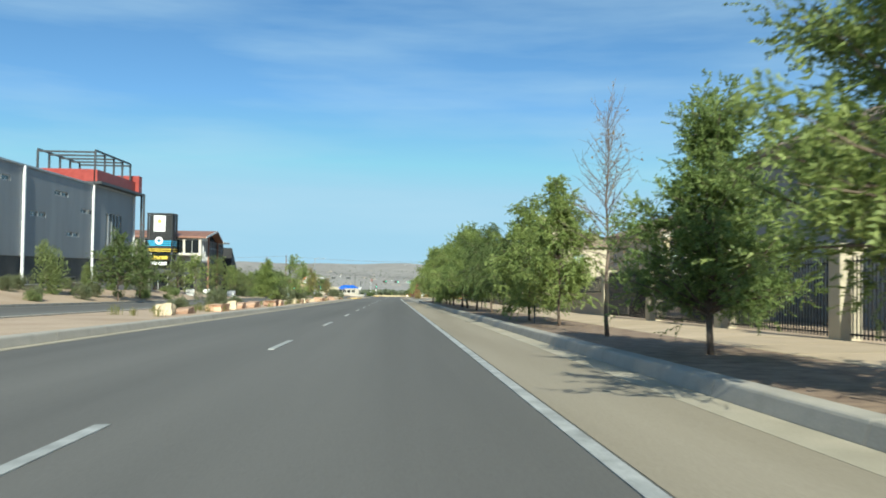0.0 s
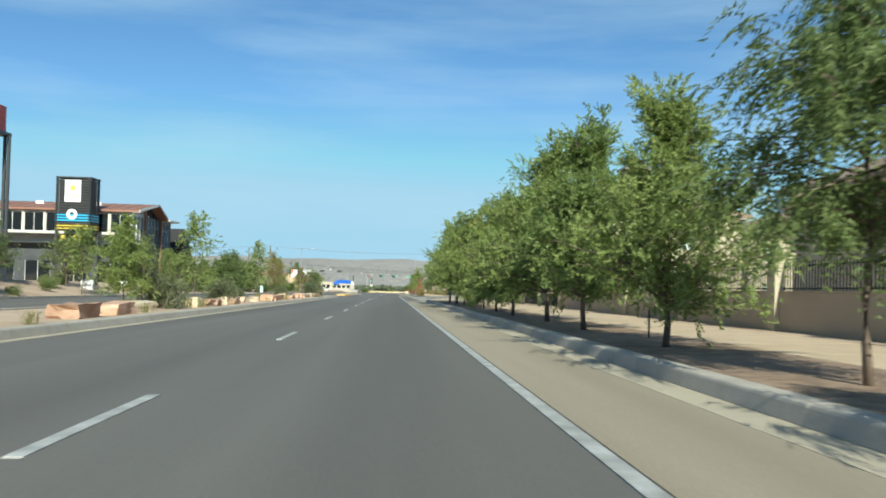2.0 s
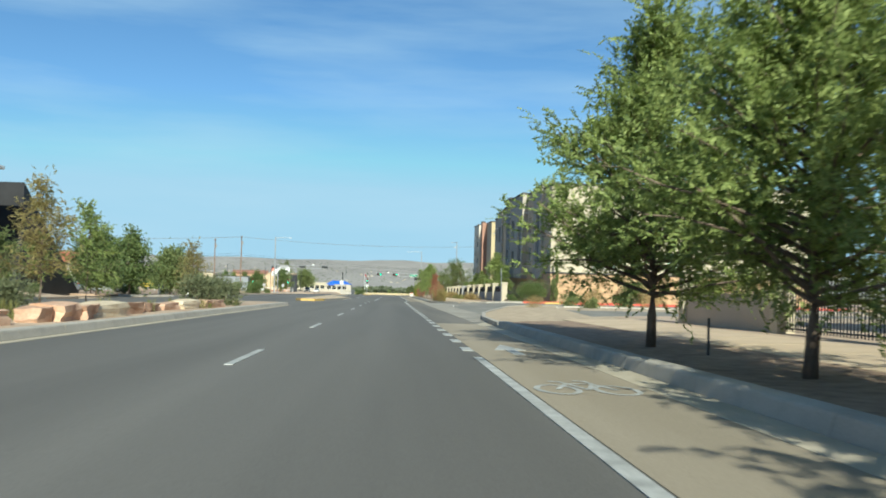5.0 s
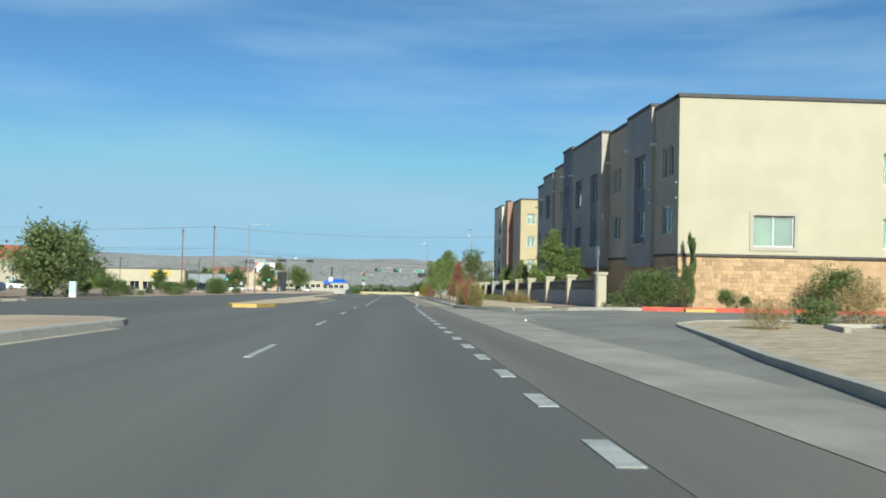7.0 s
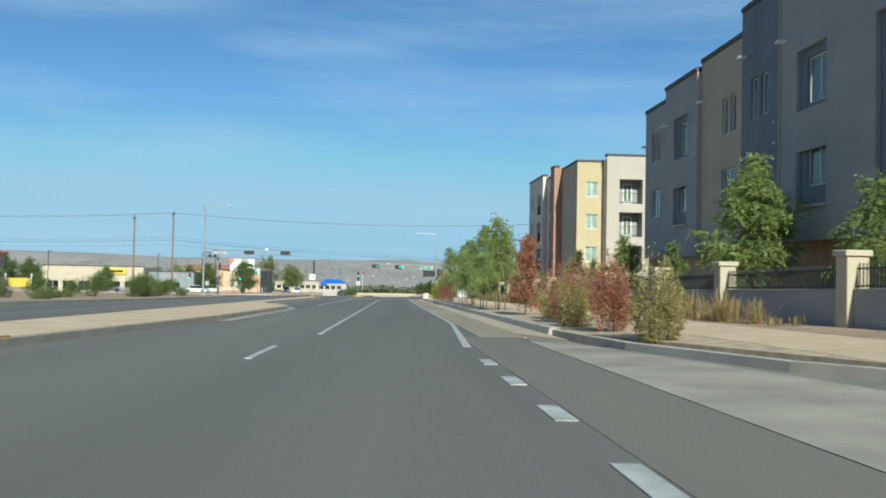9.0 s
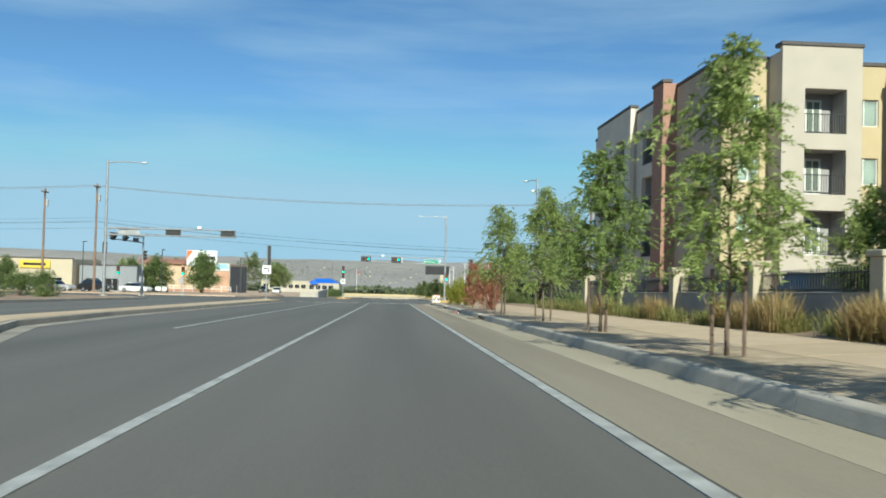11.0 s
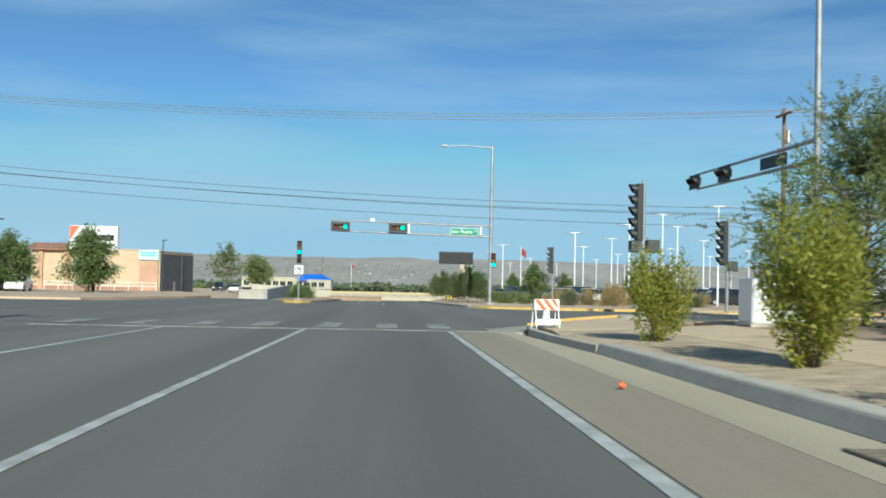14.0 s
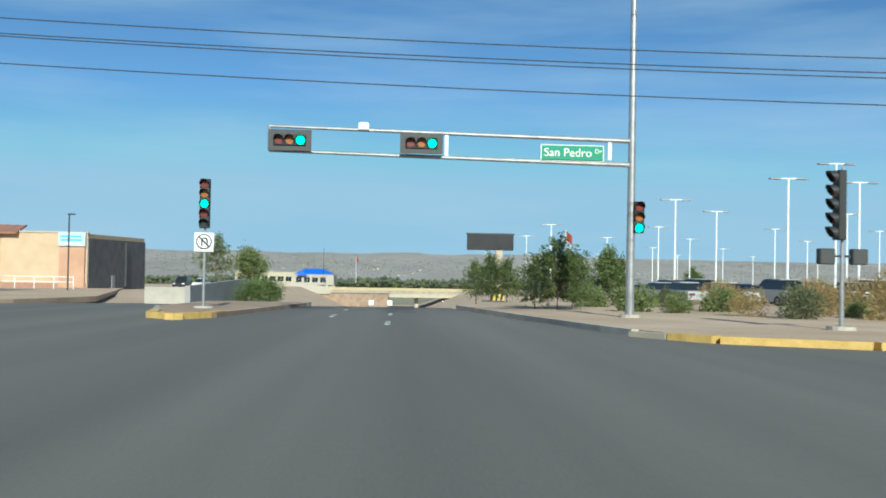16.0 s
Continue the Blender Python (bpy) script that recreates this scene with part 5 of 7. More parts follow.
def house(x0, x1, y0, y1, h, label, porch=False, wall="stucco_cream", rise=2.4, side="stucco_cream", roof="roof_tile"):
    t = thing("house", label, "house")
    zb = G(y1) - 0.3
    H = h + G((y0 + y1) / 2) - zb
    W, D = x1 - x0, y1 - y0
    r = random.Random(int(y0))
    up = H - 2.3
    holes = [(u, u + 1.3, up, up + 1.4) for u in np.arange(1.4, W - 2.2, 3.6)]
    if porch:
        holes = [(1.3, 2.4, 1.3 - zb, 3.3 - zb), (2.9, 3.6, 2.0 - zb, 3.3 - zb), (4.6, 5.6, 2.0 - zb, 3.5 - zb), (1.0, 3.6, 0.5, 0.9 - zb)]
    else:
        holes += [(u, u + 1.3, 1.6, 3.0) for u in np.arange(1.4, W - 2.2, 3.6)]
    facade(t, x0, y0, zb, W, H, "front", wall, holes)
    facade(t, x0, y1, zb, D - 0.305, H, "road", side, [(u, u + 1.1, up, up + 1.5) for u in np.arange(1.6, D - 2, 3.8)])
    part("rear_wall", Shape().box(x0 + 0.3, x1, y1 - 0.3, y1, zb, zb + H), M[wall], t)
    part("side_wall", Shape().box(x1 - 0.3, x1, y0 + 0.3, y1 - 0.3, zb, zb + H), M[wall], t)
    part("roof", hip_roof(x0, x1, y0, y1, zb + H + 0.18, rise), M[roof], t, "brown tiled hip roof" if roof == "roof_tile" else "red tiled hip roof")
    part("fascia", Shape().box(x0 - 0.42, x1 + 0.42, y0 - 0.42, y1 + 0.42, zb + H - 0.12, zb + H - 0.01), M["stucco_white"], t)
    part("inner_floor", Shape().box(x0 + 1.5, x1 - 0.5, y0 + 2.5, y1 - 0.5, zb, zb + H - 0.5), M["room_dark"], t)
    if porch:
        xa, xb, yf = x0 + 0.15, x0 + 3.8, y0 - 2.0
        xm, ez, bz = (xa + xb) / 2 + 0.15, zb + H - 0.1, 1.26
        part("gable", Shape().extrude([(xa, ez - 0.25), (xb, ez - 0.25), (xb, ez), (xm, ez + 0.82), (xa, ez)], "y", yf, yf + 0.3), M["stucco_pale"], t, "cream gable over the balcony")
        for sx, xe in ((-1, xa - 0.35), (1, xb + 0.35)):
            part("gable_roof", Shape().extrude([(xm, ez + 0.86), (xe, ez - 0.05), (xe, ez + 0.12), (xm, ez + 1.04)], "y", yf - 0.25, y0 + 2.2), M["roof_tile"], t, "brown tiled gable roof")
        part("balcony", Shape().box(xa, xb, yf, y0 - 0.004, bz - 0.25, bz, 0.02), M["stucco_pale"], t)
        for xx in (xa + 0.25, xa + 2.2, xb - 0.25):
            part("column", Shape().box(xx - 0.2, xx + 0.2, yf, yf + 0.4, zb - 0.2, ez - 0.26, 0.02), M["stucco_yellow"], t)
        rl = part("railing", Shape().box(xa + 0.45, xb - 0.45, yf + 0.15, yf + 0.2, bz + 0.85, bz + 0.9), M["iron"], t, "black iron balcony railing")
        for xx in np.arange(xa + 0.5, xb - 0.45, 0.16):
            part("baluster", Shape().box(xx - 0.012, xx + 0.012, yf + 0.16, yf + 0.19, bz + 0.02, bz + 0.85), M["iron"], rl)
        part("wall_band", Shape().box(xb + 0.1, xb + 2.6, y0 - 0.05, y0 - 0.004, bz + 0.35, bz + 0.85, 0.01), M["peach"], t, "peach wall band")
    return t


for k, (x, y, z_) in enumerate([(10.9, 25.2, 0.8), (11.6, 27.6, 0.85), (10.8, 30.6, 0.55), (12.6, 34.4, 0.7)]):
    shrub("yard_shrub", S["round"], "dark green shrub behind the iron gate", "shrub", turned(P(x, y, 0.12), 66 * k, z_), "yard shrubs")
house(13.45, 24.0, 12.0, 33.0, 5.95, "two-storey grey stucco house behind the iron fence", wall="stucco_grey", side="stucco_grey")
house(19.0, 37.0, 62.0, 75.0, 5.95, "two-storey cream stucco house with a gabled balcony", True, wall="stucco_pale", rise=2.75)
house(14.5, 24.0, 92.5, 108.0, 6.8, "tall cream stucco house with grey side wall", side="stucco_tan")
house(31.0, 44.0, 108.0, 122.0, 6.8, "two-storey cream house behind trees")
chim = thing("chimney", "cream stucco chimney tower with red brick panel", "chimney", P(16.6, 93.2, 0.1))
part("shaft", Shape().box(-0.9, 0.9, -0.9, 0.9, 6.5, 9.4, 0.02), M["stucco_cream"], chim)
part("brick_panel", Shape().box(-0.35, 0.35, -0.93, -0.90, 7.6, 8.6), M["brick"], chim)
part("cap", Shape().box(-1.05, 1.05, -1.05, 1.05, 9.4, 9.6, 0.03), M["stucco_white"], chim)
for px in (-0.4, 0.3):
    part("flue", Shape().tube([(px, 0, 9.6), (px, 0, 10.2)], 0.09, 8), M["galv"], chim)


# ---------------------------------------------------------------- left side: big buildings
def grey_hall():
    """Large metal-clad hall with a red steel terrace on its roof."""
    t = thing("entertainment_hall", "large grey metal-panel hall with red steel roof terrace", "building")
    X, ya, yb = -30.6, 40.0, 101.5
    zb, top = G(101) - 0.6, 9.15
    base_top = zb + 5.2
    hs = []
    W = yb - ya
    # small paired slot windows and one tall window group near the corner
    for u, z in ((8.0, 3.4), (11.6, 5.6), (20.0, 3.2), (26.0, 5.9), (33.0, 3.4), (38.0, 5.6), (44.5, 4.4), (41.0, 2.0)):
        hs += [(u, u + 1.5, z, z + 0.45), (u + 1.7, u + 3.2, z, z + 0.45)]
    hs += [(u, u + 0.95, 0.5, 4.9) for u in (51.6, 52.7, 53.8, 54.9, 56.0)]
    facade(t, X, ya, base_top, W, top - base_top, "left", "metal_panel", hs, 0.35, blind=False)
    facade(t, X - 0.25, ya, zb, W, base_top - zb - 0.005, "left", "dark_panel", [(u, u + 3.0, 0.9, 3.4) for u in np.arange(3, 56, 5.5)], 0.35, blind=False)
    facade(t, X - 40, ya, zb, 39.6, top - zb, "front", "metal_panel", [], 0.35)
    part("rear_wall", Shape().box(X - 40, X - 0.4, yb - 0.35, yb, zb, top), M["metal_panel"], t)
    part("roof", Shape().box(X - 39.6, X - 0.4, ya + 0.4, yb - 0.4, top - 0.6, top - 0.35), M["stucco_grey"], t)
    part("inner_floor", Shape().box(X - 39, X - 2, ya + 1, yb - 1.2, zb, top - 1), M["room_dark"], t)
    for y in (55.5, 71.5, 87.6, 101.0):
        part("downpipe", Shape().box(X + 0.01, X + 0.22, y - 0.12, y + 0.12, zb + 0.4, top + 0.05, 0.02), M["white_steel"], t, "pale downpipe")
    part("parapet_cap", Shape().box(X - 0.4, X + 0.12, ya, yb, top, top + 0.18, 0.02), M["galv"], t)
    # terrace: red boxes, dark slab and an open steel frame
    part("terrace_slab", Shape().box(X - 12, X + 0.9, 87.5, 102.6, top + 0.2, top + 0.45), M["dark_steel"], t)
    part("terrace_wall", Shape().box(X - 0.1, X + 0.1, 88.5, 101.2, top + 0.46, top + 1.75), M["red_steel"], t, "red corrugated steel parapet")
    part("terrace_box", Shape().box(X - 4.0, X + 0.5, 101.3, 102.5, top + 0.46, top + 2.5, 0.03), M["red_steel"], t)
    part("terrace_wall", Shape().box(X - 9.0, X - 0.2, 88.3, 88.5, top + 0.46, top + 1.75), M["red_steel"], t)
    part("kiosk", Shape().box(X - 9.5, X - 7.5, 86.0, 87.4, top + 0.2, top + 1.9, 0.03), M["stucco_white"], t)
    xa, xb, y0, y1, z0, z1 = X - 6.0, X - 0.25, 88.8, 100.4, top + 0.2, top + 3.65
    n = 4
    for i in range(n + 1):
        y = y0 + (y1 - y0) * i / n
        for x in (xa, xb):
            part("frame_post", Shape().box(x - 0.09, x + 0.09, y - 0.09, y + 0.09, z0, z1), M["dark_steel"], t)
        part("frame_beam", Shape().box(xa + 0.09, xb - 0.09, y - 0.08, y + 0.08, z1 - 0.2, z1 - 0.02), M["dark_steel"], t)
    for x in (xa, xb):
        part("frame_beam", Shape().box(x - 0.08, x + 0.08, y0, y1, z1, z1 + 0.18), M["dark_steel"], t)
        part("frame_rail", Shape().box(x - 0.04, x + 0.04, y0, y1, z0 + 1.1, z0 + 1.18), M["dark_steel"], t)
    for x in (X + 0.55, X + 0.85):
        part("corner_post", Shape().box(x - 0.1, x + 0.1, 102.2, 102.4, zb, top + 0.4), M["dark_steel"], t)
    for k in range(5):
        part("brace", Shape().box(X + 0.5, X + 0.9, 102.25, 102.35, zb + 1 + 2.1 * k, zb + 1.08 + 2.1 * k), M["red_steel"], t)


def brown_roof_hall():
    """Glass-fronted hall with a brown metal roof, a glazed gable toward the road and a lower glass wing."""
    t = thing("market_hall", "glass-fronted hall with brown metal roof and glazed gable", "building")
    X0, X1, y0, ym, y1 = -66.0, -31.1, 138.5, 146.4, 150.6
    zb, eave, ridge, sill = G(150) - 0.6, 5.72, 7.0, 1.9
    W = X1 - X0
    facade(t, X0, y0, sill, W, eave - sill, "front", "stucco_pale", [(W - u - 2.25, W - u, 1.35, 3.62) for u in np.arange(0.35, W - 2.5, 2.5)], 0.3, blind=False)
    facade(t, X0, y0 + 0.1, zb, W, sill - zb - 0.005, "front", "dark_panel", [(W - u - 3.0, W - u, 1.6, 4.6) for u in np.arange(1.0, W - 3.5, 4.2)], 0.3, blind=False)
    for z, d in ((sill + 0.9, 1.6), (sill - 0.1, 1.1)):
        part("canopy_beam", Shape().box(X0, X1 - 1.0, y0 - d, y0 - 0.01, z, z + 0.16, 0.02), M["dark_steel"], t, "dark steel canopy over the front")
    # side toward the road: tall panes over a dark base
    facade(t, X1, y0 + 0.31, sill, ym - 3.2 - y0 - 0.31, eave - sill, "left", "frame_white", [(u, u + 1.3, 0.25, 3.5) for u in (0.15, 1.6, 3.05)], 0.25, blind=False)
    facade(t, X1, ym - 3.2 + 0.003, sill, y1 - ym + 3.2, 3.55, "left", "dark_steel", [(u, u + 1.28, z, z + (2.05 if z < 1 else 1.0)) for u in np.arange(0.12, 6.3, 1.45) for z in (0.2, 2.38)], 0.25, blind=False)
    part("base_wall", Shape().box(X1 - 0.3, X1 + 0.03, y0 + 0.4, y1, zb, sill - 0.01), M["dark_panel"], t)
    g = Shape().extrude([(ym - 3.0, sill + 3.6), (y1 - 0.3, sill + 3.6), (ym, ridge - 0.3)], "x", X1 - 0.16, X1 - 0.13)
    part("gable_glass", g, M["car_glass"], t, "triangular gable glazing")
    for k in (-1.5, 0.0, 1.6):
        part("mullion", Shape().box(X1 - 0.12, X1 - 0.04, ym + k - 0.05, ym + k + 0.05, sill + 3.56, ridge - 0.35 - 0.42 * abs(k)), M["dark_steel"], t)
    part("gable", Shape().extrude([(y0 + 0.3, eave + 0.01), (ym - 3.2, eave + 0.01), (ym - 3.2, eave + 0.55), (y0 + 0.3, eave + 0.06)], "x", X1 - 0.25, X1 - 0.02), M["stucco_white"], t, "white boarded gable end")
    part("rear_wall", Shape().box(X0, X1 - 0.3, y1 - 0.3, y1, zb, eave - 0.3), M["stucco_tan"], t)
    part("inner_floor", Shape().box(X0 + 0.5, X1 - 2.5, y0 + 2.5, y1 - 0.6, zb, eave - 1.0), M["room_dark"], t)
    r = Shape()
    r.extrude([(y0 - 0.45, eave + 0.03), (ym, ridge), (y1 + 0.5, eave - 0.38), (y1 + 0.5, eave - 0.16), (ym, ridge + 0.22), (y0 - 0.45, eave + 0.25)], "x", X0 - 0.8, X1 + 0.9)
    part("roof", r, M["rust_roof"], t, "brown standing-seam metal roof")
    for x in np.arange(X0, X1 + 0.8, 1.6):
        part("roof_seam", Shape().extrude([(y0 - 0.44, eave + 0.252), (ym, ridge + 0.222), (ym, ridge + 0.27), (y0 - 0.44, eave + 0.30)], "x", x, x + 0.05), M["rust_roof"], t)
    part("soffit", Shape().extrude([(y0 - 0.4, eave - 0.02), (ym, ridge - 0.05), (ym, ridge - 0.01), (y0 - 0.4, eave + 0.02)], "x", X1 + 0.02, X1 + 0.88), M["frame_white"], t, "white roof soffit")
    for ya, yb_, za, zc in ((y0 - 0.45, ym, eave, ridge), (ym, y1 + 0.5, ridge, eave - 0.4)):
        part("gable_trim", Shape().extrude([(ya, za), (yb_, zc), (yb_, zc + 0.3), (ya, za + 0.3)], "x", X1 + 0.91, X1 + 0.97), M["rust_roof" if ya > y0 else "frame_white"], t, "gable trim board")
    for y in (ym - 3.2, y1 - 0.15):
        part("gable_post", Shape().box(X1 + 0.05, X1 + 0.3, y - 0.13, y + 0.13, zb, eave + (0.5 if y < ym else -0.4)), M["rust_roof"], t, "rust red steel post")
    for x in (-60, -52, -44, -37):
        part("skylight", Shape().box(x - 0.5, x + 0.5, y0 + 5.0, y0 + 5.7, eave + 1.0, eave + 1.45, 0.04), M["white_steel"], t)
    # lower glass wing with a flat canopy
    facade(t, X1 + 0.2, y1 + 0.02, sill, 4.6, 3.35, "left", "dark_steel", [(u, u + 1.35, z, z + (2.0 if z < 1 else 0.95)) for u in (0.12, 1.6, 3.08) for z in (0.15, 2.3)], 0.25, blind=False)
    part("wing_base", Shape().box(X1 - 6, X1 + 0.22, y1 + 0.02, y1 + 4.6, zb, sill - 0.01), M["dark_panel"], t)
    part("wing_wall", Shape().box(X1 - 6, X1 - 0.2, y1 + 4.3, y1 + 4.6, sill, 5.25), M["dark_panel"], t)
    part("canopy", Shape().box(X1 - 6, X1 + 1.1, y1 + 0.52, y1 + 5.9, 5.3, 5.56, 0.03), M["frame_white"], t, "flat pale canopy")
    # black wedge behind it
    w = Shape().extrude([(161.2, zb), (174.5, zb), (161.2 + 0.08, 4.77), (161.2, 4.77)], "x", X1 - 9, X1 + 0.6)
    part("wedge", w, M["black_panel"], t, "black sloping wall")


def sign_tower():
    """A square tower of dark louvres with a banner, colour bands and open legs."""
    t = thing("sign_tower", "tall square black louvred sign tower with white banner", "sign", Vector((-36.45, 135.55, 0)))
    hx, hy = 1.95, 1.5
    for sx in (-1, 1):
        for sy in (-1, 1):
            part("leg", Shape().box(sx * hx - 0.12 - 0.12 * sx, sx * hx + 0.12 - 0.12 * sx, sy * hy - 0.12 - 0.12 * sy, sy * hy + 0.12 - 0.12 * sy, G(135) - 0.4, 9.2, 0.02), M["dark_steel"], t)
    part("core", Shape().box(-hx + 0.3, hx - 0.3, -hy + 0.3, hy - 0.3, 3.2, 9.1), M["black_panel"], t)
    for k in range(20):
        z = 3.25 + 0.305 * k
        mat = "sky_blue" if k in (3, 4, 5) else "yellow" if k in (0, 1) else "signal_grey"
        part("louvre", panel(2 * hx, 2 * hy, 0.16, [(0.14, 2 * hx - 0.14, 0.14, 2 * hy - 0.14)]), M[mat], t, at=Matrix.Translation((-hx, -hy, z + 0.16)) @ Matrix.Rotation(radians(90), 4, "X") @ Matrix.Diagonal((1, 1, -1, 1)))
    part("cap", Shape().box(-hx - 0.05, hx + 0.05, -hy - 0.05, hy + 0.05, 9.25, 9.38, 0.02), M["dark_steel"], t)
    ban = part("banner", Shape().box(-0.95, 0.85, -hy - 0.07, -hy - 0.02, 6.5, 9.0, 0.01), M["sign_white"], t, "white banner with a yellow disc")
    part("disc", Shape().tube([(-0.05, -hy - 0.09, 8.1), (-0.05, -hy - 0.072, 8.1)], 0.3, 16), M["yellow"], ban)
    part("bar", Shape().box(-0.6, 0.5, -hy - 0.085, -hy - 0.072, 7.2, 7.32), M["yellow"], ban)
    em = part("emblem", ring_shape((-0.1, 5.1), 0.25, 0.6, -hy - 0.03), M["sign_white"], t, "white round emblem")
    for z, w in ((2.5, 2.6), (1.6, 2.3)):
        part("lower_sign", Shape().box(-w / 2, w / 2, -hy - 0.05, -hy + 0.05, z - 0.3, z + 0.22, 0.02), M["yellow" if z > 2 else "sign_white"], t, "small sign plate")


grey_hall()
brown_roof_hall()
sign_tower()
wall_l = thing("retaining_wall", "low grey concrete retaining wall", "wall")
part("wall", Shape().box(-29.1, -28.8, 62.0, 100.5, -3.4, -0.56, 0.02), M["stucco_grey"], wall_l)
part("coping", Shape().box(-29.14, -28.76, 62.0, 100.54, -0.555, -0.48, 0.015), M["stucco_grey"], wall_l)

# trees: kind, x, y, height
LEFT = [("desert_willow", -23.1, 72.6, 6.0), ("desert_willow", -24.2, 82.5, 5.5), ("desert_willow", -28.3, 97, 4.4), ("slim_verge", -23.0, 99.8, 5.2), ("light_verge", -26.5, 106, 4.8),
        ("light_verge", -24.9, 121.3, 5.6), ("slim_verge", -24.6, 129.5, 4.6), ("light_verge", -24.9, 136, 4.4), ("desert_willow", -26.4, 140.5, 4.2), ("light_verge", -26.0, 147, 4.3), ("slim_verge", -25.4, 152, 4.6),
        ("far_dark", -25.0, 163, 6.0), ("far_dark", -25.6, 174, 6.6), ("round", -25.2, 188, 5.4), ("far_dark", -31, 179, 4.8), ("far", -34, 196, 4.2), ("desert_willow", -27.2, 199, 6.2), ("desert_willow", -30, 205, 6.0)]
for k, (kind, x, y, h) in enumerate(LEFT):
    plant("verge_tree", T[kind], "leafy green tree on the sandy verge", "tree", turned(P(x, y, 0.12), 53 * k, h / TALL[kind]), "trees on the far verge")
for k, (kind, x, y, h) in enumerate([("ash", -10.1, 67.6, 3.5), ("honey_locust", -8.6, 72.5, 4.15), ("honey_locust", -11.8, 110.8, 5.0), ("thin", -11.5, 117.8, 4.5), ("honey_locust", -11.5, 122, 4.1), ("thin", -10.6, 135, 3.4)]):
    plant("median_tree", T[kind], "slender young tree on the sandy median", "tree", turned(P(x, y, 0.13), 40 * k, h / TALL[kind]), "trees on the median")
for k, (x, y) in enumerate([(-26.5, 67.0), (-27.7, 78.4)]):
    shrub("young_conifer", S["conifer"], "olive green upright young tree on the verge", "tree", turned(P(x, y, 0.12), 70 * k, (1.25, 0.8)[k]), "upright young trees")
r = random.Random(9)
for k in range(40):
    y = 40 + 2.75 * k + r.uniform(-1, 1)
    kind = r.choice(("sage", "low", "low", "round"))
    shrub("verge_shrub", S[kind], "grey green desert shrub on the verge", "shrub", turned(P(r.uniform(-29.0, -23.2), y, 0.12), r.uniform(0, 360), r.uniform(0.6, 1.0) * (0.45 if kind == "round" else 1)), "desert shrubs")
for k, (x, y, s) in enumerate([(-8.9, 43.0, 0.95), (-9.6, 52, 0.6), (-9.0, 68.6, 1.15), (-9.6, 71.0, 1.0), (-8.9, 79.6, 1.15), (-9.2, 82.5, 0.9), (-9.4, 87.5, 0.7), (-9.2, 130.5, 1.35), (-8.9, 133.5, 1.2), (-9.6, 137, 1.3), (-10.0, 112, 0.9), (-9.0, 36, 0.6)]):
    shrub("sage_bush", S["sage"], "pale sage bush on the sandy median", "shrub", turned(P(x, y, 0.12), 60 * k, s), "median bushes")
grass_tufts("median_grass", 6, [(-9 + R.uniform(-1.6, 1.2), R.uniform(30, 140), R.uniform(0.5, 1.0)) for i in range(70)], 0.6, 40, "grass_green", "tufts of dry grass on the median")
for k in range(26):
    y = 176 + 3.6 * k + r.uniform(-1, 1)
    shrub("verge_shrub", S[r.choice(("sage", "low", "round"))], "olive shrub beside the far kerb", "shrub", turned(P(r.uniform(-28, -23.5), y, 0.12), r.uniform(0, 360), r.uniform(0.5, 0.9)), "desert shrubs")


for k, (x, y, s) in enumerate([(-24.6, 245, 0.95), (-26.0, 249, 0.8), (-26.4, 254, 1.0), (-27.0, 259, 0.7), (-28.0, 266, 0.8), (-28.8, 272, 0.9), (-30.0, 289, 0.0)]):
    if s:
        shrub("forecourt_shrub", S["round"], "rounded green shrub beside the far kerb", "shrub", turned(P(x, y, 0.12), 77 * k, s), "forecourt shrubs")


def boulder_mesh(seed, sx, sy, sz):
    bm = bmesh.new()
    bmesh.ops.create_cube(bm, size=1.0)
    bmesh.ops.subdivide_edges(bm, edges=bm.edges, cuts=2, use_grid_fill=True)
    for v in bm.verts:
        c = v.co.copy()
        v.co = c * (1.0 - 0.10 * (c.length - 0.5)) + 0.15 * noise.noise_vector(c * 1.7 + Vector((seed * 3.1, 0, seed)))
        v.co = Vector((v.co.x * sx, v.co.y * sy, (v.co.z + 0.42) * sz))
    me = bpy.data.meshes.new("boulder")
    bm.to_mesh(me)
    bm.free()
    me.materials.append(M["boulder_pale" if seed > 4 else "boulder"])
    return me


rocks = [boulder_mesh(k, *q) for k, q in enumerate(((0.7, 1.5, 0.40), (0.6, 0.9, 0.42), (0.75, 2.0, 0.36), (0.6, 0.7, 0.36), (0.7, 1.2, 0.44), (0.6, 0.6, 0.46), (0.7, 2.4, 0.42)))]
y = 33.0
k = 0
while y < 129:
    x = -8.55 + 0.25 * math.sin(y * 0.35)
    gap = r.uniform(1.2, 3.6) if y < 62 else r.uniform(0.1, 0.5) if y > 92 else r.uniform(0.6, 3.2)
    i = r.choice((0, 1, 2, 2, 3, 4, 5, 6))
    b = new("boulder", rocks[i])
    tagged(b, "blocky pinkish sandstone boulder edging the median", "boulder", "boulders along the median")
    b.matrix_basis = turned(P(x, y, 0.13), r.uniform(-9, 9), r.uniform(0.8, 1.12))
    y += (1.5, 0.9, 2.0, 0.7, 1.2, 0.6, 2.4)[i] + gap
    k += 1


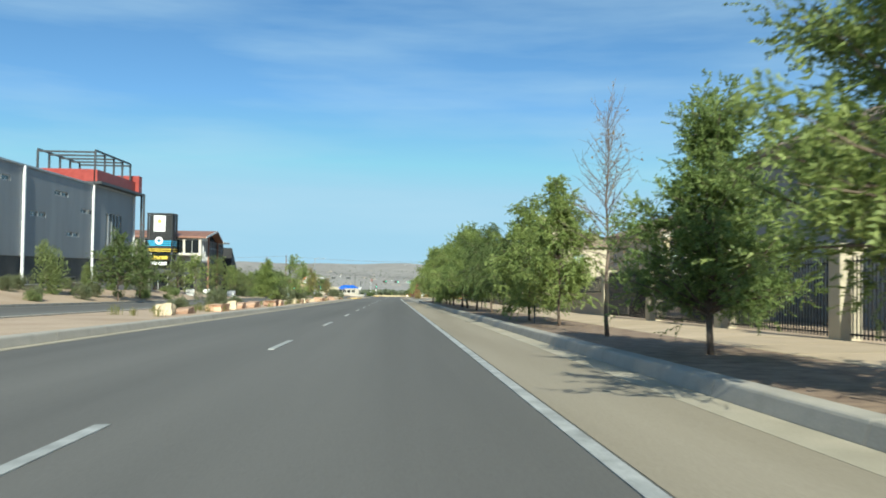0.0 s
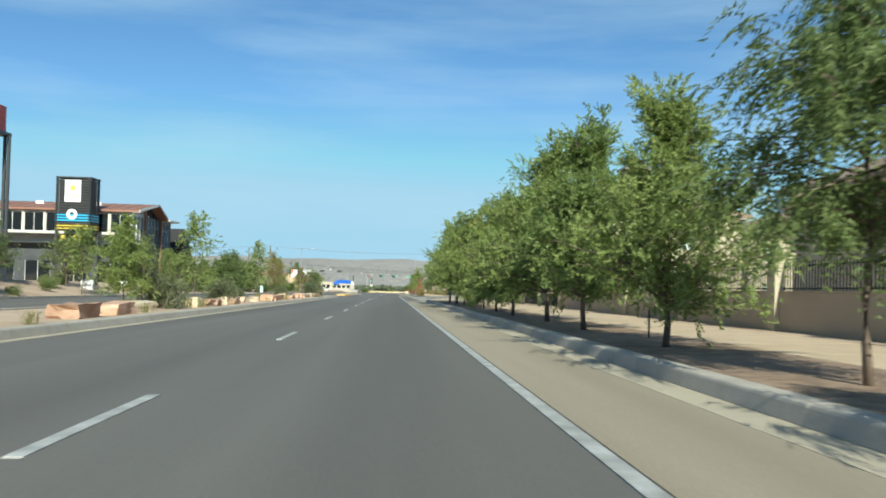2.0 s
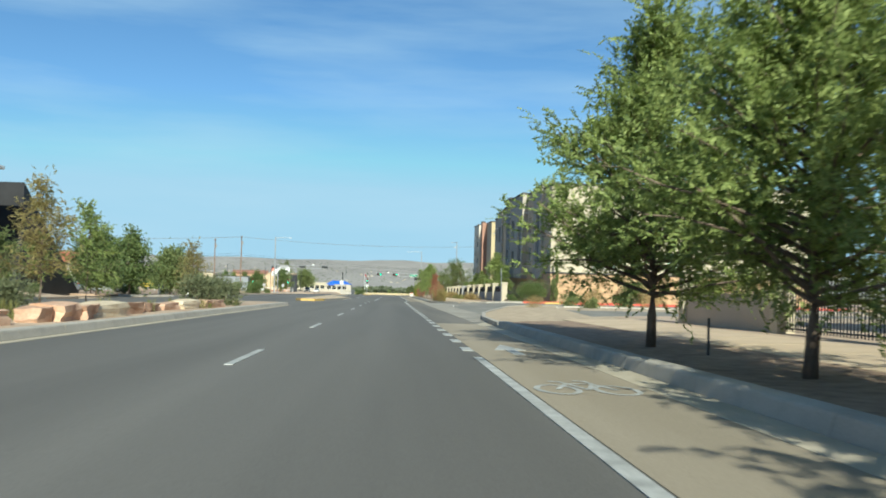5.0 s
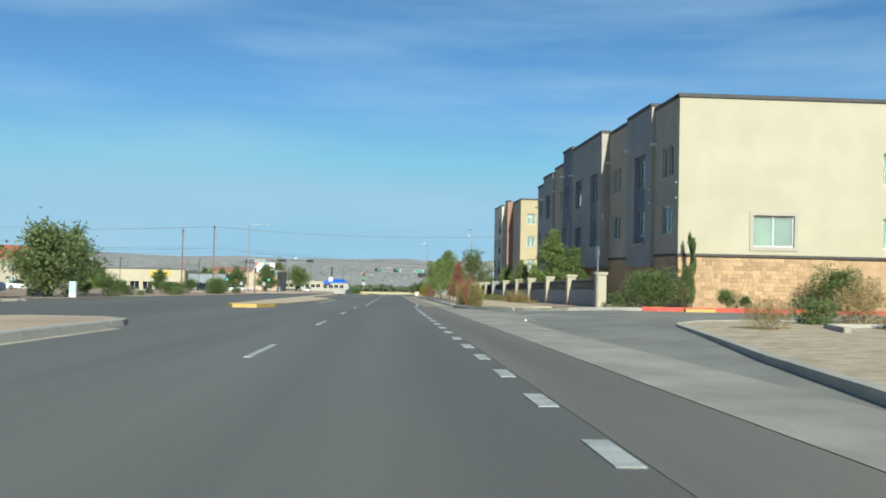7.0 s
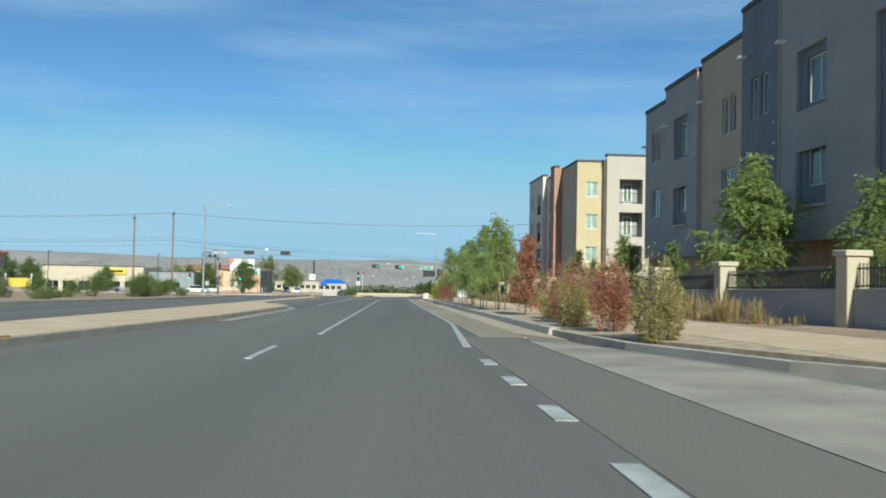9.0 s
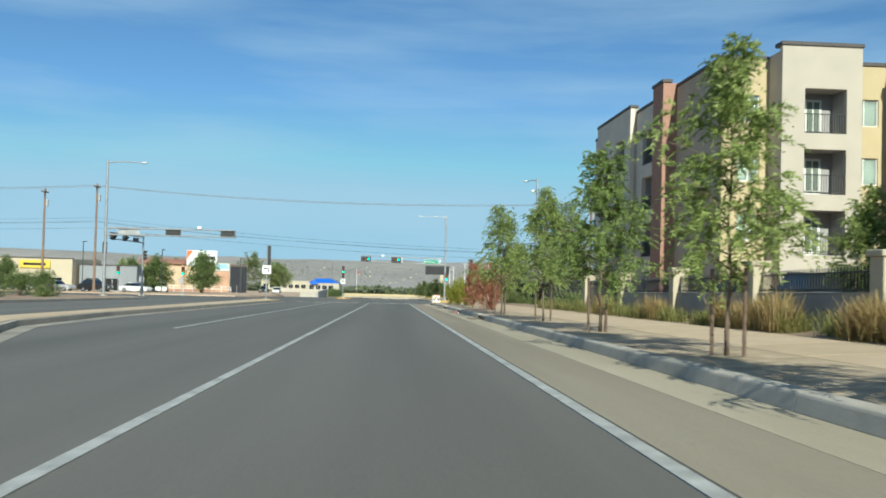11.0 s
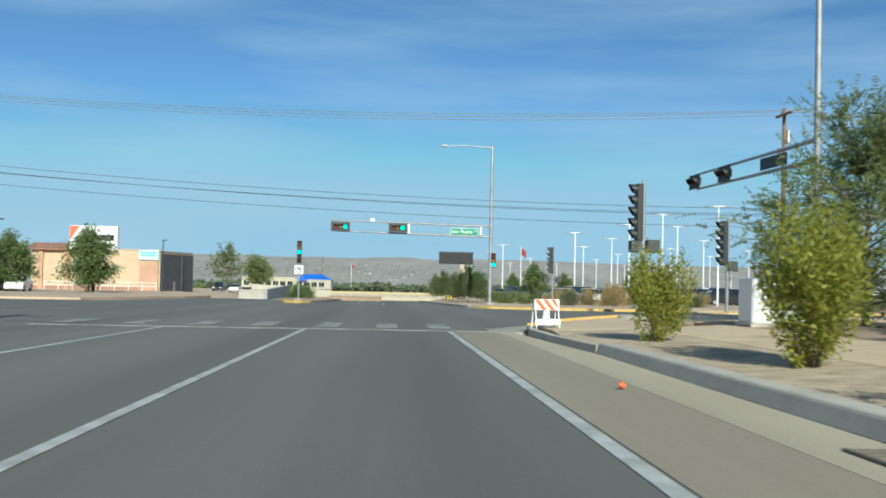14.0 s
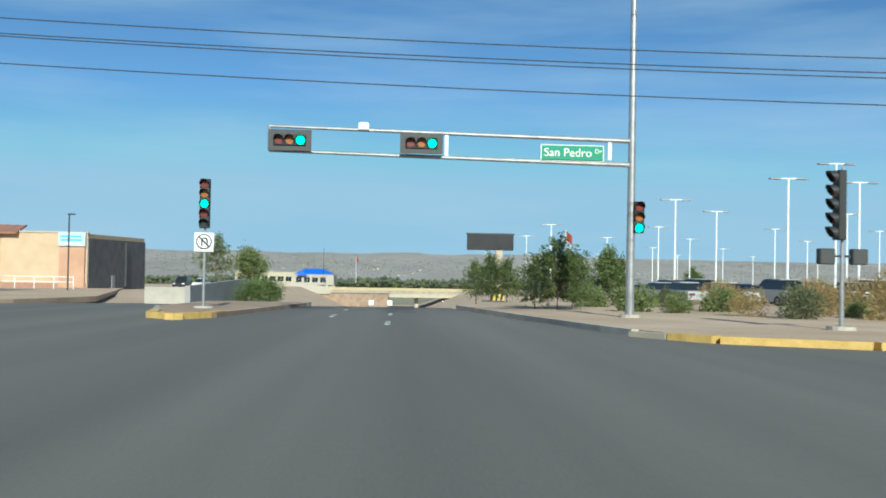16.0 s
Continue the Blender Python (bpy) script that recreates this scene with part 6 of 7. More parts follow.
# ---------------------------------------------------------------- signals, poles, wires
def head(parent, m, n=3, lit=2, horizontal=False, back=True, order=("lens_red", "lens_amber", "lens_green")):
    """A traffic signal head with a backplate and visored lenses, facing -y in m; the lit lens glows green."""
    s = 0.35
    w, h = (n * s, s) if horizontal else (s, n * s)
    hd = part("signal_head", Shape().box(-w / 2, w / 2, 0, 0.2, -h / 2, h / 2, 0.02), M["signal"], parent, at=m)
    if back:
        part("backplate", Shape().box(-w / 2 - 0.17, w / 2 + 0.17, 0.05, 0.065, -h / 2 - 0.17, h / 2 + 0.17, 0.004), M["signal_grey"], hd)
    for i in range(n):
        o = (i - (n - 1) / 2) * s
        c = (o, 0) if horizontal else (0, -o)
        mat = "lens_green" if i == lit else order[min(i, 1)] if i < 2 else ("lens_red" if i == 3 else "signal")
        if i == 2 and lit != 2:
            mat = "signal"
        part("lens", Shape().tube([(c[0], -0.012, c[1]), (c[0], 0.0, c[1])], 0.14, 16), M[mat], hd)
        v = Shape()
        k = 12
        vs = []
        for d in (0.0, -0.24):
            for rr in (0.165, 0.155):
                vs += [(c[0] + rr * math.cos(a), d * (0.55 + 0.45 * math.sin(a) if d else 1), c[1] + rr * math.sin(a)) for a in [math.pi * (-0.22 + 1.44 * q / k) for q in range(k + 1)]]
        q = k + 1
        fs = []
        for j in range(k):
            fs += [(j, j + 1, 2 * q + j + 1, 2 * q + j), (q + j, 3 * q + j, 3 * q + j + 1, q + j + 1), (2 * q + j, 2 * q + j + 1, 3 * q + j + 1, 3 * q + j)]
        v.add(vs, fs)
        part("visor", v, M["signal"], hd)
    return hd


def rotz(deg):
    return Matrix.Rotation(radians(deg), 4, "Z")


def luminaire(t, z, dx, dy, length):
    """A bracket arm with a cobra-head lamp."""
    a = part("lamp_arm", Shape().tube([(0, 0, z - 0.05), (dx * length * 0.5, dy * length * 0.5, z + 0.06), (dx * length, dy * length, z + 0.02)], [0.05, 0.045, 0.035], 8), M["galv"], t)
    c = Vector((dx * (length + 0.25), dy * (length + 0.25), z))
    part("lamp", Shape().sphere(c, 0.28, 12, 6, 0.32), M["white_steel"], a, "pale street lamp head")


def mast(name, label, x, y, h, base_r=0.15):
    t = thing(name, label, "traffic signal", P(x, y, 0.1))
    part("pole", Shape().tube([(0, 0, 0), (0, 0, h)], [base_r, base_r * 0.62], 14), M["galv"], t)
    part("base", Shape().tube([(0, 0, -0.2), (0, 0, 0.12)], [0.36, 0.34], 14), M["concrete"], t)
    return t


def mast_arm(t, dx, dy, length, z1, z2, rise=0.15):
    for z in (z1, z2):
        part("mast_arm", Shape().tube([(0, 0, z), (dx * length, dy * length, z + rise)], [0.085, 0.05], 10), M["galv"], t)
    part("arm_end", Shape().tube([(dx * length, dy * length, z1 + rise), (dx * length, dy * length, z2 + rise)], 0.05, 8), M["galv"], t)


# far side of the crossing, facing the camera
far = mast("traffic_signal_mast", "galvanised signal mast with two green lights over the road", 7.75, 321.0, 12.0)
mast_arm(far, -1, 0, 12.0, 5.9, 5.1, 0.2)
luminaire(far, 11.9, -1, 0, 3.4)
for x in (-3.55, 0.72):
    head(far, Matrix.Translation((x - 7.75, -0.30, 5.62)), 3, 2, True)
sg = part("street_sign", Shape().box(-3.05, -1.0, -0.14, -0.10, 5.2, 5.68, 0.01), M["sign_green"], far, "green street name sign with white letters")
part("sign_border", Shape().box(-3.08, -0.97, -0.099, -0.085, 5.17, 5.71), M["sign_white"], sg)
words("San Pedro", 0.39, M["sign_white"], sg, "lettering", Matrix.Translation((-2.98, -0.146, 5.32)))
words("Dr", 0.2, M["sign_white"], sg, "lettering", Matrix.Translation((-1.28, -0.146, 5.44)))
head(far, Matrix.Translation((0.22, -0.2, 3.35)), 3, 2, False, False)
part("detector", Shape().box(-9.1, -8.75, -0.2, 0.15, 6.02, 6.27, 0.03), M["sign_white"], far, "white detector box on the mast arm")
for dx in (-6.2, -0.75):
    part("strut", Shape().box(dx - 0.06, dx + 0.06, -0.03, 0.03, 5.25, 5.95), M["white_steel"], far)
# far median post
fm = mast("traffic_signal_post", "slim signal post with a no-turn sign on the median", -6.85, 323.6, 4.5, 0.06)
head(fm, Matrix.Translation((0, -0.15, 3.75)), 5, 2, False, False)
ns = part("turn_sign", Shape().box(-0.34, 0.34, -0.10, -0.085, 2.05, 2.72, 0.004), M["sign_white"], fm, "white no U-turn sign")


part("symbol", ring_shape((0, 2.40), 0.235, 0.275, -0.106), M["sign_black"], ns)
part("symbol", ring_shape((0.02, 2.43), 0.07, 0.12, -0.106, 14, 0, 180).add([(-0.10, -0.106, 2.25), (-0.05, -0.106, 2.25), (-0.05, -0.106, 2.43), (-0.10, -0.106, 2.43), (0.09, -0.106, 2.34), (0.14, -0.106, 2.34), (0.14, -0.106, 2.43), (0.09, -0.106, 2.43), (-0.2, -0.109, 2.56), (-0.16, -0.109, 2.6), (0.2, -0.109, 2.24), (0.16, -0.109, 2.2)], [(0, 1, 2, 3), (4, 5, 6, 7), (8, 9, 10, 11)]), M["sign_black"], ns)
# far right corner: side-on heads with walk signals
fr = mast("traffic_signal_post", "slim signal post with walk signals on the far corner", 11.15, 313.8, 4.1, 0.06)
head(fr, Matrix.Translation((-0.18, 0, 3.15)) @ rotz(-90), 5, 9, False, False)
for dx in (-0.42, 0.42):
    part("walk_signal", Shape().box(dx - 0.2, dx + 0.2, -0.12, 0.12, 1.66, 2.06, 0.03), M["signal_grey"], fr)
part("bracket", Shape().box(-0.3, 0.3, -0.03, 0.03, 1.84, 1.90), M["dark_steel"], fr)
fr2 = mast("traffic_signal_post", "signal post seen side-on on the refuge island", 13.55, 289.9, 4.1, 0.075)
head(fr2, Matrix.Translation((-0.24, 0, 3.05)) @ rotz(-90), 5, 9, False, False)
part("walk_signal", Shape().box(-0.02, 0.38, -0.14, 0.14, 1.95, 2.35, 0.03), M["signal_grey"], fr2)
# near right: post with five lenses turned to the side street
nr = mast("traffic_signal_post", "signal post with five dark lenses and walk signal", 8.05, 282.9, 4.3, 0.085)
head(nr, Matrix.Translation((-0.24, 0, 3.3)) @ rotz(-90), 5, 9, False, False)
part("walk_signal", Shape().box(0.1, 0.5, -0.14, 0.14, 2.05, 2.45, 0.03), M["signal_grey"], nr)
part("walk_signal", Shape().box(-0.42, -0.12, -0.16, 0.16, 2.05, 2.42, 0.03), M["signal_grey"], nr)
# near right: tall mast with an arm over the side street
nm = mast("traffic_signal_mast", "tall signal mast with lamp and arm over the side street", 14.6, 284.9, 12.5)
mast_arm(nm, 0.02, 1.0, 12.0, 6.0, 5.3, 0.1)
luminaire(nm, 12.3, -0.55, 0.6, 1.6)
part("camera_dome", Shape().sphere((-0.45, 0, 11.2), 0.17), M["white_steel"], nm)
for yy in (11.6, 8.0):
    head(nm, Matrix.Translation((-0.1, yy, 5.7)) @ rotz(-90), 3, 9, True)
part("street_sign", Shape().box(-0.13, -0.10, 2.0, 4.2, 5.4, 5.85), M["signal_grey"], nm, "back of a street sign")
# near left: tall mast, its signals seen from behind
nl = mast("traffic_signal_mast", "tall signal mast with lamp, signals seen from behind", -25.9, 278.5, 12.3)
mast_arm(nl, 1, 0, 11.6, 6.2, 5.6, 0.05)
luminaire(nl, 12.2, 1, 0, 3.0)
for x in (-14.95, -19.9):
    head(nl, Matrix.Translation((x + 25.9, 0.2, 5.92)) @ rotz(180), 3, 9, True)
part("street_sign", Shape().box(1.1, 3.0, 0.1, 0.14, 5.7, 6.12), M["galv"], nl, "pale back of a street sign")
part("detector", Shape().box(8.2, 8.6, -0.15, 0.15, 6.3, 6.55, 0.03), M["sign_white"], nl)
head(nl, Matrix.Translation((-0.1, 0.3, 4.4)) @ rotz(180), 3, 9, False, False)
# near median post
mp = mast("traffic_signal_post", "slim median signal post with a turn-lane sign", -11.05, 276.6, 4.85, 0.06)
head(mp, Matrix.Translation((0.12, 0.2, 4.0)) @ rotz(180), 5, 9, False, False)
ts = part("turn_sign", Shape().box(-0.38, 0.38, -0.09, -0.075, 2.35, 3.1, 0.004), M["sign_white"], mp, "white turn-lane sign with black arrow")
part("symbol", Shape().add([(0.12, -0.095, 2.5), (0.2, -0.095, 2.5), (0.2, -0.095, 2.85), (0.12, -0.095, 2.77), (-0.12, -0.095, 2.77), (-0.12, -0.095, 2.85), (-0.12, -0.096, 2.94), (-0.12, -0.096, 2.68), (-0.28, -0.096, 2.81)], [(0, 1, 2, 3), (3, 2, 5, 4), (6, 7, 8)]), M["sign_black"], ts)
# far left: arm toward the camera
fl = mast("traffic_signal_mast", "dark signal mast with three heads across the side street", -27.5, 296.0, 6.6, 0.14)
mast_arm(fl, 0, -1, 11.5, 6.4, 5.8, 0.1)
for yy in (-10.6, -6.8):
    head(fl, Matrix.Translation((0.15, yy, 6.1)) @ rotz(90), 3, 9, True)
part("street_sign", Shape().box(0.1, 0.13, -4.2, -2.2, 5.85, 6.25), M["signal_grey"], fl)
head(fl, Matrix.Translation((0.25, 0, 4.4)) @ rotz(90), 3, 9, False, False)
for x, y in ((-27, 312.5), (-37, 318)):
    p2 = mast("traffic_signal_post", "slim signal post with green light on the far corner", x, y, 3.6, 0.05)
    head(p2, Matrix.Translation((0, -0.15, 3.1)), 3, 2, False, False)


def wood_pole(x, y, h):
    t = thing("utility_pole", "weathered wooden utility pole with crossarm", "utility pole", P(x, y, 0), "utility poles")
    part("pole", Shape().tube([(0, 0, -0.3), (0, 0, h)], [0.19, 0.12], 10), M["wood_pole"], t)
    part("crossarm", Shape().box(-0.09, 0.09, -1.2, 1.2, h - 0.5, h - 0.36, 0.01), M["wood_pole"], t)
    for yy in (-1.05, -0.5, 0.5, 1.05):
        part("insulator", Shape().tube([(0, yy, h - 0.36), (0, yy, h - 0.16)], [0.05, 0.035], 8), M["galv"], t)
    part("transformer", Shape().tube([(0.3, 0, h - 2.4), (0.3, 0, h - 1.5)], 0.2, 12), M["galv"], t)
    return t


POLES = [(-47.1, 318.0, 14.0), (-40.2, 318.0, 14.9), (26.9, 313.5, 14.0), (96.0, 309, 14.0), (-112, 322, 14.5)]
for q in POLES:
    wood_pole(*q)


def wire(a, b, sag, r=0.012, mat="dark_steel"):
    t = thing("overhead_wire", "black overhead wire strung between poles", "wire", None, "overhead wires")
    pts = [Vector(a).lerp(Vector(b), i / 24) - Vector((0, 0, sag * 4 * (i / 24) * (1 - i / 24))) for i in range(25)]
    part("cable", Shape().tube(pts, r, 5), M[mat], t)


lp, rp, rr2, ll = P(-40.2, 318), P(26.9, 313.5), P(96, 309), P(-112, 322)
for (za, zb_, dy, sg_) in ((14.6, 13.7, -1.0, 1.1), (14.6, 13.7, -0.5, 1.2), (14.6, 13.7, 1.0, 1.15), (10.25, 7.1, 0, 0.9), (9.65, 6.7, 0, 0.8), (9.8, 6.6, 0.25, 0.85), (8.85, 5.8, 0, 0.75)):
    top = {"mat": "galv" if za > 14 else "dark_steel", "r": 0.020 if za > 14 else 0.016}
    wire(lp + Vector((0, dy, za)), rp + Vector((0, dy, zb_)), sg_, **top)
    wire(rp + Vector((0, dy, zb_)), rr2 + Vector((0, dy, zb_)), sg_, **top)
    wire(lp + Vector((0, dy, za)), ll + Vector((0, dy, za)), sg_, **top)


def barricade():
    t = thing("barricade", "white folding barricade with orange stripes", "barricade", turned(P(4.3, 278.8, 0.145), 14, 0.76))
    for s in (-1, 1):
        for dy in (-1, 1):
            part("leg", Shape().tube([(0.42 * s, 0.22 * dy, 0), (0.42 * s, 0.03 * dy, 0.98)], 0.022, 6), M["white_steel"], t)
    bd = part("board", Shape().box(-0.46, 0.46, -0.10, -0.06, 0.62, 0.98, 0.008), M["sign_white"], t)
    for k in range(3):
        x = -0.17 + 0.3 * k
        part("stripe", Shape().add([(x, -0.102, 0.63), (min(x + 0.16, 0.455), -0.102, 0.63), (x - 0.13, -0.102, 0.97), (x - 0.29, -0.102, 0.97)], [(0, 1, 2, 3)]), M["orange"], bd)
    part("low_board", Shape().box(-0.46, 0.46, -0.21, -0.17, 0.12, 0.32, 0.008), M["sign_white"], t)
    part("sack", Shape().tube([(0, -0.02, 0.1), (0.02, -0.02, 0.6)], [0.16, 0.1], 10), M["sign_white"], t)


barricade()
cab = thing("utility_cabinet", "pale grey steel utility cabinet behind the footpath", "cabinet", P(8.55, 276.0, 0.13))
part("plinth", Shape().box(-0.05, 1.35, -0.05, 0.85, -0.25, 0.08, 0.01), M["concrete"], cab)
part("body", Shape().box(0, 1.3, 0, 0.8, 0.08, 1.12, 0.03), M["white_steel"], cab)
for x_ in (0.03, 0.67):
    dr_ = part("door", Shape().box(x_, x_ + 0.6, -0.02, -0.003, 0.14, 1.04, 0.006), M["white_steel"], cab)
    part("handle", Shape().box(x_ + 0.5, x_ + 0.53, -0.045, -0.022, 0.5, 0.66), M["dark_steel"], dr_)
for x, y, c in ((9.0, 280.2, 0), ):
    d = thing("ground_box", "round concrete footing set in the corner", "footing", P(8.05, 282.9, 0.1))
    part("slab", Shape().tube([(0, 0, 0), (0, 0, 0.1)], [0.75, 0.7], 18), M["concrete"], d)
for y0 in (234.6, 246.6, 259.8):
    d = thing("storm_drain", "open kerb inlet with an iron grate", "storm drain", P(3.92, y0, 0.0), "storm drains")
    s = Shape().box(0.05, 0.32, 0, 2.98, 0.11, 0.165, 0.01)
    s.v = [(a, b, c + G(b)) for a, b, c in s.v]
    part("lintel", s, M["concrete"], d)
    # black plate: the dark depth of the inlet painted at its back
    s = Shape().box(0.26, 0.32, 0, 2.98, -0.25, 0.11)
    s.v = [(a, b, c + G(b)) for a, b, c in s.v]
    part("back", s, M["black_panel"], d)
    g = Shape()
    for k in range(22):
        g.box(-0.46, -0.03, 0.1 + 0.13 * k, 0.145 + 0.13 * k, 0.008, 0.03)
    g.box(-0.50, -0.46, 0.05, 2.9, 0.008, 0.032)
    g.v = [(a, b, c + G(b)) for a, b, c in g.v]
    part("grate", g, M["grate"], d)
stop = thing("stop_sign", "back of an octagonal sign on a steel post", "sign", P(9.6, 164.9, 0.14))
part("post", Shape().tube([(0, 0, 0), (0, 0, 2.9)], 0.03, 8), M["galv"], stop)
oc = [(0.38 * math.cos(radians(22.5 + 45 * i)), 2.6 + 0.38 * math.sin(radians(22.5 + 45 * i))) for i in range(8)]
part("plate", Shape().extrude(oc, "x", -0.05, -0.03), M["galv"], stop)
for x, y in ((4.55, 27.85), (5.4, 53.0), (5.0, 103.0)):
    d = thing("marker_post", "short dark steel marker post in the mulch", "post", P(x, y, 0.12), "marker posts")
    part("post", Shape().tube([(0, 0, -0.1), (0, 0, 0.62)], 0.022, 8), M["dark_steel"], d)


def litter(x, y, mat, label, s):
    t = thing("litter", label, "litter", P(x, y, 0.012), "litter on the road")
    sh = Shape().sphere((0, 0, 0.035), 0.055, 8, 5, 0.6)
    sh.v = [(a * s + 0.03 * noise.noise(Vector((a * 30, b * 30, c * 30))), b, c + 0.02 * noise.noise(Vector((b * 25, c * 25, a * 25)))) for a, b, c in sh.v]
    part("crumple", sh, M[mat], t)


litter(3.58, 245.8, "orange", "crumpled orange cup in the gutter", 0.8)
litter(3.72, 245.6, "sign_white", "crumpled white paper in the gutter", 0.6)
litter(4.7, 155.6, "sign_white", "crumpled white paper bag on the driveway", 1.0)
litter(2.87, 266.3, "orange", "crumpled orange wrapper on the shoulder", 0.8)


# ---------------------------------------------------------------- cycle symbol on the road
def bike_symbol(x, y):
    t = thing("bicycle_marking", "white painted bicycle symbol on the lane", "road marking", P(x, y, 0.012), "", "")

    def band(pts, w):
        s = Shape()
        for (x0, y0), (x1, y1) in zip(pts, pts[1:]):
            d = Vector((x1 - x0, y1 - y0)).normalized()
            nx, ny = -d.y * w, d.x * w
            s.add([(x0 + nx, y0 + ny, G(y0)), (x0 - nx, y0 - ny, G(y0)), (x1 - nx, y1 - ny, G(y1)), (x1 + nx, y1 + ny, G(y1))], [(0, 1, 2, 3)])
        return s

    for cx in (-0.34, 0.34):
        part("wheel_ring", band([(cx + 0.23 * math.cos(a), 0.45 * math.sin(a)) for a in [6.2832 * i / 20 for i in range(21)]], 0.035), M["paint"], t)
    part("frame_line", band([(-0.34, 0.0), (-0.12, 0.62), (0.2, 0.62), (0.02, 0.0), (-0.12, 0.62), (-0.18, 0.85), (-0.3, 0.85)], 0.03), M["paint"], t)
    part("fork_line", band([(0.34, 0.0), (0.2, 0.62), (0.16, 0.95), (0.02, 0.95)], 0.03), M["paint"], t)


bike_symbol(2.1, 99.0)
part("arrow", Shape().prism([(2.05, 104.3), (2.25, 104.3), (2.25, 105.6), (2.45, 105.6), (2.15, 107.2), (1.85, 105.6), (2.05, 105.6)], 0.006, 0.012), M["paint"], road)


# ---------------------------------------------------------------- cars
CAR_CACHE = {}
PAINTS = {"white": (0.72, 0.72, 0.70), "silver": (0.38, 0.39, 0.40), "black": (0.02, 0.02, 0.023), "red": (0.42, 0.02, 0.02), "blue": (0.03, 0.06, 0.20), "grey": (0.12, 0.125, 0.13), "tan": (0.40, 0.33, 0.22)}


def car_meshes(color, suv):
    key = (color, suv)
    if key in CAR_CACHE:
        return CAR_CACHE[key]
    paint = plain("car_paint_" + color, PAINTS[color], 0.28, 0.0, 0, 0.6)
    L, Wd = (4.7, 1.85) if suv else (4.5, 1.78)
    hb, ht = (1.05, 1.75) if suv else (0.92, 1.44)
    body = Shape()
    prof = [(-L / 2, 0.35), (-L / 2 + 0.05, hb - 0.25), (-L / 2 + 0.25, hb - 0.08), (-L * 0.16, hb), (L * 0.36 if suv else L * 0.30, hb + 0.02), (L / 2 - 0.08, hb - 0.02), (L / 2, hb - 0.3), (L / 2, 0.35), (L / 2 - 0.15, 0.25), (-L / 2 + 0.15, 0.25)]
    body.extrude(prof, "x", -Wd / 2, Wd / 2)
    cab = [(-L * 0.17, hb - 0.01), (-L * 0.05, ht - 0.06), (0.0, ht), (L * 0.30 if suv else L * 0.2, ht), (L * 0.44 if suv else L * 0.36, hb - 0.01)]
    glass = Shape()
    n = len(cab)
    vs = []
    for sx, in ((-1,), (1,)):
        for k, (y, z) in enumerate(cab):
            w = Wd / 2 - 0.06 if z < hb + 0.1 else Wd / 2 - 0.22
            vs.append((sx * w, y, z))
    glass.add(vs, [tuple(range(n)), tuple(range(2 * n - 1, n - 1, -1))] + [(i, i + 1, n + i + 1, n + i) for i in range(n - 1)])
    roof = Shape()
    ry = [(0.0 - 0.12, ht - 0.02), (0.05, ht + 0.03), ((L * 0.30 if suv else L * 0.2) - 0.05, ht + 0.03), ((L * 0.30 if suv else L * 0.2) + 0.14, ht - 0.05)]
    roof.extrude(ry, "x", -Wd / 2 + 0.2, Wd / 2 - 0.2)
    wheel = Shape().tube([(-0.11, 0, 0), (0.11, 0, 0)], 0.33, 16)
    rim = Shape().tube([(-0.118, 0, 0), (0.118, 0, 0)], 0.2, 12)
    CAR_CACHE[key] = (body.data("body", paint), glass.data("cabin_glass", M["car_glass"]), roof.data("roof", paint), wheel.data("wheel", M["tyre"]), rim.data("rim", M["rim"]), Shape().box(-0.2, 0.2, -0.02, 0.02, -0.07, 0.07, 0.01).data("lamp", M["lens_red"]), Shape().box(-0.2, 0.2, -0.02, 0.02, -0.07, 0.07, 0.01).data("lamp", M["sign_white"]), L, Wd, hb)
    return CAR_CACHE[key]


def car(x, y, turn, color, suv=False, lift=0.1):
    b, g, rf, w, rm, red, white, L, Wd, hb = car_meshes(color, suv)
    t = thing("car", f"parked {color} {'sport utility vehicle' if suv else 'saloon car'} on asphalt lot", "car", turned(P(x, y, lift), turn), "parked cars")
    part("body", b, None, t)
    part("cabin_glass", g, None, t, "dark windows")
    part("roof", rf, None, t)
    for sx in (-1, 1):
        for sy in (-0.31, 0.31):
            wh = part("wheel", w, None, t, at=Vector((sx * (Wd / 2 - 0.09), sy * L, 0.33)))
            part("rim", rm, None, wh)
        part("tail_light", red, None, t, at=Vector((sx * (Wd / 2 - 0.28), L / 2 + 0.005, hb - 0.22)))
        part("headlight", white, None, t, at=Vector((sx * (Wd / 2 - 0.28), -L / 2 - 0.0, hb - 0.32)))
    return t


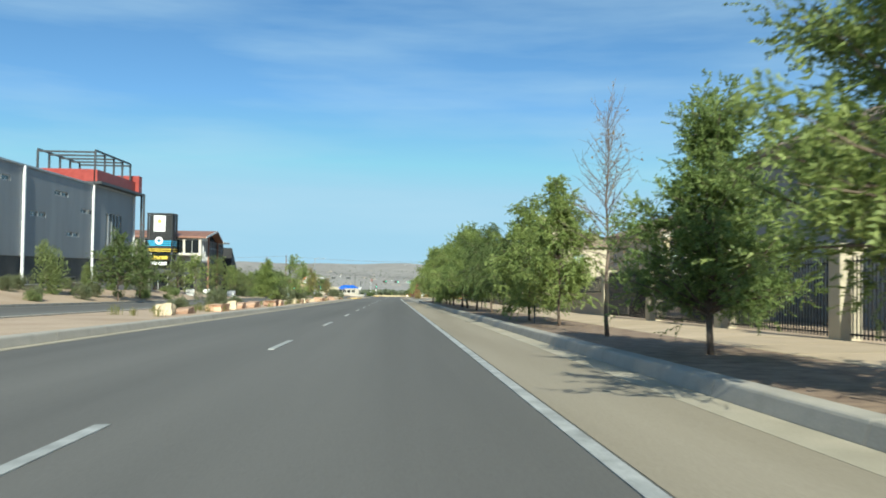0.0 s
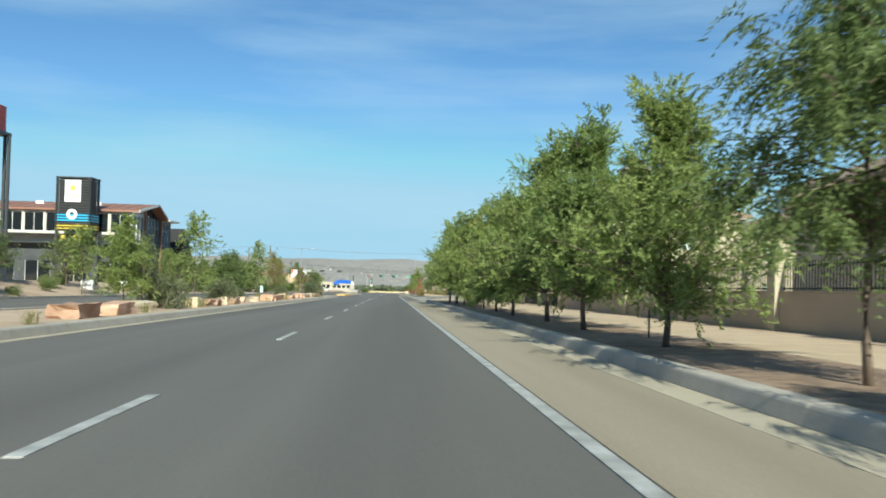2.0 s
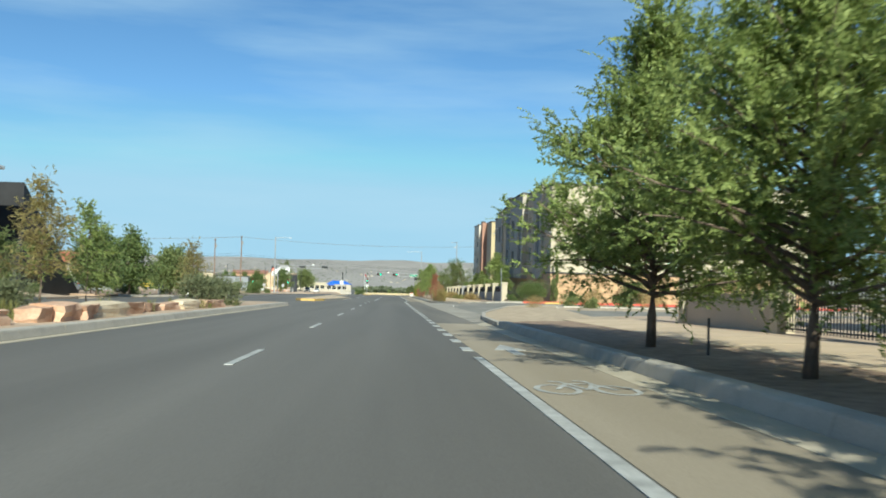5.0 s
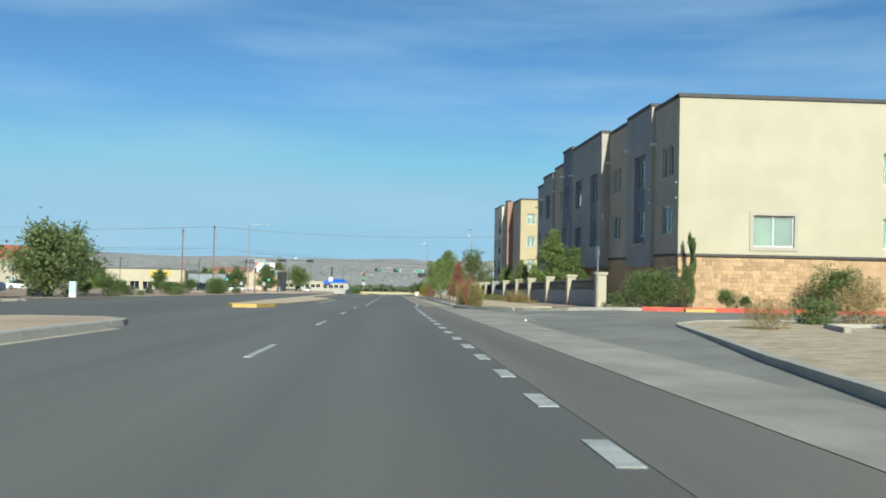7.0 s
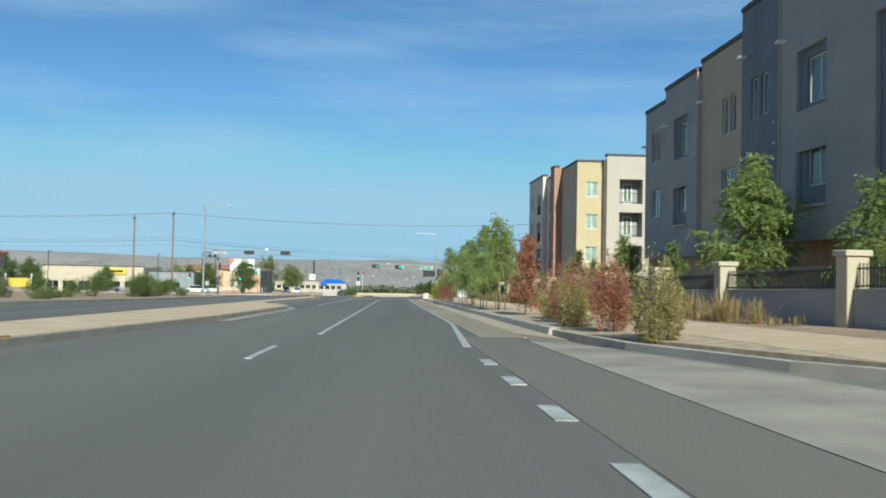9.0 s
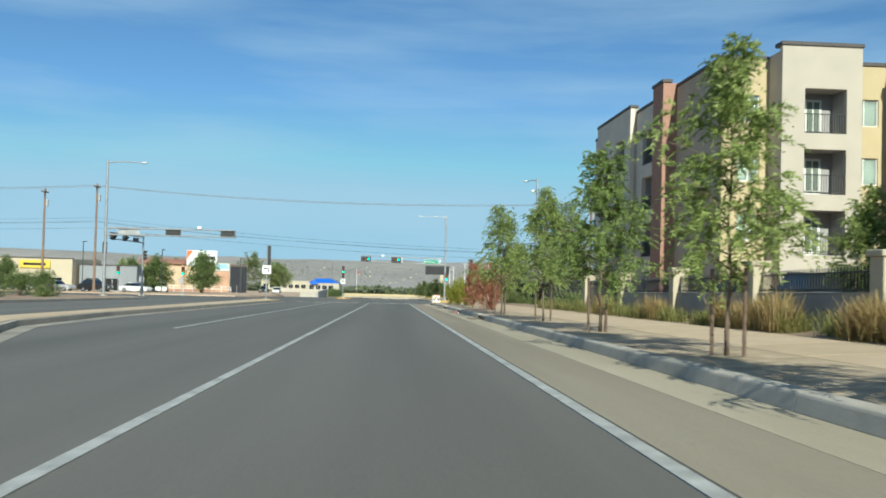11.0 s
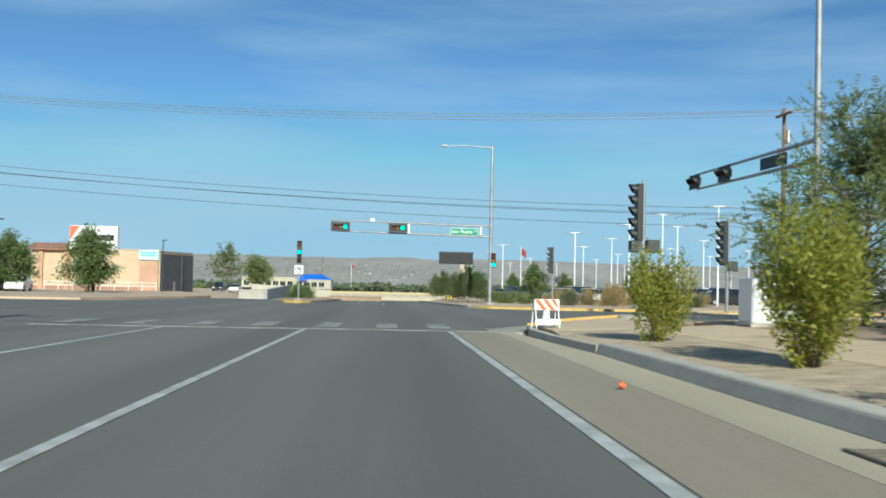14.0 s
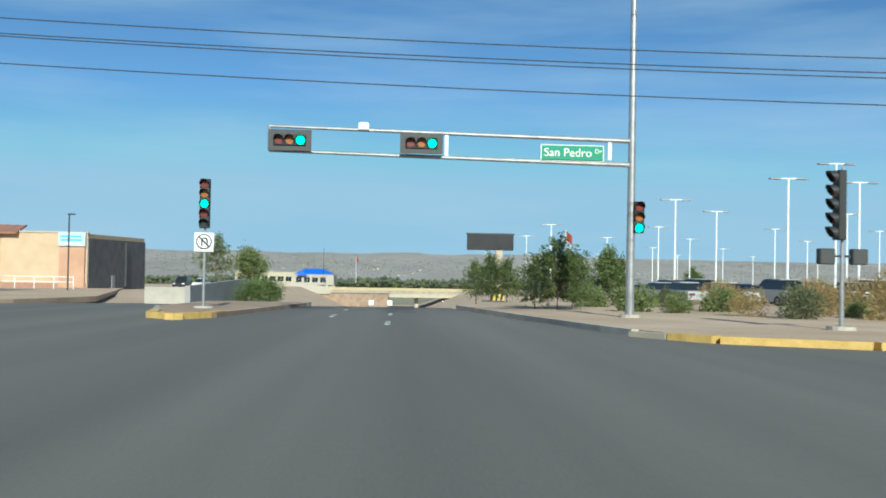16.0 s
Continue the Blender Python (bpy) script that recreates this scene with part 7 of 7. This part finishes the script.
cols = ["white", "silver", "black", "grey", "white", "red", "blue", "silver", "white", "grey", "tan"]
r = random.Random(21)
for row, (y, n, x0) in enumerate([(349, 17, 19), (356.5, 16, 20), (364, 18, 14), (384, 18, 16), (404, 18, 18)]):
    for k in range(n):
        if r.random() < 0.12:
            continue
        car(x0 + 3.1 * k, y + r.uniform(-0.3, 0.3), 180 * r.randint(0, 1) + 12, r.choice(cols), r.random() < 0.5, 0.15)
for x, y, c, s, a in ((-52, 322, "white", 0, 80), (-48, 326, "silver", 0, 80), (-44, 330, "black", 1, 80), (-39, 333, "white", 0, 80), (-46, 336, "grey", 1, 80), (-40, 352, "white", 1, 10), (-29, 420, "white", 0, 0), (-33, 425, "black", 1, 0),
                      (-34.5, 152, "white", 0, 5), (-35, 170, "silver", 0, 90), (-37, 174, "white", 1, 90), (-40, 182, "white", 0, 90), (-38, 190, "grey", 0, 90), (-36, 200, "silver", 1, 90), (-62, 258, "red", 1, 90), (-58, 262, "white", 0, 90)):
    car(x, y, a, c, bool(s), 0.15)
for x, y, c, s, a in ((29.6, 343.0, "white", 1, 97), (34.6, 342.4, "black", 1, 88), (40.6, 344, "tan", 1, 95), (46.0, 344.5, "red", 0, 92), (51.5, 344, "white", 0, 90)):
    car(x, y, a, c, bool(s), 0.13)
car(16.9, 53.0, 8, "grey", True, 0.13)
for k in range(4):
    car(14.2 + 2.9 * k, 232.5, 0, ("black", "grey", "black", "silver")[k], k == 1, 0.15)


# ---------------------------------------------------------------- car lot lamps, signs and far buildings
def lot_lamp(x, y, h=9.0):
    t = thing("lot_lamp", "tall white car-lot lamp with twin heads", "street lamp", P(x, y, -0.1), "car-lot lamps")
    part("pole", Shape().tube([(0, 0, 0), (0, 0, h)], [0.10, 0.075], 8), M["white_steel"], t)
    part("arm", Shape().box(-1.0, 1.0, -0.05, 0.05, h - 0.02, h + 0.06), M["white_steel"], t)
    for s in (-1, 1):
        part("lamp_head", Shape().box(s * 0.95 - 0.38, s * 0.95 + 0.38, -0.2, 0.2, h - 0.06, h + 0.05, 0.03), M["galv"], t)


for x in (19, 32, 46, 62, 80):
    for k, y in enumerate((352, 376, 398, 422, 450, 484)):
        if (x, y) not in ((19, 352), (19, 376)):
            lot_lamp(x + 1.3 * math.sin(k * 3 + x), y)
lot_lamp(32.0, 338, 9.9)
lot_lamp(31.0, 352, 10.3)
lot_lamp(26.6, 350, 8.9)
lot_lamp(24, 366)
bb = thing("billboard", "dark rectangular message board on a tan post", "billboard", P(10.4, 390, 0))
part("board", Shape().box(-2.65, 2.65, -0.3, 0.3, 5.25, 7.05, 0.05), M["black_panel"], bb)
part("trim", Shape().box(-2.75, 2.75, -0.25, 0.25, 7.055, 7.2), M["dark_steel"], bb)
part("post", Shape().box(0.6, 1.4, -0.3, 0.3, -4, 5.24, 0.03), M["stucco_tan"], bb)
hz = thing("hazard_marker", "yellow and black striped hazard board", "sign", P(6.9, 352, -0.2))
part("board", Shape().box(-0.5, 0.5, 0, 0.04, 0.3, 1.2), M["yellow"], hz)
for k in range(3):
    part("stripe", Shape().add([(-0.5 + 0.34 * k, -0.004, 0.3), (-0.33 + 0.34 * k, -0.004, 0.3), (-0.16 + 0.34 * k, -0.004, 1.2), (-0.33 + 0.34 * k, -0.004, 1.2)], [(0, 1, 2, 3)]), M["sign_black"], hz)
for s in (-0.3, 0.3):
    part("post", Shape().box(s - 0.03, s + 0.03, 0.045, 0.09, -0.4, 1.1), M["dark_steel"], hz)
for x, y in ((26.0, 425), (-17.5, 640)):
    fp = thing("flagpole", "tall white flagpole with striped flag", "flagpole", Vector((x, y, -12.2 if y < 500 else -16)))
    part("pole", Shape().tube([(0, 0, 0), (0, 0, 10.5)], [0.12, 0.07], 8), M["white_steel"], fp)
    f = Shape()
    f.add([(0.05 + 0.16 * i, 0.12 * math.sin(i * 1.1), z - 0.13 * i) for z in (8.9, 10.3) for i in range(7)], [(i, i + 1, i + 8, i + 7) for i in range(6)])
    part("flag", f, M["red_steel"], fp, "red and white flag")

# bushes and trees beyond the crossing
for k, (kind, x, y, s) in enumerate([("desert_willow", 5.9, 347, 0.5), ("light_verge", 5.2, 349.5, 0.5), ("desert_willow", 6.8, 346, 0.46), ("desert_willow", 6.9, 329.5, 0.52), ("light_verge", 6.2, 331.2, 0.45), ("desert_willow", 7.8, 330.6, 0.45), ("desert_willow", 8.6, 334, 0.42), ("far_dark", 19.8, 372, 0.85), ("far_dark", 38, 440, 0.9), ("far_dark", 55, 450, 0.9), ("far_dark", 28, 450, 0.9)]):
    plant("lot_tree", T[kind], "olive green tree beside the car lot", "tree", turned(P(x, y, -0.1), 45 * k, s), "trees beyond the crossing")
for k in range(30):
    shrub("lot_shrub", S[("low", "sage", "dry")[k % 3]], "dry round shrub on the bare bank", "shrub", turned(P(r.uniform(9.5, 26), r.uniform(321, 341), 0.08), 33 * k, r.uniform(0.6, 1.25)), "shrubs by the car lot")
for k in range(14):
    shrub("lot_shrub", S["dry" if k % 2 else "low"], "dry round shrub on the bare bank", "shrub", turned(P(r.uniform(24, 44), r.uniform(314, 333), 0.08), 33 * k, r.uniform(0.5, 0.9)), "shrubs by the car lot")
for k, (kind, x, y, s) in enumerate([("far_dark", -33.6, 355, 1.25), ("far_dark", -40.9, 352, 1.1), ("far_dark", -44.5, 350, 1.0), ("far", -50, 362, 1.1), ("round", -50, 580, 2.4), ("light_verge", -61, 580, 2.7), ("far_dark", -60, 400, 1.2), ("far_dark", -52, 410, 1.3), ("far_dark", -75, 330, 1.2), ("far_dark", -66, 320, 1.0)] + [("far", -47, 262, 0.6), ("far_dark", -62, 296, 0.8), ("far_dark", -52, 318, 0.8)]):
    plant("forecourt_tree", T[kind], "dark green tree by the forecourts", "tree", turned(P(x, y, -0.05) if y < 420 else Vector((x, y, -15)), 45 * k, s), "trees by the forecourts")


def store(name, label, x0, x1, y0, depth, h, mat, trim_mat="coping", shop=True, z=None):
    t = thing(name, label, "shop")
    zb = (G(y0 + depth) - 0.4) if z is None else z
    H = h + (G(y0) if z is None else z) - zb
    W = x1 - x0
    holes = [(u, u + 2.4, 0.9, 3.0) for u in np.arange(1.0, W - 3.0, 3.2)] if shop else []
    facade(t, x0, y0, zb, W, H, "front", mat, holes, 0.3, blind=False)
    part("side_wall", Shape().box(x1 - 0.3, x1, y0 + 0.31, y0 + depth, zb, zb + H - 0.02), M[mat], t)
    part("side_wall", Shape().box(x0, x0 + 0.3, y0 + 0.31, y0 + depth, zb, zb + H - 0.02), M[mat], t)
    part("rear_wall", Shape().box(x0 + 0.3, x1 - 0.3, y0 + depth - 0.3, y0 + depth, zb, zb + H - 0.02), M[mat], t)
    part("roof", Shape().box(x0 + 0.3, x1 - 0.3, y0 + 0.3, y0 + depth - 0.3, zb + H - 0.6, zb + H - 0.4), M["stucco_grey"], t)
    part("inner_floor", Shape().box(x0 + 1, x1 - 1, y0 + 2, y0 + depth - 1, zb, zb + H - 0.8), M["room_dark"], t)
    part("parapet_cap", Shape().box(x0 - 0.08, x1 + 0.08, y0 - 0.1, y0 + 0.35, zb + H, zb + H + 0.2, 0.03), M[trim_mat], t)
    return t, zb, H


st, zb, H = store("repair_shop", "cream roadside workshop with yellow sign", -74, -53, 345, 14, 5.3, "stucco_cream")
part("sign_board", Shape().box(-61.5, -56.5, 344.7, 344.95, zb + H - 1.6, zb + H - 0.3, 0.03), M["yellow"], st, "yellow sign with dark bars")
part("sign_bar", Shape().box(-60.8, -57.2, 344.66, 344.69, zb + H - 1.15, zb + H - 0.75), M["sign_black"], st)
store("workshop", "low dark grey workshop with steel canopy", -52.5, -43, 347, 12, 4.4, "metal_panel")
st, zb, H = store("strip_store", "tan stucco store with peach panels", -56, -36.2, 394, 22, 6.5, "apricot", "stucco_tan", False)
part("sign_board", Shape().box(-39.4, -36.3, 393.5, 393.7, zb + H - 1.5, zb + H + 0.1, 0.03), M["sky_pale"], st, "pale blue sign with unreadable bars")
for k in range(3):
    part("sign_bar", Shape().box(-39.1, -36.7, 393.47, 393.49, zb + H - 1.3 + 0.42 * k, zb + H - 1.12 + 0.42 * k), M["sky_blue" if k else "sign_white"], st)
part("peach_panel", Shape().box(-39.3, -36.4, 393.6, 393.98, zb + 1.2, zb + H - 1.6), M["peach"], st)
part("roof_edge", Shape().extrude([(393.2, zb + H - 0.2), (396.0, zb + H + 0.75), (396.0, zb + H + 0.95), (393.2, zb + H)], "x", -56.5, -44.0), M["rust_roof"], st, "red-brown sloping roof edge")
for x in (-54.5, -50.5, -46.5):
    part("pilaster", Shape().box(x - 0.35, x + 0.35, 393.65, 393.98, zb + 0.2, zb + H - 0.3), M["peach"], st)
part("base_band", Shape().box(-55.9, -36.3, 393.8, 393.98, zb + 0.3, zb + 1.7), M["brick"], st, "brown base band")
# dark sheet over the side wall, its shade painted in
part("side_cladding", Shape().box(-36.19, -36.05, 394.0, 416.0, zb - 0.5, zb + H - 0.55), M["shaded_side"], st, "side wall coloured dark for its shade")
part("side_door", Shape().box(-36.04, -35.98, 402.0, 403.2, zb + 0.3, zb + 2.5), M["stucco_grey"], st)
part("gutter_box", Shape().box(-36.04, -35.8, 407.0, 407.3, zb + 1, zb + H - 0.8), M["dark_steel"], st)
store("motel", "long cream building with many small windows", -66, -33, 640, 16, 4.6, "stucco_cream", "stucco_white", True, -16.9)
br, zb, H = store("blue_roof_restaurant", "white restaurant with a bright blue metal roof", -42, -26, 634, 16, 4.0, "stucco_white", "stucco_white", True, -17.0)
part("blue_roof", hip_roof(-41, -27, 635, 641.5, -12.9, 2.3, 1.0), M["blue"], br, "bright blue metal roof")
g = Shape()
g.extrude([(-40.5, -13.4), (-36.5, -13.4), (-38.5, -10.9)], "y", 632.6, 633.9)
part("entrance_gable", g, M["blue"], br)
house(-90.0, -68.0, 302.0, 314.0, 6.3, "two-storey tan building with a red tiled roof", wall="stucco_tan", side="stucco_tan", rise=2.6, roof="red_tile")
ys_ = thing("sale_banner", "yellow banner board in a white frame on the forecourt", "sign", P(-59.5, 300, 0.1))
part("board", Shape().box(-1.9, 1.9, -0.05, 0.05, 0.7, 2.1, 0.01), M["yellow"], ys_)
for x in (-2.0, 2.0):
    part("post", Shape().box(x - 0.09, x + 0.09, -0.1, 0.1, -0.1, 2.8), M["white_steel"], ys_)
rail = thing("pipe_railing", "white pipe railing along a raised forecourt", "railing", P(-50, 384, 0.3))
for k in range(9):
    part("post", Shape().tube([(2.0 * k, 0, -0.4), (2.0 * k, 0, 1.1)], 0.05, 6), M["white_steel"], rail)
for z in (0.55, 1.08):
    part("rail", Shape().tube([(0, 0, z), (16, 0, z)], 0.045, 6), M["white_steel"], rail)
ps = thing("pylon_sign", "white roadside sign board with a red corner", "sign", P(-35.2, 361, -0.75))
part("board", Shape().box(-2.8, 2.8, -0.3, 0.3, 5.9, 8.75, 0.05), M["sign_white"], ps)
part("red_corner", Shape().add([(-2.75, -0.306, 8.7), (-2.75, -0.306, 7.0), (-1.6, -0.306, 8.7)], [(0, 1, 2)]), M["orange"], ps)
part("dark_bar", Shape().box(-0.6, 2.4, -0.32, -0.305, 7.0, 7.7), M["sign_black"], ps)
part("dark_bar", Shape().box(0.2, 2.4, -0.32, -0.305, 6.4, 6.65), M["signal_grey"], ps)
part("post", Shape().tube([(0, 0, -0.5), (0, 0, 5.9)], 0.2, 10), M["dark_steel"], ps)
for k, (x, y, h) in enumerate(((-46, 330, 7.5), (-37, 340, 7), (-30, 372, 7), (-41, 380, 7.2), (-55, 300, 6.5), (-28, 610, 12))):
    d = thing("lot_lamp_dark", "slim dark forecourt lamp on a post", "street lamp", P(x, y, 0) if y < 420 else Vector((x, y, -15)), "forecourt lamps")
    part("pole", Shape().tube([(0, 0, -0.2), (0, 0, h)], 0.07, 8), M["dark_steel"], d)
    part("lamp_head", Shape().box(-0.1, 0.5, -0.15, 0.15, h, h + 0.12, 0.03), M["dark_steel"], d)
for x, y in ((-34, 318.5), (-29.5, 322)):
    d = thing("road_sign", "small blank road sign on a post", "sign", P(x, y, 0.1), "small road signs")
    part("post", Shape().tube([(0, 0, -0.1), (0, 0, 2.2)], 0.03, 8), M["galv"], d)
    part("plate", Shape().box(-0.35, 0.35, -0.04, -0.02, 1.5, 2.3, 0.004), M["galv"], d)
for k, (x, y) in enumerate(((-23.0, 187.3), (-27, 191.5), (-25.5, 108), (-25.8, 119), (-24.3, 128), (-25.2, 134))):
    d = thing("monument_sign", "low pale block sign on the verge", "sign", P(x, y, 0.12), "low verge signs")
    part("block", Shape().box(-0.5 if k else -0.24, 0.5 if k else 0.24, -0.15, 0.15, -0.1, 0.75 if k > 1 else 1.15, 0.03), M["sign_white"], d)
    if k == 0:
        part("panel", Shape().box(-0.22, 0.22, -0.17, -0.152, 0.25, 1.12), M["sky_pale"], d)


wing = thing("barrier_wall", "dark concrete barrier wall beside the descending road", "wall")
part("wall", Shape().add([(-12.3, 343, -10.4), (-12.0, 343, -10.4), (-11.7, 360, -11.6), (-12.0, 360, -11.6), (-12.3, 343, -8.75), (-12.0, 343, -8.75), (-11.7, 360, -8.65), (-12.0, 360, -8.65)], [(0, 3, 2, 1), (4, 5, 6, 7), (0, 1, 5, 4), (1, 2, 6, 5), (2, 3, 7, 6), (3, 0, 4, 7)]), M["stucco_grey"], wing)
wing = thing("parapet_wall", "low pale concrete wall by the forecourt", "wall")
part("wall", Shape().box(-15.2, -12.4, 345.0, 345.3, -10.4, -8.9, 0.02), M["concrete"], wing)
for k, (x, y) in enumerate(((-10.2, 352), (-9.6, 357), (-10.8, 361))):
    shrub("roadside_bush", S["round"], "green bush spilling over the barrier wall", "shrub", turned(Vector((x, y, G(345) - 1.0)), 80 * k, 0.9), "barrier bushes")
for x, y in ((-8.1, 546), (-2.6, 546), (13.7, 546)):
    d = thing("underpass_sign", "small white sign beside the underpass", "sign", Vector((x, y, -21.9)), "underpass signs")
    part("post", Shape().tube([(0, 0, 0), (0, 0, 2.2)], 0.06, 8), M["galv"], d)
    part("plate", Shape().box(-0.75, 0.75, -0.08, -0.04, 1.7, 3.2, 0.01), M["sign_white"], d)


# ---------------------------------------------------------------- underpass bridge
def bridge():
    t = thing("road_bridge", "pale concrete road bridge over the descending road", "bridge")
    y0, z = 556.0, -15.3
    part("parapet", Shape().box(-21, 44, y0, y0 + 0.5, z - 1.0, z), M["stucco_yellow"], t, "pale yellow concrete parapet")
    ap = Shape().add([(-48, y0 + 0.1, -17.0), (-21.0, y0 + 0.1, -17.5), (-21.0, y0 + 0.5, -17.5), (-48, y0 + 0.5, -17.0), (-48, y0 + 0.1, -13.3), (-21.0, y0 + 0.1, z + 0.1), (-21.0, y0 + 0.5, z + 0.1), (-48, y0 + 0.5, -13.3)], [(0, 3, 2, 1), (4, 5, 6, 7), (0, 1, 5, 4), (1, 2, 6, 5), (2, 3, 7, 6), (3, 0, 4, 7)])
    part("approach_wall", ap, M["stucco_white"], t, "pale wall along the bridge approach")
    part("deck", Shape().box(-21, 44, y0 + 0.2, y0 + 16, z - 1.7, z - 1.0), M["concrete"], t)
    part("girder", Shape().box(-3, 24, y0 + 0.4, y0 + 0.9, z - 2.9, z - 1.7), M["stucco_cream"], t, "pale green girder")
    part("abutment", Shape().box(-24, -3.2, y0 + 0.6, y0 + 16, z - 9, z - 1.7), M["dirt"], t)
    for x in (5.6, 14.5):
        part("pier", Shape().box(x - 0.6, x + 0.6, y0 + 4, y0 + 10, z - 9, z - 1.7), M["concrete"], t)
    part("abutment", Shape().box(24, 34, y0 + 0.6, y0 + 16, z - 9, z - 1.7), M["dirt"], t)


bridge()


# ---------------------------------------------------------------- the valley: far trees and roofs
def far_stuff(name, seed, n, y0, y1, mat, lo, hi, label, category, blobs, clumps=7):
    rng = np.random.default_rng(seed)
    vs, fs = [], []
    for _ in range(n):
        y = y0 * (y1 / y0) ** rng.uniform(0, 1)
        x = rng.uniform(-0.62, 0.62) * y
        t = min(1.0, (y - 600) / 2200.0)
        z = -16 - 52.0 * t ** 0.8 + ((y - 2900) / 1700 * 97 if y > 2900 else 0)
        h, w = rng.uniform(lo, hi), rng.uniform(lo, hi) * 1.1
        k = len(vs)
        if blobs:
            for q in range(clumps):
                c = (x + rng.normal() * w * 0.35, y + rng.normal() * w * 0.35, z + h * rng.uniform(0.25, 0.8))
                s = w * rng.uniform(0.25, 0.42) * (0.55 if clumps > 10 else 1)
                k = len(vs)
                vs += [(c[0] + s, c[1], c[2]), (c[0] - s, c[1], c[2]), (c[0], c[1] + s, c[2]), (c[0], c[1] - s, c[2]), (c[0], c[1], c[2] + s), (c[0], c[1], c[2] - s)]
                fs += [(k + a, k + b, k + e) for a in (0, 1) for b in (2, 3) for e in (4, 5)]
        else:
            w *= 2.2
            vs += [(x + i * w, y + j * w * 0.6, z + l * h) for l in (-0.3, 1) for j in (0, 1) for i in (0, 1)]
            fs += [(k + a, k + b, k + c, k + e) for a, b, c, e in ((4, 5, 7, 6), (0, 1, 5, 4), (2, 6, 7, 3), (0, 4, 6, 2), (1, 3, 7, 5))]
    return tagged(new(name, raw_mesh(name, vs, fs, M[mat])), label, category, "", "stuff")


far_stuff("valley_trees", 1, 4200, 690, 2900, "leaf_hazed", 3, 6, "distant dark green trees in the valley", "trees", True)
far_stuff("valley_trees_light", 2, 1400, 690, 2400, "leaf_olive", 3, 5.5, "distant olive trees in the valley", "trees", True)
far_stuff("valley_houses", 3, 260, 700, 3600, "stucco_white", 2.2, 4.0, "distant pale roofs in the valley", "houses", False)
far_stuff("valley_houses_brown", 4, 260, 700, 3600, "stucco_tan", 2.2, 4.0, "distant tan houses in the valley", "houses", False)
far_stuff("mesa_scrub", 5, 5200, 2900, 4450, "leaf_hazed", 1.6, 4, "distant scrub and trees on the far slope", "trees", True, 3)
far_stuff("mesa_houses", 6, 120, 2900, 4100, "stucco_white", 1.8, 3.4, "distant pale houses on the far slope", "houses", False)
far_stuff("valley_grove", 7, 900, 665, 1000, "leaf_hazed", 4, 7, "dense green trees beyond the bridge", "trees", True, 22)
